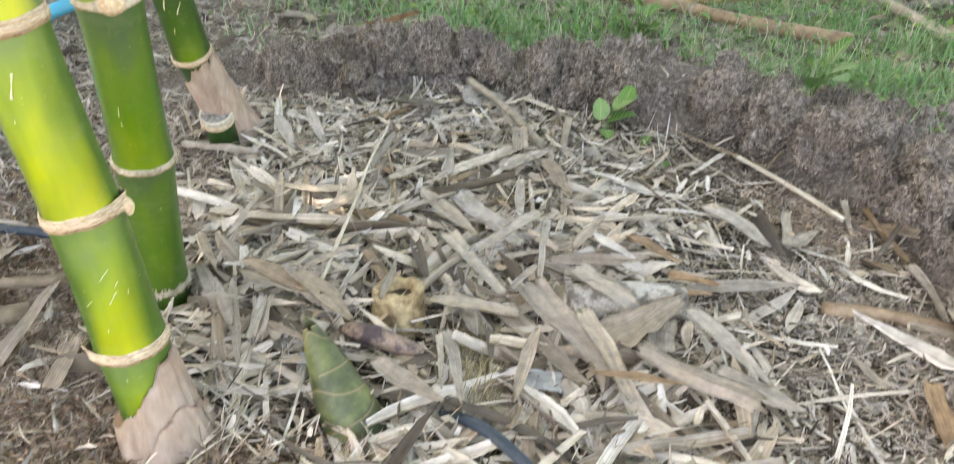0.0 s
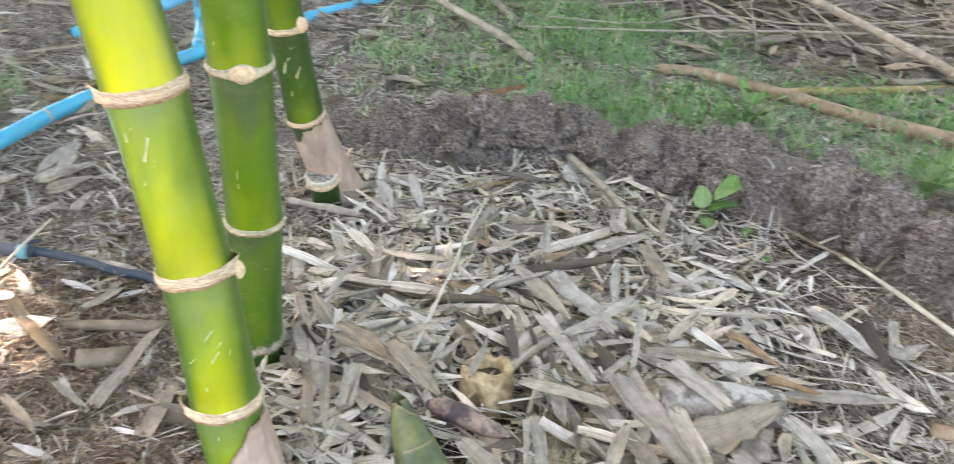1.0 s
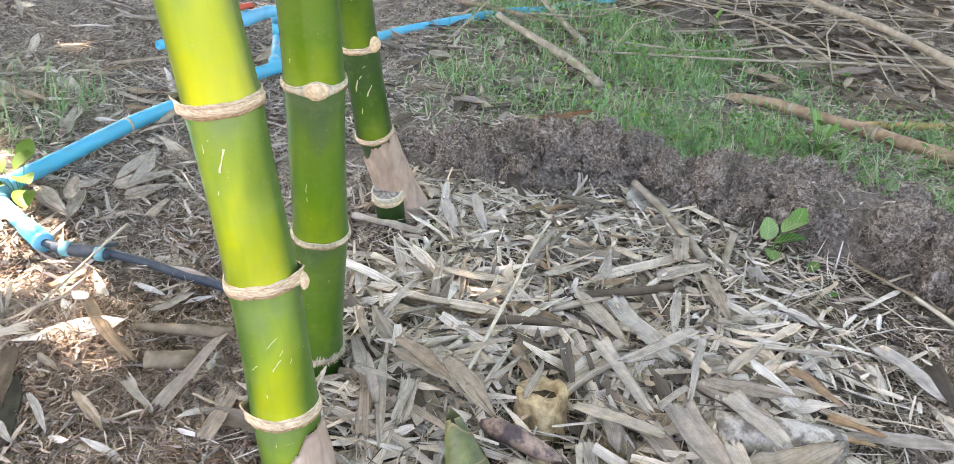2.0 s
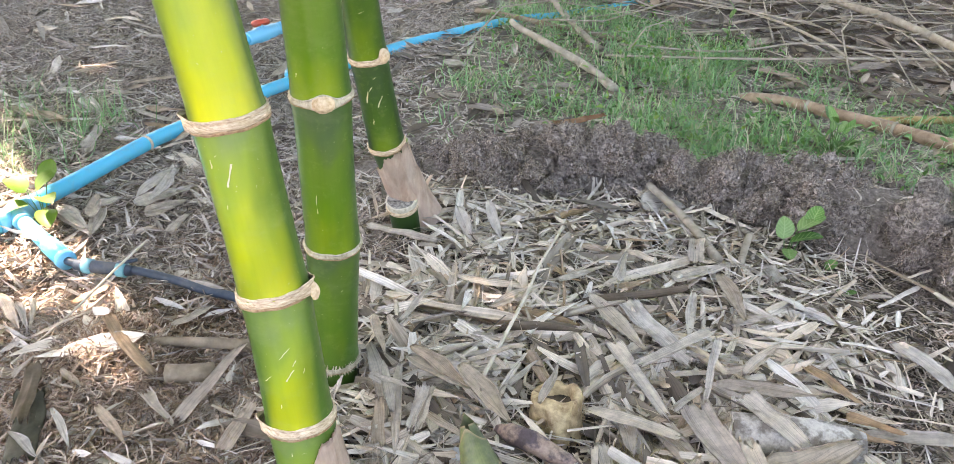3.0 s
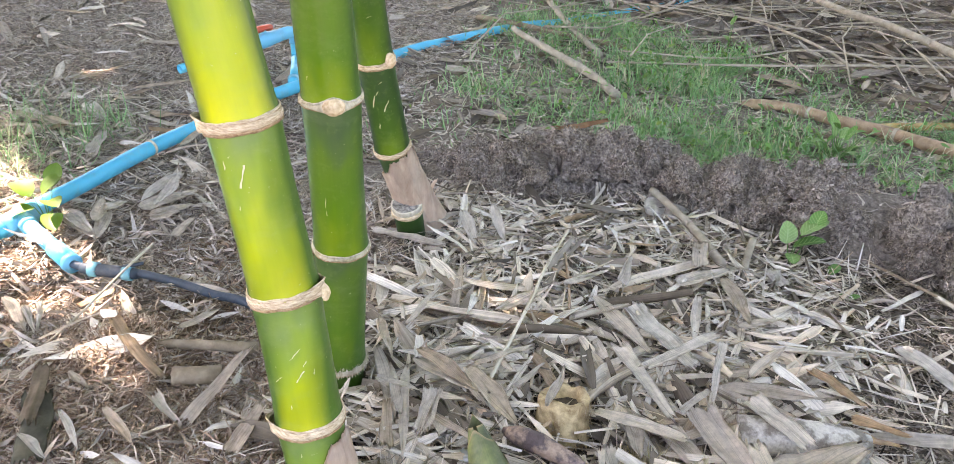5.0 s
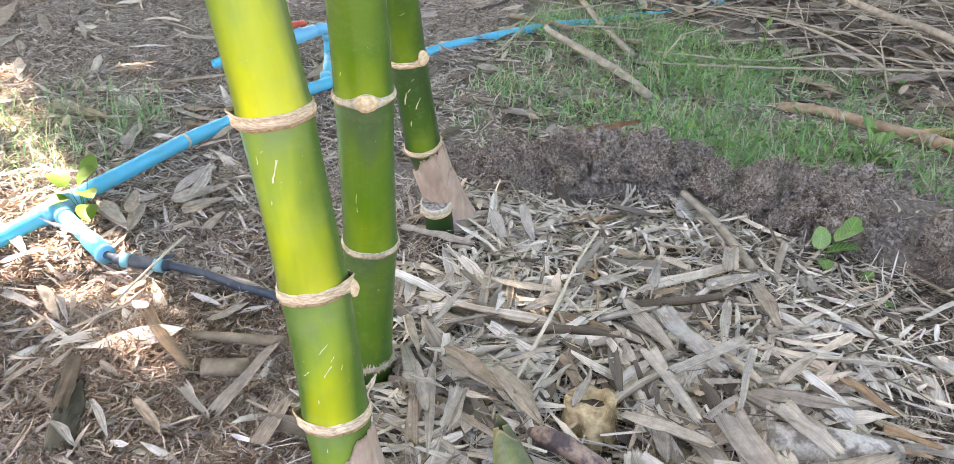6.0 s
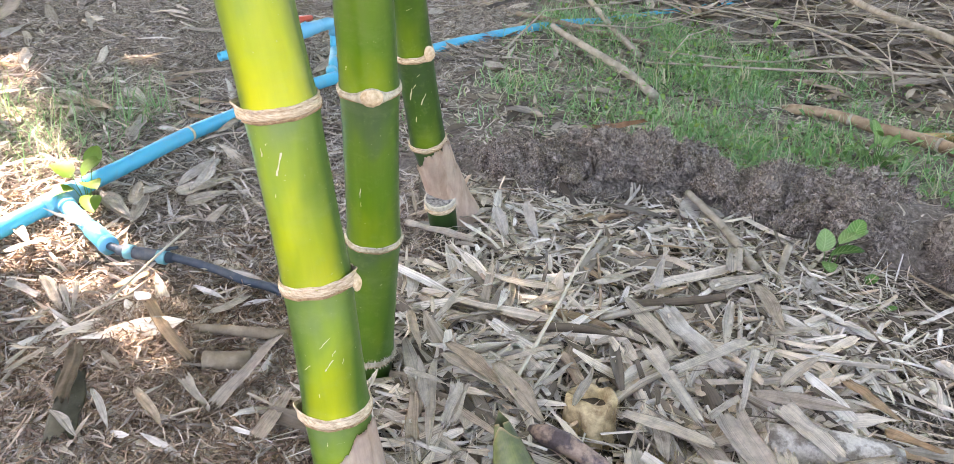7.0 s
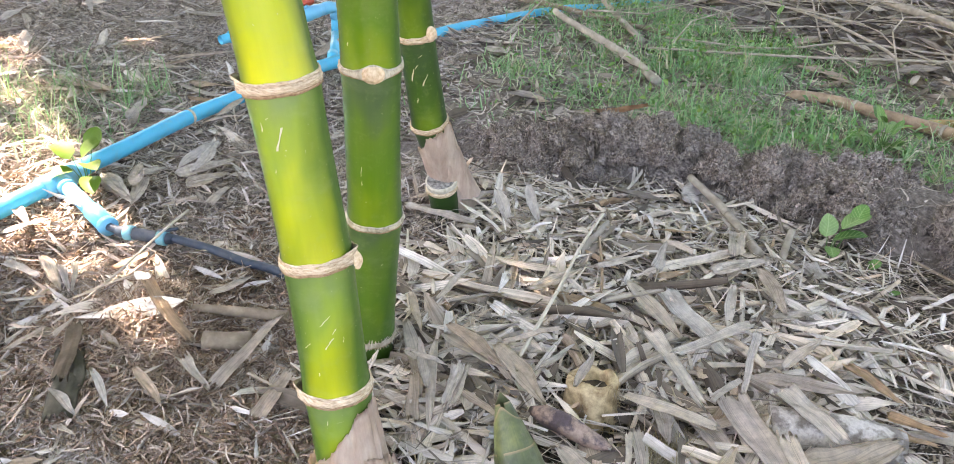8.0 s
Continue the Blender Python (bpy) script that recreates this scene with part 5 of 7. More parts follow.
sheath_piece("dry_sheath", (0.132, 1.749), (0.131, 1.626), 0.039, 0.9, STRIP_GREY, "short grey block of sheath", (0.060, 0.060), "strip")
sheath_piece("dry_strip", (-0.058, 1.667), (0.047, 1.703), 0.013, 0.8, STRIP_ORANGE, "thin orange-brown leaf strip", (0.060, 0.060), "leaf")
sheath_piece("dry_sheath", (-0.129, 1.629), (-0.054, 1.649), 0.028, -2.6, STRIP_BROWN, "dark rolled sheath in litter", (0.050, 0.050), "strip")
sheath_piece("dry_leaf", (0.294, 1.696), (0.319, 1.634), 0.039, 0.5, STRIP_GREY, "small square grey sheath scrap", (0.050, 0.050), "strip")
sheath_piece("dry_sheath", (-0.037, 1.480), (0.041, 1.534), 0.030, -2.4, STRIP_ORANGE, "rolled pinkish-tan culm sheath", (0.050, 0.050), "leaf")
sheath_piece("dry_leaf", (-0.147, 1.422), (-0.059, 1.524), 0.023, 0.4, STRIP, "pale ribbed leaf lying flat", (0.070, 0.070), "leaf")
sheath_piece("dry_leaf", (-0.416, 1.601), (-0.377, 1.579), 0.03, 0.5, STRIP_GREY, "upright pale leaf at the bank foot", (0.100, 0.030), "leaf", roll=0.6)
sheath_piece("dry_leaf", (-0.360, 1.665), (-0.315, 1.611), 0.026, 0.6, STRIP_GREY, "upright pale leaf at the bank foot", (0.100, 0.030), "leaf", roll=0.5)
sheath_piece("dry_sheath", (-0.503, 1.736), (-0.448, 1.799), 0.051, -0.8, STRIP_BROWN, "brown sheath beside the cut stump", (0.060, 0.020), "leaf")
sheath_piece("dry_sheath", (-0.012, 1.93), (0.1, 1.95), 0.112, 0.6, STRIP_GREY, "round grey sheath under a stick", (0.045, 0.045), "leaf")
sheath_piece("dry_leaf", (-0.624, 1.590), (-0.614, 1.609), 0.042, 0.6, STRIP_GREY, "pale leaf beside the green culm", (0.120, 0.030), "leaf", roll=0.5)
sheath_piece("bamboo_chip", (-0.255, 1.747), (-0.212, 1.805), 0.020, 0.9, STRIP_ORANGE, "small orange-tan chip in litter", (0.040, 0.040), "strip", category="chip")
sheath_piece("pale_scrap", (-0.231, 0.898), (-0.189, 0.896), 0.025, 0.2, PAPER, "small white torn scrap", (0.050, 0.050), "strip", category="scrap")
sheath_piece("dry_leaf", (0.527, 1.457), (0.638, 1.312), 0.050, 0.7, STRIP_GREY, "wide grey leaf at the mulch edge", (0.045, 0.045), "leaf")
sheath_piece("dry_strip", (0.710, 1.460), (0.671, 1.322), 0.021, 1.0, STRIP, "bent pale strip at mulch edge", (0.040, 0.040), "strip")
sheath_piece("dry_leaf", (0.671, 1.319), (0.758, 1.387), 0.033, 0.5, STRIP, "short pale leaf at mulch edge", (0.040, 0.040), "leaf")
sheath_piece("dry_strip", (0.696, 1.001), (0.730, 0.918), 0.018, 0.6, STRIP_GREY, "narrow grey strip on fine chips", (0.040, 0.040), "leaf")
sheath_piece("dry_leaf", (0.364, 1.375), (0.381, 1.420), 0.020, 0.5, STRIP, "small pale leaf in litter", (0.040, 0.040), "leaf")
sheath_piece("dry_strip", (0.886, 1.50), (0.91, 1.30), 0.02, 1.6, STRIP_ORANGE, "long bent tan strip at the bank foot", (0.035, 0.025), "strip")
sheath_piece("dry_strip", (0.91, 1.30), (0.93, 1.10), 0.03, 1.4, STRIP, "long pale strip at the bank foot", (0.025, 0.015), "taper")
sheath_piece("dry_strip", (0.85, 1.52), (0.835, 1.40), 0.018, 1.4, STRIP, "pale strip standing at the bank foot", (0.04, 0.012), "taper")
sheath_piece("wood_slip", (0.87, 1.455), (0.97, 1.40), 0.04, 0.2, STRIP_BROWN, "flat brown wood slip pressed in the earth", (0.015, 0.01), "strip", thick=0.006, category="wood piece")
sheath_piece("dry_sheath", (0.80, 0.93), (0.80, 0.80), 0.04, 1.2, STRIP_ORANGE, "upright brown curled sheath", (0.05, 0.01), "taper", blunt=0.7)
sheath_piece("pale_scrap", (-0.553, 2.66), (-0.532, 2.69), 0.025, 0.9, PAPER, "small white scrap on bare earth", (0.03, 0.012), "leaf", category="scrap")
# mulch beyond the culms
sheath_piece("dry_leaf", (-0.884, 1.128), (-0.845, 1.225), 0.024, 0.4, STRIP, "pale leaf below the black tube", (0.020, 0.020), "leaf")
sheath_piece("dry_strip", (-0.708, 0.863), (-0.696, 1.073), 0.028, 0.4, STRIP_BROWN, "brown strip lying on dark mulch", (0.030, 0.030), "taper", blunt=0.7)
sheath_piece("dry_strip", (-0.595, 0.808), (-0.597, 0.927), 0.032, 0.4, STRIP_BROWN, "wide brown strip on dark mulch", (0.030, 0.030), "taper", blunt=0.6)
sheath_piece("rotten_slab", (-0.907, 0.716), (-0.991, 0.854), 0.05, -0.6, CANE_DARK, "dark rotten bamboo slab on mulch", (0.030, 0.030), "strip", thick=0.008, category="bamboo piece")
sheath_piece("dry_strip", (-1.138, 0.849), (-1.105, 0.918), 0.020, -0.8, STRIP, "pale split strip on the mulch", (0.030, 0.030), "taper", blunt=0.6)
sheath_piece("dry_sheath", (-0.796, 0.902), (-0.709, 0.848), 0.026, 1.4, STRIP, "curled pinkish scrap of sheath", (0.030, 0.030), "taper")
sheath_piece("dry_leaf", (-1.317, 1.148), (-1.182, 1.049), 0.029, 0.4, STRIP_GREY, "dull grey leaf lying on mulch", (0.030, 0.030), "leaf")
sheath_piece("dry_strip", (-1.256, 1.131), (-1.154, 1.039), 0.020, 0.5, STRIP_GREY, "grey leaf strip on sunlit mulch", (0.030, 0.030), "taper")
sheath_piece("dry_strip", (-1.228, 1.149), (-1.146, 1.041), 0.016, 0.5, STRIP_GREY, "grey leaf strip on sunlit mulch", (0.030, 0.030), "taper")
sheath_piece("dry_leaf", (-1.554, 1.322), (-1.433, 1.250), 0.029, 0.5, STRIP, "bright pale leaf in the sun", (0.030, 0.030), "leaf")
sheath_piece("dry_leaf", (-1.480, 1.211), (-1.397, 1.282), 0.025, 0.4, STRIP, "long pale leaf in the sun", (0.030, 0.030), "leaf")
sheath_piece("dry_leaf", (-1.434, 1.367), (-1.318, 1.356), 0.025, 0.4, STRIP, "long pale leaf in the sun", (0.030, 0.030), "leaf")
sheath_piece("dry_strip", (-1.137, 1.151), (-1.099, 1.230), 0.03, -0.8, STRIP_ORANGE, "yellowish strip by the tube joiner", (0.030, 0.030), "leaf")
sheath_piece("dry_strip", (-1.088, 0.973), (-0.994, 1.099), 0.013, -1.0, STRIP, "long split strip on the mulch", (0.050, 0.050), "taper")
sheath_piece("wood_chunk", (-0.945, 1.023), (-0.808, 0.946), 0.026, -0.6, STRIP_ORANGE, "pale split wood chip on mulch", (0.045, 0.04), "taper", blunt=0.8, thick=0.006, category="wood chip")
sheath_piece("wood_chunk", (-0.964, 1.023), (-0.926, 1.008), 0.030, -1.6, PAPER, "whitish wood knob on the mulch", (0.060, 0.060), "leaf", thick=0.01, category="wood chip")
sheath_piece("dry_strip", (-0.844, 0.825), (-0.819, 0.879), 0.008, 0.5, STRIP, "thin pale splinter on mulch", (0.030, 0.030), "leaf")
sheath_piece("dry_strip", (-0.923, 0.823), (-0.843, 0.756), 0.015, 0.8, STRIP_GREY, "grey curled strip on mulch", (0.030, 0.030), "leaf")
sheath_piece("dry_strip", (-1.208, 0.991), (-1.208, 1.055), 0.012, 0.8, STRIP_GREY, "thin grey strip on mulch", (0.030, 0.030), "leaf")
sheath_piece("dry_strip", (-1.262, 0.981), (-1.188, 1.022), 0.012, 0.8, STRIP_GREY, "thin grey strip on mulch", (0.030, 0.030), "leaf")
sheath_piece("dry_strip", (-1.697, 2.228), (-1.457, 2.167), 0.030, -1.0, STRIP, "long pale dry strip near the pipe", (0.040, 0.040), "leaf")
sheath_piece("dry_strip", (-1.864, 2.343), (-1.739, 2.378), 0.025, -0.8, STRIP_GREY, "grey dry strip near the pipe", (0.030, 0.030), "leaf")
sheath_piece("dry_sheath", (-1.679, 2.268), (-1.512, 2.267), 0.035, -1.0, STRIP_BROWN, "brown sheath strip near the pipe", (0.030, 0.030), "leaf")
sheath_piece("dry_sheath", (-1.599, 2.136), (-1.474, 2.150), 0.033, -1.0, STRIP_ORANGE, "tan sheath strip near the pipe", (0.030, 0.030), "leaf")
sheath_piece("dry_strip", (-2.393, 3.183), (-2.104, 3.019), 0.022, -0.8, STRIP_GREY, "pale strip on far mulch", (0.030, 0.030), "leaf")
sheath_piece("dry_leaf", (-2.158, 2.978), (-1.985, 2.993), 0.043, 0.6, STRIP_GREY, "grey leaf on far mulch", (0.030, 0.030), "leaf")
sheath_piece("dry_sheath", (-2.085, 2.113), (-1.873, 2.016), 0.054, 0.7, STRIP_BROWN, "broad tan sheath on the mulch", (0.040, 0.040), "leaf")
sheath_piece("dry_sheath", (-1.864, 2.008), (-1.861, 2.108), 0.043, 0.9, STRIP_ORANGE, "tan curled sheath in grass", (0.030, 0.030), "leaf")
sheath_piece("dry_leaf", (-2.682, 3.014), (-2.460, 2.772), 0.026, 0.5, STRIP_GREY, "narrow pale leaf on mulch", (0.030, 0.030), "leaf")
sheath_piece("dry_leaf", (-2.900, 3.034), (-2.573, 2.717), 0.046, 0.5, STRIP_GREY, "grey leaf on far mulch", (0.030, 0.030), "leaf")
sheath_piece("dry_leaf", (-2.711, 2.672), (-2.546, 2.523), 0.031, 0.5, STRIP_GREY, "small grey leaf on mulch", (0.030, 0.030), "leaf")
sheath_piece("dry_leaf", (-2.495, 2.424), (-2.312, 2.248), 0.034, 0.5, STRIP_GREY, "small grey leaf on mulch", (0.030, 0.030), "leaf")
sheath_piece("dry_sheath", (-2.511, 2.311), (-2.413, 2.299), 0.031, 0.8, STRIP_ORANGE, "tan sunlit sheath on mulch", (0.030, 0.030), "leaf")
sheath_piece("dry_leaf", (-2.132, 2.435), (-2.162, 2.585), 0.022, 0.5, STRIP_GREY, "small pale leaf on mulch", (0.030, 0.030), "leaf")
sheath_piece("dry_leaf", (-2.157, 2.577), (-2.024, 2.650), 0.025, 0.5, STRIP, "long pale leaf on mulch", (0.030, 0.030), "leaf")
sheath_piece("dry_sheath", (-2.886, 2.732), (-3.133, 3.148), 0.069, 0.6, STRIP, "large pale sheath on far mulch", (0.040, 0.040), "leaf")
sheath_piece("dry_leaf", (-1.291, 1.633), (-1.268, 1.796), 0.050, 0.5, STRIP_GREY, "broad pale leaf on the mulch", (0.040, 0.040), "leaf")
sheath_piece("dry_sheath", (-1.256, 1.567), (-1.180, 1.700), 0.056, 0.9, STRIP, "crumpled grey sheath on mulch", (0.040, 0.040), "leaf")
sheath_piece("dry_sheath", (-1.213, 1.546), (-1.156, 1.648), 0.048, 0.9, STRIP_GREY, "crumpled grey sheath on mulch", (0.030, 0.030), "leaf")
sheath_piece("dry_sheath", (-1.453, 1.531), (-1.304, 1.434), 0.045, 0.9, STRIP_GREY, "crumpled grey leaf heap piece", (0.030, 0.030), "leaf")
sheath_piece("dry_sheath", (-1.332, 1.545), (-1.282, 1.416), 0.040, 0.9, STRIP, "crumpled tan leaf by the pipe", (0.030, 0.030), "leaf")
sheath_piece("dry_leaf", (-1.945, 2.295), (-1.765, 2.144), 0.055, 0.8, STRIP_GREY, "grey curled leaf by the pipe", (0.030, 0.030), "leaf")
sheath_piece("dry_leaf", (-1.616, 1.868), (-1.701, 2.039), 0.036, 0.6, STRIP_GREY, "pale leaf behind the pipe", (0.030, 0.030), "leaf")
sheath_piece("dry_leaf", (-2.088, 3.288), (-2.030, 3.431), 0.026, 0.5, STRIP, "pale leaf near the valve", (0.040, 0.040), "leaf")
sheath_piece("dry_sheath", (-1.42, 2.68), (-1.32, 2.86), 0.05, 0.6, STRIP, "pale sheath leaning by the pipes", (0.03, 0.09), "leaf")
sheath_piece("dry_leaf", (-0.85, 2.98), (-0.72, 2.93), 0.05, 0.5, STRIP_GREY, "pale leaf lying on bare earth", (0.02, 0.02), "leaf")
sheath_piece("dry_leaf", (-1.05, 3.1), (-0.7, 3.05), 0.045, 0.5, STRIP_GREY, "long pale leaf below the far pipe", (0.02, 0.02), "leaf")
sheath_piece("dry_sheath", (0.28, 2.36), (0.62, 2.42), 0.05, -0.7, STRIP_GREY, "long weathered strip along the bank top", (0.02, 0.03), "leaf")
sheath_piece("dry_leaf", (-1.213, 1.577), (-1.266, 1.789), 0.038, 0.8, STRIP_GREY, "broad pale leaf on grey mulch", (0.050, 0.050), "leaf")
sheath_piece("dry_sheath", (-1.267, 1.589), (-1.180, 1.712), 0.045, -1.2, STRIP_GREY, "crumpled grey sheath on the mulch", (0.040, 0.040), "leaf")
sheath_piece("dry_sheath", (-1.207, 1.537), (-1.162, 1.595), 0.036, 0.9, STRIP_BROWN, "crumpled brownish sheath on the mulch", (0.030, 0.030), "taper", blunt=0.6)
sheath_piece("dry_sheath", (-1.106, 1.473), (-1.114, 1.570), 0.030, -1.0, STRIP_GREY, "crumpled grey sheath on the mulch", (0.030, 0.030), "taper", blunt=0.6)
sheath_piece("dry_leaf", (-1.445, 1.514), (-1.288, 1.429), 0.041, 1.0, STRIP_GREY, "curled grey leaf beside the pipe", (0.030, 0.030), "leaf")
sheath_piece("dry_leaf", (-1.317, 1.467), (-1.388, 1.608), 0.037, 0.9, STRIP_BROWN, "folded brownish leaf beside the pipe", (0.040, 0.040), "leaf")
sheath_piece("dry_leaf", (-1.340, 1.535), (-1.326, 1.612), 0.045, 1.0, STRIP_GREY, "curled grey leaf beside the pipe", (0.040, 0.040), "leaf")
sheath_piece("dry_sheath", (-1.847, 2.431), (-1.674, 2.574), 0.031, -1.2, STRIP_BROWN, "brown split sheath near the valve", (0.040, 0.040), "leaf")
sheath_piece("dry_strip", (-2.122, 2.442), (-2.031, 2.660), 0.031, -0.8, STRIP, "long tan strip on far mulch", (0.040, 0.040), "leaf")
sheath_piece("dry_sheath", (-2.080, 2.113), (-1.936, 2.081), 0.035, 0.8, STRIP_GREY, "whitish sheath scrap on the mulch", (0.050, 0.050), "taper", blunt=0.7)
sheath_piece("dry_sheath", (-1.986, 2.069), (-1.818, 2.061), 0.063, 1.0, STRIP_BROWN, "broad tan sheath by the grass", (0.040, 0.040), "taper", blunt=0.5)
sheath_piece("dry_strip", (-2.021, 2.008), (-1.897, 2.028), 0.034, -0.8, STRIP_BROWN, "brown strip by the grass tuft", (0.030, 0.030), "taper")
sheath_piece("dry_leaf", (-1.933, 2.261), (-1.766, 2.154), 0.037, 0.8, STRIP_GREY, "small grey leaf on the mulch", (0.030, 0.030), "leaf")
sheath_piece("dry_leaf", (-1.623, 1.869), (-1.665, 2.012), 0.045, 0.8, STRIP_GREY, "grey leaf leaning by the pipe", (0.040, 0.040), "leaf")
sheath_piece("dry_strip", (-1.381, 1.959), (-1.390, 2.159), 0.028, -0.8, STRIP, "pale strip lying by the pipe", (0.040, 0.040), "leaf")
sheath_piece("dry_leaf", (-2.756, 2.596), (-2.760, 2.760), 0.045, 0.6, STRIP, "pale leaf on far mulch", (0.030, 0.030), "leaf")
sheath_piece("dry_leaf", (-2.365, 2.301), (-2.543, 2.484), 0.040, 0.7, STRIP_GREY, "grey leaf on far mulch", (0.040, 0.040), "leaf")
sheath_piece("dry_strip", (-1.056, 0.886), (-1.046, 0.933), 0.016, -0.8, STRIP_GREY, "grey split strip on dark mulch", (0.030, 0.030), "taper")
sheath_piece("rotten_slab", (-0.949, 0.776), (-1.021, 0.906), 0.030, -0.8, CANE_DULL, "brown rotten bamboo slab on mulch", (0.040, 0.040), "strip", thick=0.007, category="bamboo piece")
sheath_piece("dry_sheath", (-1.355, 1.083), (-1.266, 1.081), 0.029, 1.2, STRIP_GREY, "crumpled pale sheath on the mulch", (0.030, 0.030), "taper", blunt=0.6)
sheath_piece("dry_strip", (-1.139, 0.853), (-1.152, 0.949), 0.013, -0.8, STRIP_GREY, "narrow grey strip on the mulch", (0.040, 0.040), "taper")
sheath_piece("dry_strip", (-1.186, 0.917), (-1.088, 0.895), 0.012, -0.8, STRIP, "narrow pale strip on the mulch", (0.040, 0.040), "taper")
sheath_piece("dry_leaf", (-0.957, 0.899), (-0.907, 0.882), 0.016, 0.8, STRIP_BROWN, "brown leaf scrap on the mulch", (0.030, 0.030), "leaf")
sheath_piece("dry_leaf", (-0.855, 0.850), (-0.762, 0.786), 0.020, 1.0, STRIP_BROWN, "curled brown leaf on the mulch", (0.030, 0.030), "leaf")
sheath_piece("dry_leaf", (-0.957, 0.760), (-0.882, 0.728), 0.019, 1.0, STRIP_GREY, "curled grey leaf on the mulch", (0.030, 0.030), "leaf")
sheath_piece("dry_leaf", (-0.343, 0.860), (-0.379, 0.967), 0.025, 0.6, STRIP_GREY, "broad grey leaf by the culm foot", (0.070, 0.070), "taper", blunt=0.6)
sheath_piece("dry_strip", (-0.346, 0.927), (-0.405, 1.047), 0.019, 0.7, STRIP_GREY, "grey leaf strip by the culm foot", (0.080, 0.080), "leaf")
sheath_piece("dry_sheath", (-0.368, 1.098), (-0.237, 1.026), 0.034, 0.5, STRIP_BROWN, "wide tan leaf lying over others", (0.080, 0.080), "leaf")
sheath_piece("dry_strip", (-0.296, 0.881), (-0.304, 0.982), 0.017, 0.8, STRIP, "white-grey strip with a split end", (0.100, 0.100), "taper", blunt=0.8)
sheath_piece("dry_strip", (-0.283, 0.883), (-0.289, 0.986), 0.009, 0.8, STRIP, "narrow pale strip with a split end", (0.100, 0.100), "taper")
sheath_piece("dry_strip", (-0.399, 0.993), (-0.316, 0.977), 0.015, 0.6, STRIP, "pale strip by the culm foot", (0.090, 0.090), "leaf")
sheath_piece("dry_sheath", (-0.289, 0.948), (-0.200, 0.902), 0.021, -2.2, STRIP_BROWN, "rolled tan sheath in the litter", (0.080, 0.080), "taper", blunt=0.7)
sheath_piece("dry_leaf", (-0.466, 1.169), (-0.404, 1.063), 0.018, 0.7, STRIP_GREY, "pale leaf standing beside the culm", (0.080, 0.080), "leaf")
sheath_piece("dry_strip", (-0.410, 1.157), (-0.382, 1.298), 0.015, 0.6, STRIP, "pale strip lying over the litter", (0.080, 0.080), "leaf")
sheath_piece("dry_leaf", (-1.402, 2.706), (-1.417, 2.828), 0.045, 0.5, STRIP_GREY, "dry leaf leaning over the pipe", (0.000, 0.060), "leaf")
sheath_piece("bark_slab", (-0.285, 2.095), (-0.15, 2.185), 0.035, -0.9, CANE_RUST, "rust-brown bamboo slab on the bank top", (0.075, 0.07), "taper", blunt=0.7, thick=0.006, category="bark")
sheath_piece("dry_leaf", (-0.13, 2.2), (-0.04, 2.23), 0.032, 0.6, STRIP, "pale leaf lying on the bank top", (0.03, 0.03), "leaf")
sheath_piece("dry_sheath", (-0.570, 1.766), (-0.541, 1.811), 0.031, 0.8, SHEATH, "torn pinkish flap of culm sheath", (0.020, 0.070), "taper", blunt=0.3)
sheath_piece("dry_leaf", (-0.507, 1.616), (-0.449, 1.714), 0.029, 0.7, STRIP_BROWN, "brown leaf beside the cut stump", (0.050, 0.050), "leaf")


# ---- leaf litter ----
CULM_FEET = [(along(points, 0.06), rad) for points, rad in ((FRONT_AXIS, 0.056), (MID_AXIS, 0.046), (BACK_AXIS, 0.05))]


def outside_culms(x, y, margin=0.0):
    """No litter runs through a culm."""
    free = np.ones(np.shape(x), bool)
    for foot, rad in CULM_FEET:
        free &= np.hypot(x - foot.x, y - foot.y) > rad + margin
    return free


def litter_field(name, n, box, keep, lo, hi, wlo, whi, material, label, lift=0.03, seg=6, shape="leaf", tilt=0.16, fold=0.5, rough_roll=0.4):
    x, y = scatter(n, *box, keep)
    k = len(x)
    p, q, uv, c = blades(k, rng.uniform(lo, hi, k), rng.uniform(wlo, whi, k), rng.normal(0, fold, k), rng.normal(0.08, 0.4 if shape == "fibre" else 0.2, k), rng.normal(0, 0.6, k), rng.normal(0, 0.55 if shape == "fibre" else 0.07, k), shape, seg)
    p = turned(p, on_ground(x, y, rng.uniform(0.002, lift, k)), rng.uniform(0, 2 * math.pi, k), rng.normal(0, tilt, k), rng.normal(0, rough_roll, k))
    p = p[outside_culms(p[..., 0], p[..., 1]).all(axis=1)]
    return joined(name, p, q, uv, c, material, None, label, True, "litter")


def cleared(x, y):
    """Little litter lies on the stub, the shoot and the root tuft."""
    near = 1.0
    for cx, cy, rad in ((-0.082, 1.045, 0.115), (-0.14, 0.82, 0.115), (0.06, 0.92, 0.06), (0.06, 0.775, 0.045), (0.11, 0.71, 0.045), (-0.25, 0.64, 0.1), (-0.545, 1.57, 0.13), (-0.52, 1.5, 0.1), (-0.5, 1.42, 0.06), (0.33, 1.11, 0.11), (0.48, 1.19, 0.09), (0.34, 1.01, 0.09), (0.42, 1.3, 0.05), (0.4, 0.9, 0.09)):
        near = near * smooth(rad * 0.7, rad * 1.2, np.hypot(x - cx, y - cy))
    return near


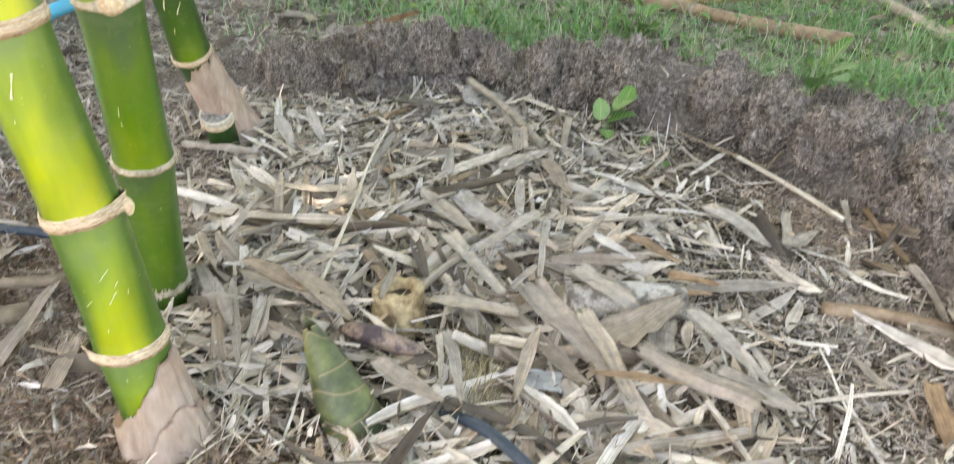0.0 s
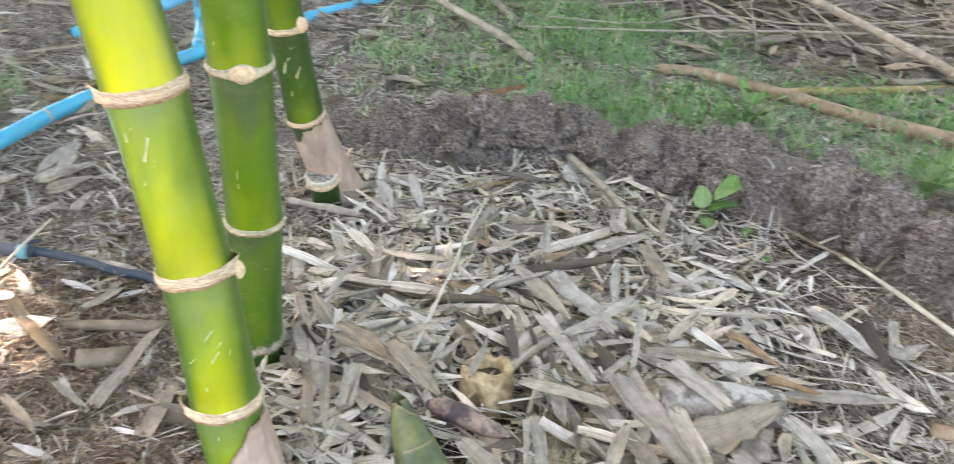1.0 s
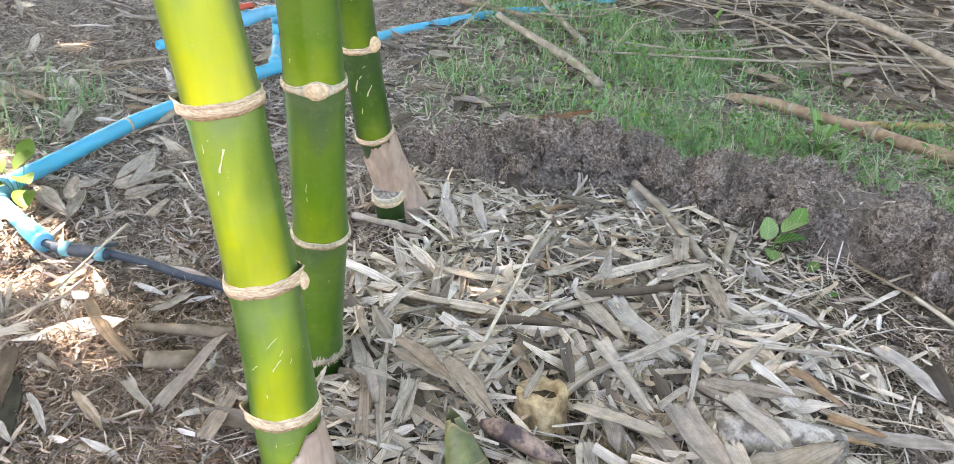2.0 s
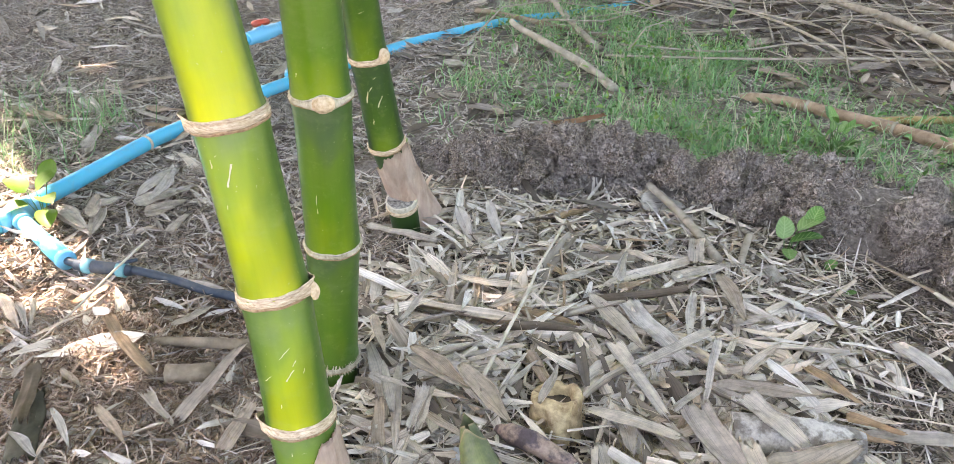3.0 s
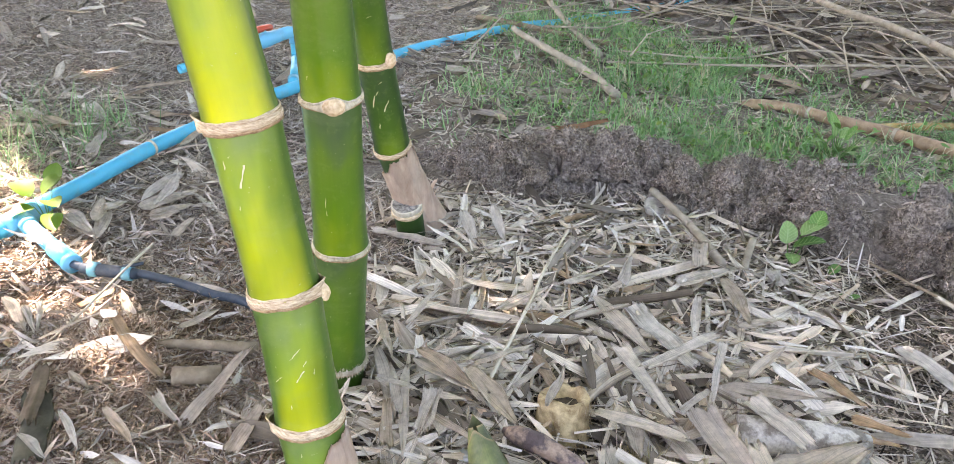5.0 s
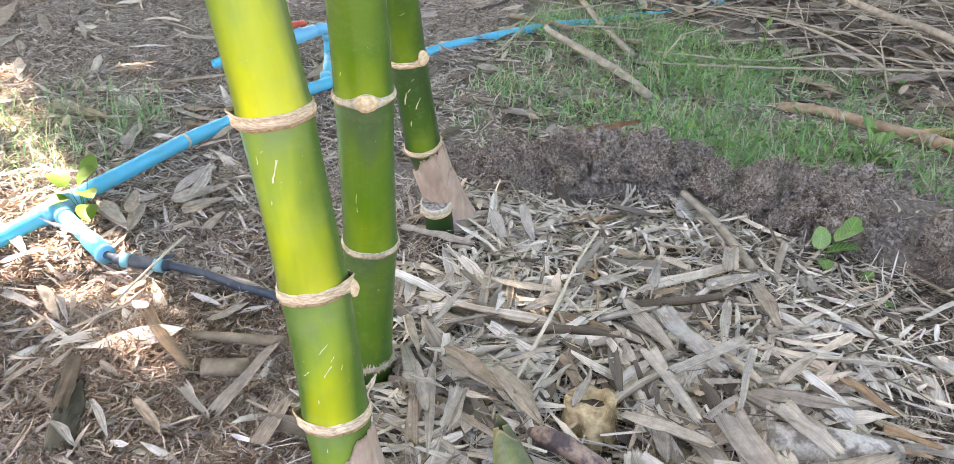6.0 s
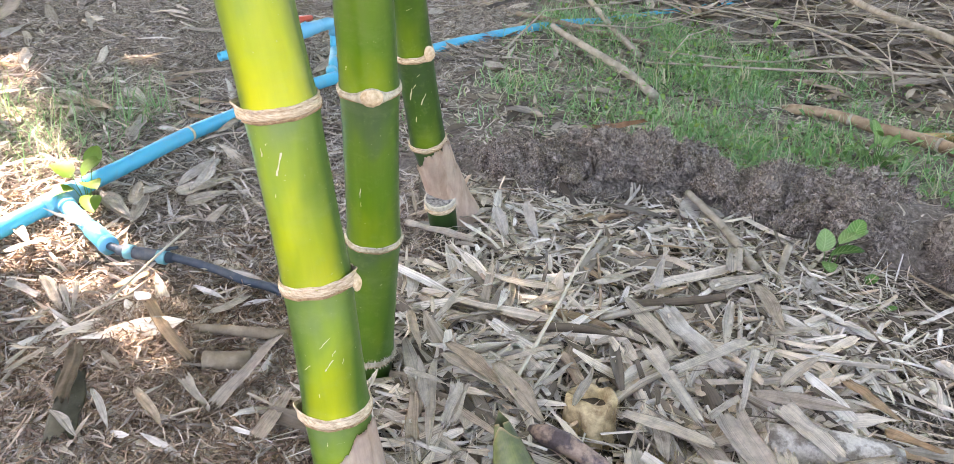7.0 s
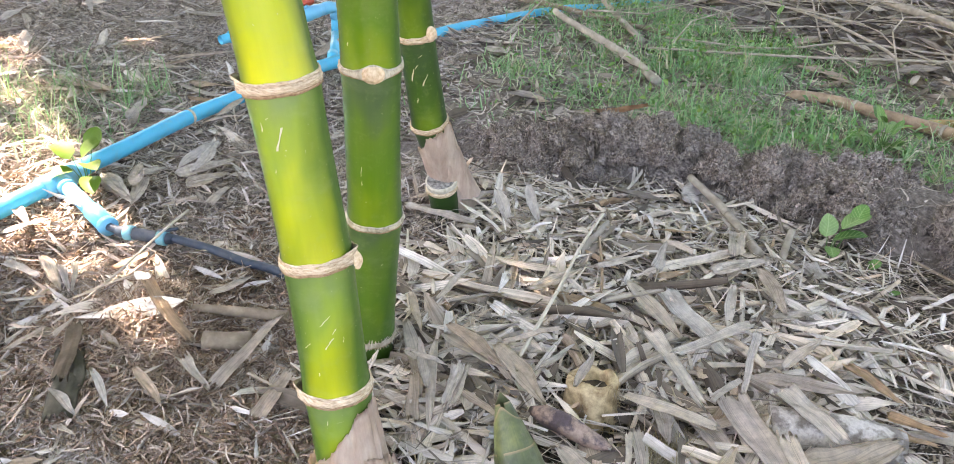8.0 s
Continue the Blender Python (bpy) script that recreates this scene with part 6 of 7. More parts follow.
def coarse(x, y):
    return cleared(x, y) * mulch_area(x, y) * (0.1 + 0.9 * smooth(0.58, 0.36, x - 0.1 * (y - 1.2) + 0.5 * np.maximum(y - 1.4, 0)))


def left_area(x, y):
    rim = smooth(0.3, 0.55, y + 0.3 * (fbm(x * 3, y * 3, 3, 81) - 0.5)) * smooth(-3.8, -3.1, x + 0.6 * (fbm(x * 3, y * 3, 3, 82) - 0.5))
    return rim * smooth(-0.4, -0.6, x - 0.2 * smooth(0.95, 0.7, y)) * smooth(0.05, 0.0, bank_distance(x, y)[0] * (x > -0.9))


def far_edge(x):
    """Where the grass gives way to leaf litter."""
    return np.interp(x, [-1.2, -0.3, 0.17, 0.3, 0.6, 1.0, 1.6, 3.0], [4.3, 4.15, 3.75, 3.4, 3.1, 2.9, 2.75, 2.6])


def far_litter(x, y):
    return smooth(-0.3, 0.15, y - far_edge(x)) * smooth(-1.5, -0.8, x)


def grass_area(x, y):
    d, s_ = bank_distance(x, y)
    band = smooth(0.04, 0.2, d - bank_width(x, y)) * smooth(0.25, -0.5, y - far_edge(x) + 1.1 * (fbm(x * 2.2, y * 2.2, 3, 71) - 0.5)) * smooth(-0.95, -0.4, x + 0.35 * (2.9 - y) * (y < 2.9)) * smooth(2.6, 1.8, x)
    pole = np.minimum(np.abs(y - np.interp(x, [0.2, 0.9, 1.9], [2.91, 2.585, 2.02])) + 9 * (x < 0.25), 1)
    front = np.interp(x, [-1.2, -0.6, -0.3, -0.05, 0.3, 0.6, 0.85, 1.6], [3.1, 2.65, 2.42, 2.3, 2.26, 2.2, 1.98, 1.6])
    band = band * smooth(0.03, 0.12, pole) * (0.05 + 0.95 * smooth(-0.1, 0.12, y - front))
    return band * np.clip(4.6 * fbm(x * 2.6, y * 2.6, 3, 31) - 1.35, 0.14, 1) * np.clip(5 * fbm(x * 8, y * 8, 2, 37) - 1.6, 0.25, 1) * np.interp(x, [-1, 0.3, 0.5, 0.8, 1.0, 2], [1, 1, 0.5, 0.5, 0.9, 0.8])


litter = litter_field("leaf_litter", 1500, (-0.7, 1.1, 0.2, 2.1), lambda x, y: coarse(x, y) * (0.1 + 0.9 * smooth(1.65, 1.2, y)), 0.1, 0.27, 0.013, 0.036, LEAF, "deep layer of dry grey-beige bamboo leaves", 0.05, 6, "leaf", 0.24, 0.7)
litter_field("sheath_litter", 1500, (-0.7, 1.1, 0.2, 2.1), lambda x, y: coarse(x, y) * (0.3 + 0.7 * smooth(1.7, 1.25, y)), 0.1, 0.3, 0.008, 0.026, LEAF, "torn dry culm sheaths in the litter", 0.04, 6, "strip", 0.18, 0.6)
litter_field("leaf_strips", 5600, (-0.7, 1.1, 0.2, 2.1), coarse, 0.07, 0.25, 0.003, 0.012, LEAF, "dry flattened leaf strips in the litter", 0.04, 4, "strip")
# bottom layer coloured dark to deepen the gaps between leaves
litter_field("leaf_mould", 11000, (-0.7, 1.1, 0.2, 2.1), lambda x, y: mulch_area(x, y) * smooth(0.85, 0.5, x), 0.03, 0.16, 0.002, 0.008, GAP_SHREDS, "darkened leaf shreds painting the shade in litter gaps", 0.014, 3, "strip")
litter_field("leaf_shreds", 11000, (-0.7, 1.1, 0.2, 2.1), lambda x, y: mulch_area(x, y) * (0.3 + 0.7 * cleared(x, y)) * smooth(0.62, 0.4, x), 0.04, 0.22, 0.0012, 0.005, LEAF, "narrow dry leaf shreds among the litter", 0.042, 3, "strip")
litter_field("leaf_fragments", 5500, (-0.7, 1.1, 0.2, 2.1), lambda x, y: mulch_area(x, y) * (0.3 + 0.7 * cleared(x, y)) * smooth(0.75, 0.4, x + 0.5 * np.maximum(y - 1.4, 0)), 0.015, 0.06, 0.003, 0.013, LEAF, "small torn fragments of dry leaf", 0.055, 3, "strip", 0.5, 0.6, 0.7)
litter_field("straw_bits", 20000, (0.25, 1.1, 0.2, 2.0), mulch_area, 0.01, 0.05, 0.0012, 0.005, SHRED_DARK, "fine broken straw and chips", 0.02, 3, "fibre")
litter_field("pale_straw_bits", 20000, (0.25, 1.1, 0.2, 2.0), lambda x, y: mulch_area(x, y) * (0.25 + 0.75 * smooth(1.7, 1.4, y)), 0.01, 0.05, 0.0012, 0.005, SHRED, "pale broken straw and leaf crumbs", 0.02, 3, "fibre")
litter_field("shredded_mulch", 125000, (-3.8, -0.4, 0.3, 5.0), lambda x, y: left_area(x, y) * (1 - 0.7 * smooth(-1.5, -1.2, x) * smooth(1.35, 1.15, y)), 0.012, 0.065, 0.001, 0.0055, SHRED, "shredded grey-brown bamboo mulch", 0.025, 3, "fibre", 0.3, 0.5, 0.8)
litter_field("mulch_fibre", 150000, (-3.4, -0.4, 0.4, 4.4), left_area, 0.012, 0.05, 0.0008, 0.0024, SHRED_DARK, "fine grey fibre of the mulch", 0.02, 3, "fibre", 0.5, 0.5, 1.0)
litter_field("mulch_chips", 2400, (-2.4, -0.45, 0.45, 2.4), left_area, 0.03, 0.16, 0.003, 0.013, SHRED, "broken pale leaf chips on mulch", 0.03, 4, "leaf", 0.3, 0.8, 0.8)
litter_field("coir_mulch", 60000, (-1.7, -0.2, 0.4, 1.5), lambda x, y: left_area(x, y) * np.clip(2.2 * fbm(x * 3.5, y * 3.5, 2, 41) - 0.9 + 1.3 * np.exp(-((x - (-0.966)) ** 2 + (y - 0.958) ** 2) / 0.05) + 1.2 * np.exp(-((x + 0.52) ** 2 + (y - 0.6) ** 2) / 0.05), 0.04, 1), 0.01, 0.05, 0.0015, 0.005, SHRED_RED, "reddish-brown fibrous mulch", 0.024, 3, "fibre", 0.4, 0.5, 1.0)
litter_field("coir_mound", 34000, (-1.2, -0.5, 0.5, 1.2), lambda x, y: np.exp(-((x + 0.95) ** 2 / 0.018 + (y - 0.99) ** 2 / 0.018)) + 0.6 * np.exp(-((x + 0.86) ** 2 / 0.014 + (y - 0.86) ** 2 / 0.012)) + 0.8 * np.exp(-((x + 0.71) ** 2 / 0.006 + (y - 0.73) ** 2 / 0.006)), 0.008, 0.045, 0.0008, 0.0035, COIR_PALE, "heap of tan coir fibre on the mulch", 0.034, 3, "fibre", 0.5, 0.5, 1.0)
litter_field("tan_chaff", 5000, (0.55, 0.9, 1.25, 1.6), lambda x, y: np.exp(-((x - 0.76) ** 2 / 0.007 + (y - 1.41) ** 2 / 0.01)), 0.008, 0.035, 0.0008, 0.003, COIR_PALE, "tan chaff and fibre below the bank", 0.03, 3, "fibre", 0.4, 0.5, 1.0)
litter_field("scattered_leaves", 900, (-3.8, -0.5, 0.4, 5.2), left_area, 0.07, 0.24, 0.008, 0.04, LEAF, "scattered dry bamboo leaves on mulch", 0.03, 5)
litter_field("brown_crumbs", 9000, (-0.36, 0.24, 0.5, 0.9), lambda x, y: np.exp(-((x + 0.27) ** 2 + (y - 0.62) ** 2) / 0.012) + np.exp(-((x - 0.15) ** 2 + (y - 0.83) ** 2) / 0.002), 0.006, 0.04, 0.001, 0.004, SHRED_RED, "reddish-brown crumbs among the litter", 0.05, 3, "fibre", 0.5, 0.5, 1.0)
litter_field("grey_fibre", 32000, (-1.7, -0.5, 0.45, 1.15), left_area, 0.015, 0.06, 0.001, 0.004, SHRED, "pale grey fibre on the mulch", 0.014, 3, "fibre", 0.3, 0.5, 0.8)
litter_field("far_leaf_litter", 6500, (-1.4, 3.6, 2.4, 7.0), far_litter, 0.08, 0.24, 0.012, 0.042, LEAF_FAR, "brown-grey dry bamboo leaves beyond the grass", 0.06, 4)
litter_field("dry_bits", 14000, (-1.3, 1.6, 1.9, 3.6), lambda x, y: smooth(0.1, 0.3, bank_distance(x, y)[0]), 0.008, 0.06, 0.002, 0.008, SHRED, "small dry bits on bare earth", 0.01, 3, "fibre")
litter_field("grass_leaves", 1100, (-1.2, 2.4, 2.1, 3.6), lambda x, y: smooth(0.15, 0.3, bank_distance(x, y)[0]), 0.06, 0.2, 0.012, 0.035, LEAF_FAR, "dry leaves lying in the grass", 0.02, 5)

# lumps of earth on the bank
def ball(level):
    bm = bmesh.new()
    bmesh.ops.create_icosphere(bm, subdivisions=level, radius=1.0)
    out = ([v.co.normalized() for v in bm.verts], np.array([[v.index for v in f.verts] for f in bm.faces]))
    bm.free()
    return out


def lump(level, radius, seed, squash=0.8):
    """A crumbly lump: places and triangles round its own middle."""
    dirs, tris = BALLS[level]
    out = []
    for n_ in dirs:
        q = n_ * 1.3 + Vector((seed, seed * 0.7, 0))
        k_ = 1 + 0.6 * noise.noise(q) + 0.45 * noise.noise(q * 2.1) + 0.2 * noise.noise(q * 5) + 0.16 * noise.noise(q * 11) + 0.1 * noise.noise(q * 23)
        out.append((n_.x * k_ * radius, n_.y * k_ * radius, n_.z * k_ * squash * radius))
    return np.array(out), tris


BALLS = {3: ball(3), 4: ball(4)}


def bank_shape():
    """The bank's body: a steep crumbling face, a crest and a back slope, as a grid of places along and over it."""
    plan = np.array([p for p in FOOT if p[0] > -0.9 and p[1] > 0.3])
    step = np.concatenate([[0], np.cumsum(np.hypot(*np.diff(plan, axis=0).T))])
    run = np.arange(0, step[-1], 0.0055)
    kernel = np.hanning(25) / np.hanning(25).sum()
    fx, fy = (np.convolve(np.pad(np.interp(run, step, plan[:, k]), 12, "edge"), kernel, "valid") for k in (0, 1))
    tx, ty = np.gradient(fx), np.gradient(fy)
    norm = np.hypot(tx, ty)
    ox, oy = -ty / norm, tx / norm          # away from the clump
    flip = np.sign(ox * (fx - CX) + oy * (fy - CY))
    ox, oy = ox * flip, oy * flip
    w = bank_width(fx, fy)
    share = np.linspace(0, 1, 92)
    # across: how far out and how high, for a face of width 1 and a crest of height 1
    out = np.interp(share, [0, 0.1, 0.3, 0.5, 0.62, 0.8, 1.0], [0.1, 0.13, 0.1, 0.3, 0.8, 1.6, 2.6])
    rise = np.interp(share, [0, 0.1, 0.3, 0.5, 0.62, 0.8, 1.0], [-0.2, 0.1, 0.72, 0.97, 1.0, 0.72, -0.05])
    crest = 0.135 * np.interp(run, [0, 0.2, 0.5, run[-1] - 0.7, run[-1]], [0.3, 0.55, 1, 1, 0.6]) * (0.8 + 0.45 * fbm(run * 5, run * 0 + 3, 2, 5))
    px = fx[:, None] + ox[:, None] * (w[:, None] * out[None])
    py = fy[:, None] + oy[:, None] * (w[:, None] * out[None])
    pz = crest[:, None] * rise[None] - 0.012
    return np.stack([px, py, pz], -1)


def bank_relief(q):
    """How far the crumbling earth stands out at a place: sods, shelves and crevices."""
    sod = min(abs(noise.noise(q * 7.5)) * 2.2, 1.0) ** 0.6
    clump_ = min(abs(noise.noise(q * 20.0 + Vector((5, 1, 2)))) * 2.2, 1.0) ** 0.6
    shelf = noise.noise(Vector((q.x * 4, q.y * 4, q.z * 24)))
    return 0.1 * sod + 0.055 * clump_ + 0.03 * shelf + 0.02 * noise.noise(q * 40) + 0.012 * noise.noise(q * 85) - 0.105


def build_bank():
    grid = bank_shape()
    nr, nc, _ = grid.shape
    du, dv = np.gradient(grid, axis=0), np.gradient(grid, axis=1)
    nrm = np.cross(du, dv)
    nrm /= np.linalg.norm(nrm, axis=2, keepdims=True) + 1e-9
    nrm *= np.where(nrm[..., 2:].mean() < 0, -1, 1)
    flat_ = grid.reshape(-1, 3)
    amp = np.array([bank_relief(Vector(p)) for p in flat_]).reshape(nr, nc)
    edge = np.minimum(1, np.minimum(np.arange(nr), nr - 1 - np.arange(nr)) / 12)[:, None] * np.interp(np.arange(nc) / (nc - 1), [0, 0.08, 0.25], [0.1, 0.5, 1])[None]
    cleft = np.exp(-(((grid[..., 0] - 0.53) * 0.85 + (grid[..., 1] - 1.87) * 0.5) / 0.034) ** 2) * np.exp(-((grid[..., 1] - 1.87) / 0.16) ** 2)
    pts_ = grid + nrm * ((amp * edge) - 0.11 * cleft)[..., None]
    idx = np.arange(nr * nc).reshape(nr, nc)
    faces = np.stack([idx[:-1, :-1], idx[:-1, 1:], idx[1:, 1:], idx[1:, :-1]], -1).reshape(-1, 4)
    mesh = array_mesh("earth_bank", pts_.reshape(-1, 3), faces)
    bank_ = tagged(link("earth_bank", mesh, EARTH_BANK), "crumbling dark earth bank matted with dead fibres", "earth bank", "", "structure")
    mesh_n = np.cross(np.gradient(pts_, axis=0), np.gradient(pts_, axis=1))
    mesh_n /= np.linalg.norm(mesh_n, axis=2, keepdims=True) + 1e-9
    mesh_n *= np.sign(np.sum(mesh_n * nrm, axis=2, keepdims=True))
    return bank_, pts_.reshape(-1, 3), mesh_n.reshape(-1, 3), (amp * edge).reshape(-1)


bank, BANK_AT, BANK_N, BANK_OUT = build_bank()


def bank_fibres(name, count, lo, hi, wlo, whi, material, label, stand):
    """Dead roots and fibres lying on, and standing out of, the bank's proud parts."""
    # pale fibre is left out of crevices, so darker colour there deepens their shade
    chance = 0.01 + smooth(-0.03, 0.015, BANK_OUT)
    pick = rng.choice(len(BANK_AT), count, p=chance / chance.sum())
    at, nn = BANK_AT[pick] + rng.normal(0, 0.003, (count, 3)), BANK_N[pick]
    p, q, uv, c = blades(count, rng.uniform(lo, hi, count) * (0.5 + rng.random(count)), rng.uniform(wlo, whi, count), 0.2, rng.normal(0, 0.9, count), 0.6, rng.normal(0, 0.7, count), "fibre", 3)
    lean_ = nn * np.abs(rng.normal(0, stand, count))[:, None] + rng.normal(0, 1, (count, 3))
    lean_ -= nn * np.minimum(0, np.sum(lean_ * nn, axis=1))[:, None]
    p = turned(p, at + nn * 0.003, np.arctan2(lean_[:, 1], lean_[:, 0]), np.arctan2(lean_[:, 2], np.hypot(lean_[:, 0], lean_[:, 1])), rng.uniform(-1.5, 1.5, count))
    return joined(name, p, q, uv, c, material, None, label, False, "fibre")


bank_fibres("compost_fibre", 42000, 0.006, 0.022, 0.0006, 0.0016, SHRED_BANK, "matted brown root fibres covering the bank", 0.8)
bank_fibres("pale_root_fibre", 7000, 0.015, 0.045, 0.0007, 0.0016, SHRED_DARK, "pale dead roots hanging from the bank", 1.0)
bank_fibres("earth_crumbs", 60000, 0.003, 0.009, 0.002, 0.0055, CRUMB, "loose crumbs of earth on the bank", 0.3)


def earth_clod(x, y, rad, squash, z):
    """A lump of matted earth bristling with root fibres."""
    p, f = lump(4 if rad > 0.03 else 3, rad, x * 9 + y, squash)
    ob = link("earth_clod", array_mesh("earth_clod", p, f), EARTH_BANK, None, "large crumbly clod of matted earth and fibre")
    ob.location = (x, y, z)
    pick = rng.integers(0, len(p), int(22000 * rad))
    pick = pick[p[pick, 2] > -0.4 * rad]
    n_ = len(pick)
    out = p[pick] / np.linalg.norm(p[pick], axis=1)[:, None]
    bp, bq, buv, bk = blades(n_, rng.uniform(0.008, 0.03, n_), rng.uniform(0.0007, 0.0022, n_), 0.3, rng.normal(0, 0.8, n_), 0.6, rng.normal(0, 0.5, n_), "fibre", 3)
    bp = turned(bp, p[pick] * 1.01, np.arctan2(out[:, 1], out[:, 0]) + rng.normal(0, 1.0, n_), np.arcsin(out[:, 2].clip(-1, 1)) * 0.4 + rng.normal(0, 0.6, n_), rng.uniform(-1, 1, n_))
    joined("root_fibre", bp, bq, buv, bk, SHRED_DARK, ob, "", False, "", "")
    return tagged(ob, "", "earth clod", "clods of the bank")


def bank_top(x, y):
    near = np.hypot(BANK_AT[:, 0] - x, BANK_AT[:, 1] - y) < 0.02
    return float(BANK_AT[near, 2].max()) if near.any() else float(ground_height(x, y))


for x, y, rad, squash in ((0.64, 1.86, 0.075, 0.9), (0.74, 1.76, 0.06, 0.8), (0.49, 1.95, 0.045, 0.9), (0.37, 2.0, 0.035, 0.8), (0.2, 2.06, 0.035, 0.75), (0.05, 2.1, 0.03, 0.8), (-0.1, 2.1, 0.04, 0.8),
                          (-0.22, 2.02, 0.045, 0.75), (-0.36, 1.98, 0.03, 0.75), (0.9, 1.66, 0.06, 0.6), (1.0, 1.5, 0.05, 0.6), (0.8, 1.58, 0.03, 0.8), (0.12, 1.99, 0.022, 0.8), (0.3, 1.93, 0.02, 0.8), (-0.3, 1.9, 0.02, 0.7), (0.68, 1.72, 0.02, 0.8)):
    earth_clod(x, y, rad, squash, bank_top(x, y) - 0.35 * rad)


# thin dead branchlets tangled over the far litter
bm = bmesh.new()
for i in range(230):
    x, y = rng.uniform(-0.8, 3.0), rng.uniform(3.3, 6.5)
    a, length = rng.uniform(0, math.pi), rng.uniform(0.3, 1.4)
    dx, dy = math.cos(a) * length / 2, math.sin(a) * length / 2
    h0_, h1_, h2_ = rng.uniform(0.03, 0.16, 3)
    kink = rng.normal(0, 0.06, 2)
    r = rng.uniform(0.0012, 0.0035)
    tube_bm([g(x - dx, y - dy, h0_), g(x - dx * 0.3 + kink[0], y - dy * 0.3, h1_), g(x + dx * 0.4, y + dy * 0.4 + kink[1], h1_ * 0.5 + h2_ * 0.5), g(x + dx, y + dy, h2_)], [r * 1.3, r, r, r * 0.6], 5, True, bm)
tagged(part("dead_branchlets", bm, CANE_GREY, None, "tangle of thin pale dead bamboo twigs"), "", "twigs", "", "stuff")


# ---- grass and weeds ----
def grass_field(name, n, box, keep, lo, hi, label, lean=0.55, width=(0.0022, 0.0058)):
    x, y = scatter(n, *box, keep)
    k = len(x)
    length = rng.uniform(lo, hi, k)
    p, q, uv, c = blades(k, length, rng.uniform(*width, k), 0.3, rng.uniform(0.2, 1.8, k), rng.normal(0, 0.5, k), rng.normal(0, 0.5, k), "grass", 3)
    pitch = rng.normal(0.52, lean, k).clip(0.05, 1.45)
    at = on_ground(x, y, 0.0)
    at[:, 2] += 0.5 * length * np.sin(pitch)
    p = turned(p, at, rng.uniform(0, 2 * math.pi, k), pitch)
    return joined(name, p, q, uv, c, GRASS, None, label, False, "grass")


grass_field("grass", 150000, (-1.2, 2.6, 1.7, 4.3), grass_area, 0.04, 0.13, "thin green grass and herbs beyond the bank", 0.45, (0.003, 0.0068))
grass_field("grass", 3600, (-2.6, -1.5, 1.3, 2.6), lambda x, y: np.exp(-((x + 2.0) ** 2 + (y - 1.9) ** 2) / 0.06) + 0.7 * np.exp(-((x + 1.75) ** 2 + (y - 2.12) ** 2) / 0.02) + 0.25 * np.exp(-((x + 1.68) ** 2 + (y - 1.6) ** 2) / 0.02),
            0.08, 0.24, "tufts of green grass beside the pipe", 0.45)


def herb_field(name, n, box, keep, label):
    x, y = scatter(n, *box, keep)
    k = len(x)
    p, q, uv, c = blades(k, rng.uniform(0.012, 0.04, k), rng.uniform(0.005, 0.014, k), 0.3, 0.8, 0.3, 0, "heart", 4)
    p = turned(p, on_ground(x, y, rng.uniform(0.01, 0.09, k)), rng.uniform(0, 6.28, k), rng.normal(0.2, 0.5, k), rng.normal(0, 0.5, k))
    return joined(name, p, q, uv, c, HERB, None, label, False, "weeds")


herb_field("small_herbs", 21000, (-1.0, 2.4, 1.7, 4.2), grass_area, "small green herb leaves among the grass")


# darker copy of the herb green, offsetting the strong sun in its colour
HERB_SUN = strip_material("herb_leaf_toned_for_sun", [(0, (0.06, 0.15, 0.01)), (1, (0.13, 0.24, 0.015))], 0.5, True, 0.2, 0.2, 0.1)


WEED = strip_material("weed_leaf", [(0, (0.06, 0.18, 0.035)), (0.5, (0.12, 0.3, 0.065)), (1, (0.24, 0.4, 0.14))], 0.42, False, 0.15, 0.25, 0.25, 9, 0.5)


def weed(at, leaves, label, name="weed", size=1.0, green=WEED):
    """A small weed. leaves: (dx, dy, dz, length, width, yaw degrees, pitch degrees) from its foot."""
    base = Vector(g(*at, -0.005))
    ob = thing(name, base, label, "weed")
    for dx, dy, dz, length, width, yaw, pitch in leaves:
        tip = Vector((dx, dy, dz))
        part("stem", tube_bm([(0, 0, 0), tip * 0.55 + Vector((0, 0, 0.008)), tip], [0.0016, 0.0013, 0.001], 6), HERB, ob)
        length, width = length * size, width * size
        p, q, uv, c = blades(1, length, width, 0.3, 0.7, 0.3, 0.12, "oval", 10)
        p[..., 0] += length * 0.5
        p = turned(p, np.array([[dx, dy, dz]]), radians(yaw), radians(pitch))
        link("leaf", array_mesh("leaf", p[0], q, uv), green, ob)
    return ob


weed((0.345, 1.8), [(-0.008, 0.02, 0.07, 0.05, 0.04, 100, 60), (0.018, 0.02, 0.1, 0.066, 0.046, 25, 28), (0.045, 0.03, 0.11, 0.05, 0.036, 60, 45), (0.004, 0.0, 0.078, 0.07, 0.036, 15, 12), (0.0, -0.005, 0.06, 0.036, 0.032, -80, -10)], "bright green weed with rounded leaves below the bank", "weed", 1.12)
weed((0.436, 1.765), [(0.0, 0.0, 0.03, 0.034, 0.03, 40, 35)], "tiny green seedling on the mulch", "seedling")
weed((0.465, 1.66), [(0.0, 0.0, 0.03, 0.028, 0.02, 10, 30), (0.0, 0.0, 0.03, 0.024, 0.018, 170, 30)], "tiny green seedling on the mulch", "seedling")
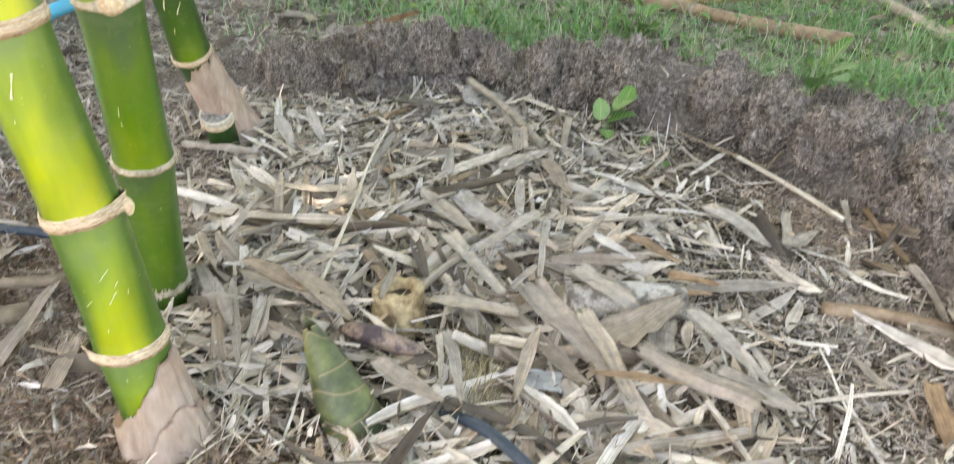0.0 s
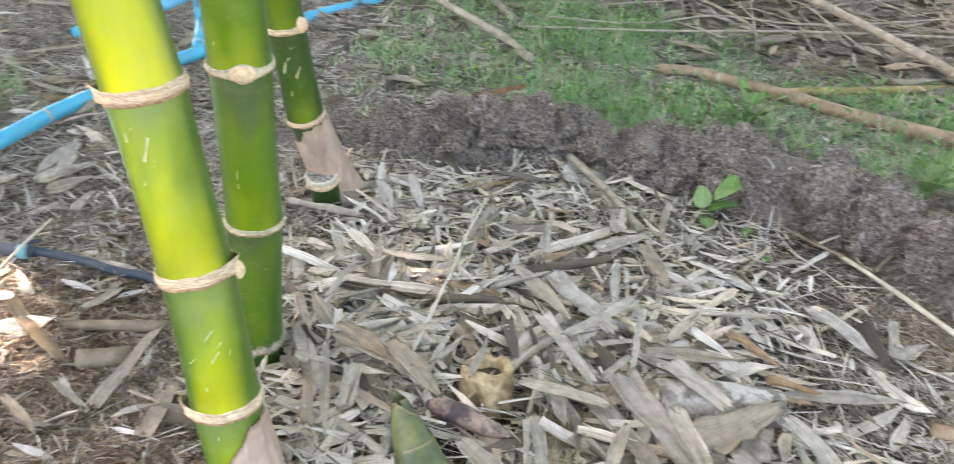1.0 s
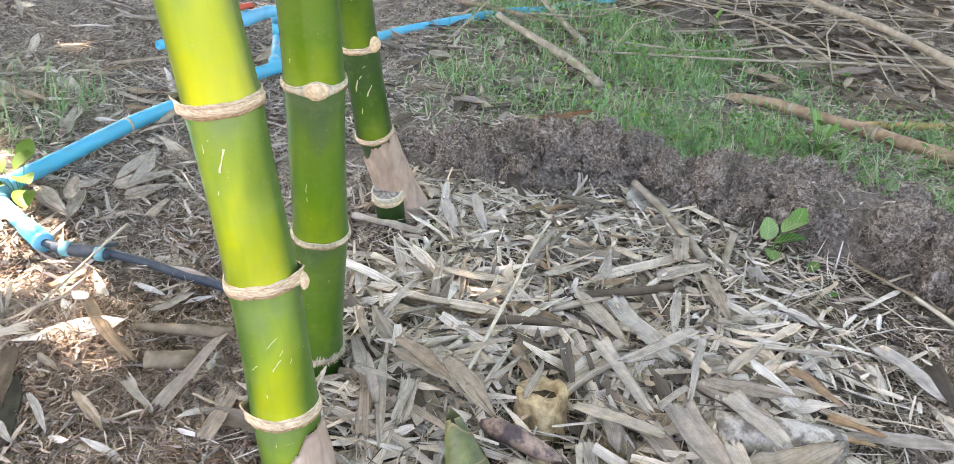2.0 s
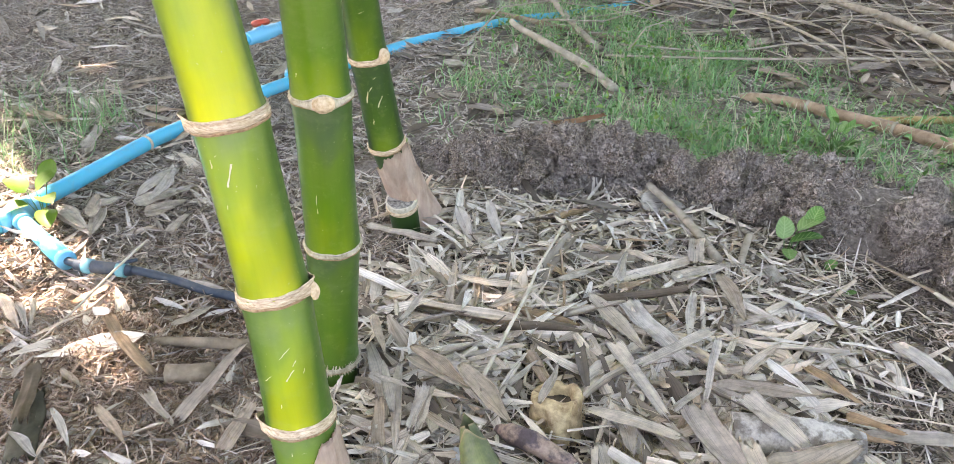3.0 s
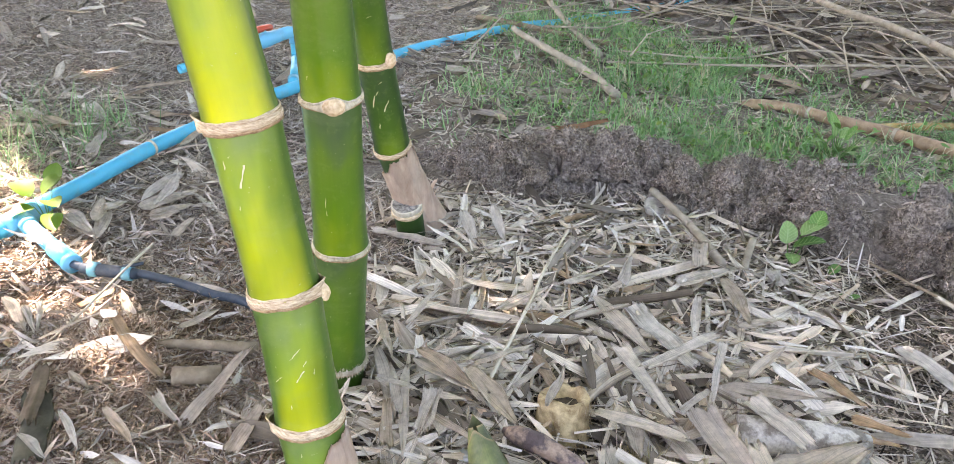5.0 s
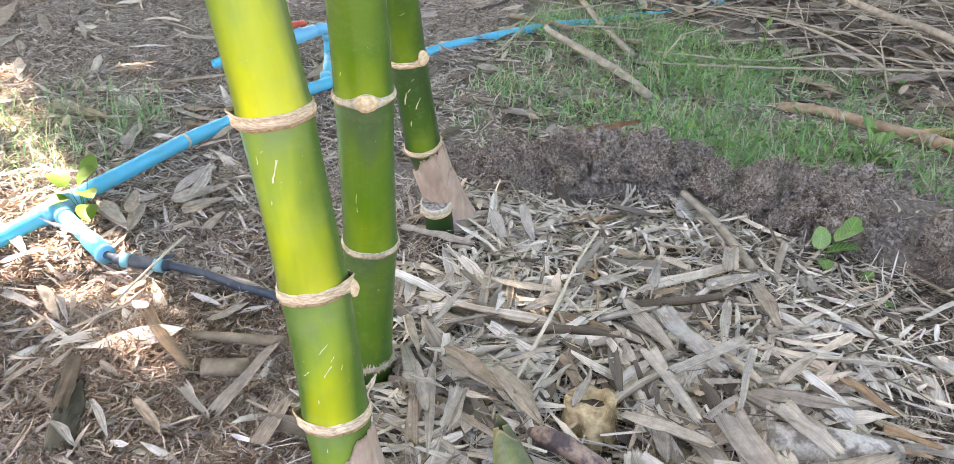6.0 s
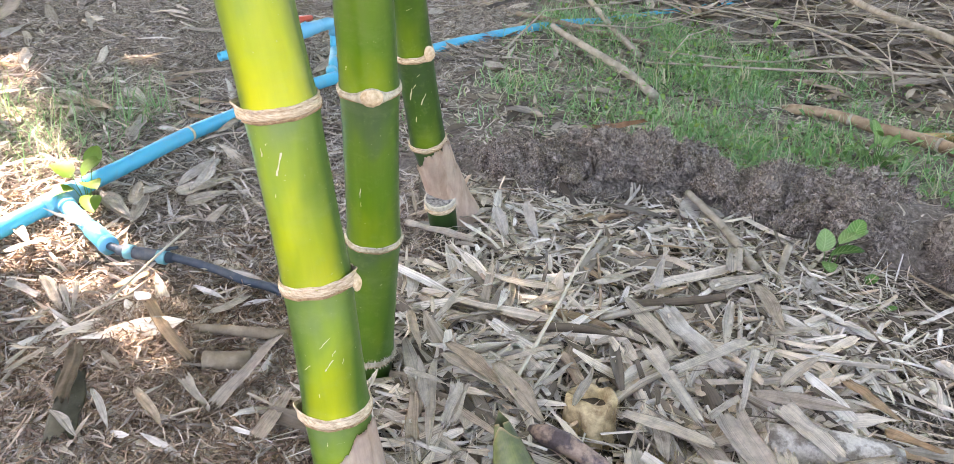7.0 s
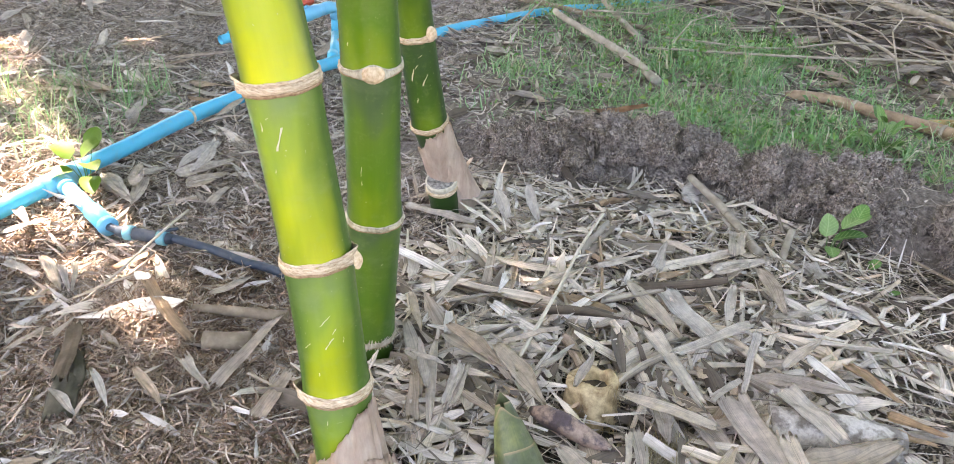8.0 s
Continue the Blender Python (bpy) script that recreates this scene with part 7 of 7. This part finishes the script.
weed((0.87, 1.9), [(-0.02, -0.02, 0.05, 0.075, 0.06, -70, 30), (0.02, 0.0, 0.06, 0.05, 0.035, -30, 40), (0.03, 0.02, 0.09, 0.05, 0.03, 10, 60)], "broad-leaved green weed on the bank top", "weed", 1.7)
weed((0.98, 1.8), [(0.0, 0.0, 0.03, 0.045, 0.035, 60, 30)], "small round-leaved weed on the bank", "seedling")
weed((0.51, 2.44), [(0.075 * math.cos(i * 2.4) * (0.3 + 0.1 * (i % 7)), 0.06 * math.sin(i * 2.4) * (0.3 + 0.1 * (i % 7)), 0.04 + 0.013 * (i % 8), 0.042 + 0.004 * (i % 4), 0.02 + 0.002 * (i % 3), i * 137 % 360, 15 + 9 * (i % 5)) for i in range(22)],
     "yellow-green leafy weed by the fallen pole", "weed", 1.1)
weed((-1.475, 1.5), [(0.0, -0.01, 0.115, 0.055, 0.045, 60, 35), (0.02, -0.02, 0.11, 0.055, 0.042, -30, 5), (-0.02, -0.02, 0.115, 0.055, 0.045, 170, 20), (0.035, -0.03, 0.08, 0.055, 0.042, -50, -15), (-0.015, -0.03, 0.09, 0.05, 0.04, 240, -10), (0.01, 0.02, 0.125, 0.05, 0.04, 100, 50)],
     "sunlit yellow-green leafy weed over the pipe", "weed", 1.25, HERB_SUN)
weed((-0.47, 2.46), [(0, 0, 0.04, 0.03, 0.012, 60, 40), (0, 0, 0.05, 0.03, 0.012, 180, 40), (0, 0, 0.03, 0.03, 0.012, 300, 30)], "small green weed on bare earth", "seedling")
weed((0.2, 3.45), [(0, 0, 0.16, 0.05, 0.02, 60, 40), (0.01, 0, 0.2, 0.04, 0.016, 180, 50), (0, 0.01, 0.12, 0.05, 0.02, 300, 20), (0, 0, 0.1, 0.05, 0.02, 120, 10)], "upright green weed in the litter")


# ---- single leaves on top of the litter ----
def leaf_mesh(i):
    r = np.random.default_rng(100 + i)
    p, q, uv, _ = blades(1, r.uniform(0.13, 0.3), r.uniform(0.012, 0.03), r.normal(0, 0.7), r.normal(0.1, 0.4), r.normal(0, 0.7), r.normal(0, 0.08), "strip" if i % 3 else "leaf", 7)
    mesh = array_mesh("leaf", p[0], q, uv)
    mesh.materials.append(LEAF_ONE)
    return mesh


meshes = [leaf_mesh(i) for i in range(24)]
lx, ly = scatter(1200, -0.45, 0.6, 0.62, 1.75, lambda x, y: coarse(x, y) * (0.15 + 0.85 * smooth(1.6, 1.2, y)) * outside_culms(x, y, 0.09))
for i in range(min(280, len(lx))):
    ob = new("leaf", meshes[i % len(meshes)])
    z = float(ground_height(lx[i], ly[i]))
    ob.matrix_basis = pose(lx[i], ly[i], z + rng.uniform(0.02, 0.042), math.degrees(rng.normal(0, 0.3)), math.degrees(rng.normal(0, 0.13)), rng.uniform(0, 360))
    ob.parent = litter


# ---- foliage overhead: unseen, added to block the sun ----
SUNLIT_CHAFF = [(0.62, 1.55), (0.72, 1.55), (0.81, 1.49), (0.84, 1.4), (0.82, 1.3), (0.72, 1.32), (0.66, 1.41)]
SUNLIT = [(-2.55, 2.46), (-2.09, 2.06), (-1.80, 1.78), (-1.48, 1.51), (-1.32, 1.39), (-1.25, 1.27), (-1.14, 1.22), (-1.09, 1.21), (-0.96, 1.13), (-0.85, 1.02), (-0.83, 0.93), (-0.92, 0.87), (-1.02, 0.86), (-1.08, 0.93), (-1.14, 1.0), (-1.24, 1.04), (-1.32, 1.11), (-1.39, 1.11), (-1.71, 1.27), (-2.17, 1.62), (-2.80, 2.34)]


def in_outline(x, y, outline):
    inside = np.zeros(x.shape, bool)
    for (x0, y0), (x1, y1) in zip(outline, outline[1:] + outline[:1]):
        cross = ((y0 > y) != (y1 > y)) & (x < (x1 - x0) * (y - y0) / (y1 - y0 + 1e-12) + x0)
        inside ^= cross
    return inside


def gap(x, y):
    """Where holes are cut in the added crowns to let sun patches through."""
    open_ = in_outline(x, y, SUNLIT) | in_outline(x, y, SUNLIT_CHAFF)
    for cx, cy, rx, ry in ((-0.18, 1.38, 0.085, 0.05), (-2.1, 2.6, 0.06, 0.05)):
        open_ |= ((x - cx) / rx) ** 2 + ((y - cy) / ry) ** 2 < 1
    return open_


CROWN = strip_material("bamboo_leaf", [(0, (0.06, 0.13, 0.02)), (0.6, (0.1, 0.2, 0.035)), (1, (0.18, 0.27, 0.05))], 0.5, True, 0.2, 0.3, 0.1)
sx, sy = scatter(115000, -4.6, 3.6, -0.9, 7.0, lambda x, y: smooth(0.0, 0.9, np.minimum(np.minimum(x + 4.6, 3.6 - x), np.minimum(y + 0.9, 7.0 - y)) - 0.9 * (fbm(x * 1.3, y * 1.3, 3, 61) - 0.3)))
k = len(sx)
reach = rng.uniform(5.2, 8.2, k)
at = np.stack([sx, sy, 0 * sx], -1) + reach[:, None] * np.array(TO_SUN)[None]
bp, bq, buv, bk = blades(k, rng.uniform(0.18, 0.3, k), rng.uniform(0.044, 0.066, k), 0.0, 0.5, 0.3, 0.1, "frond", 3)
bp = turned(bp, at, rng.uniform(0, 6.28, k), rng.normal(-0.5, 0.4, k), rng.normal(0, 0.5, k))
foot_x, foot_y = bp[..., 0] - bp[..., 2] * TO_SUN.x / TO_SUN.z, bp[..., 1] - bp[..., 2] * TO_SUN.y / TO_SUN.z
clear = np.hypot(foot_x + 1.5, foot_y - 1.44).min(axis=1) < 0.2
bp = bp[~gap(foot_x, foot_y).any(axis=1) | ((rng.random(len(bp)) < np.where(foot_x.mean(axis=1) > 0.4, 0.45, np.where(foot_x.mean(axis=1) > -0.8, 0.2, np.where(foot_y.mean(axis=1) < 1.12, 0.28, 0.08)))) & ~clear)]
joined("bamboo_crown", bp, bq, buv, bk, CROWN, None, "unseen bamboo leaves added to shade the ground", False, "foliage")


# unseen looser crowns added all round, past the clump, to widen the shade
k = 17000
sx, sy = scatter(k, -11.0, 10.0, -7.5, 13.0, lambda x, y: smooth(-0.2, 0.3, np.maximum(np.maximum(-3.5 - x, x - 2.5), np.maximum(0.4 - y, y - 5.9))) * np.clip(3.2 * fbm(x * 0.5, y * 0.5, 3, 51) - 0.6, 0.05, 1))
k = len(sx)
at = np.stack([sx, sy, 0 * sx], -1) + rng.uniform(5.0, 8.5, k)[:, None] * np.array(TO_SUN)[None]
bp, bq, buv, bk = blades(k, rng.uniform(0.35, 0.6, k), rng.uniform(0.09, 0.15, k), 0.0, 0.5, 0.3, 0.1, "frond", 3)
bp = turned(bp, at, rng.uniform(0, 6.28, k), rng.normal(-0.4, 0.4, k), rng.normal(0, 0.5, k))
foot_x, foot_y = bp[..., 0] - bp[..., 2] * TO_SUN.x / TO_SUN.z, bp[..., 1] - bp[..., 2] * TO_SUN.y / TO_SUN.z
bp = bp[~gap(foot_x, foot_y).any(axis=1)]
joined("bamboo_crown", bp, bq, buv, bk, CROWN, None, "unseen loose bamboo leaves added to widen the shade", False, "foliage")


# unseen walls of leaves, added to hold back low light from the sides
def thicket(n, x0, x1, y0, y1, top):
    at = np.stack([rng.uniform(x0, x1, n), rng.uniform(y0, y1, n), rng.uniform(0.2, top, n)], -1)
    p, q, uv, c = blades(n, rng.uniform(0.25, 0.5, n), rng.uniform(0.06, 0.11, n), 0.2, 0.5, 0.3, 0.1, "leaf", 2)
    return joined("bamboo_thicket", turned(p, at, rng.uniform(0, 6.28, n), rng.normal(-0.5, 0.5, n), rng.normal(0, 0.5, n)), q, uv, c, CROWN, None, "unseen bamboo leaves added to block low side light", False, "foliage")


thicket(7000, 4.5, 7.5, -4, 9, 6.5)
thicket(7000, -6, 6, 8.5, 11.5, 6.5)
thicket(7000, -10, -7, -4, 9, 6.0)
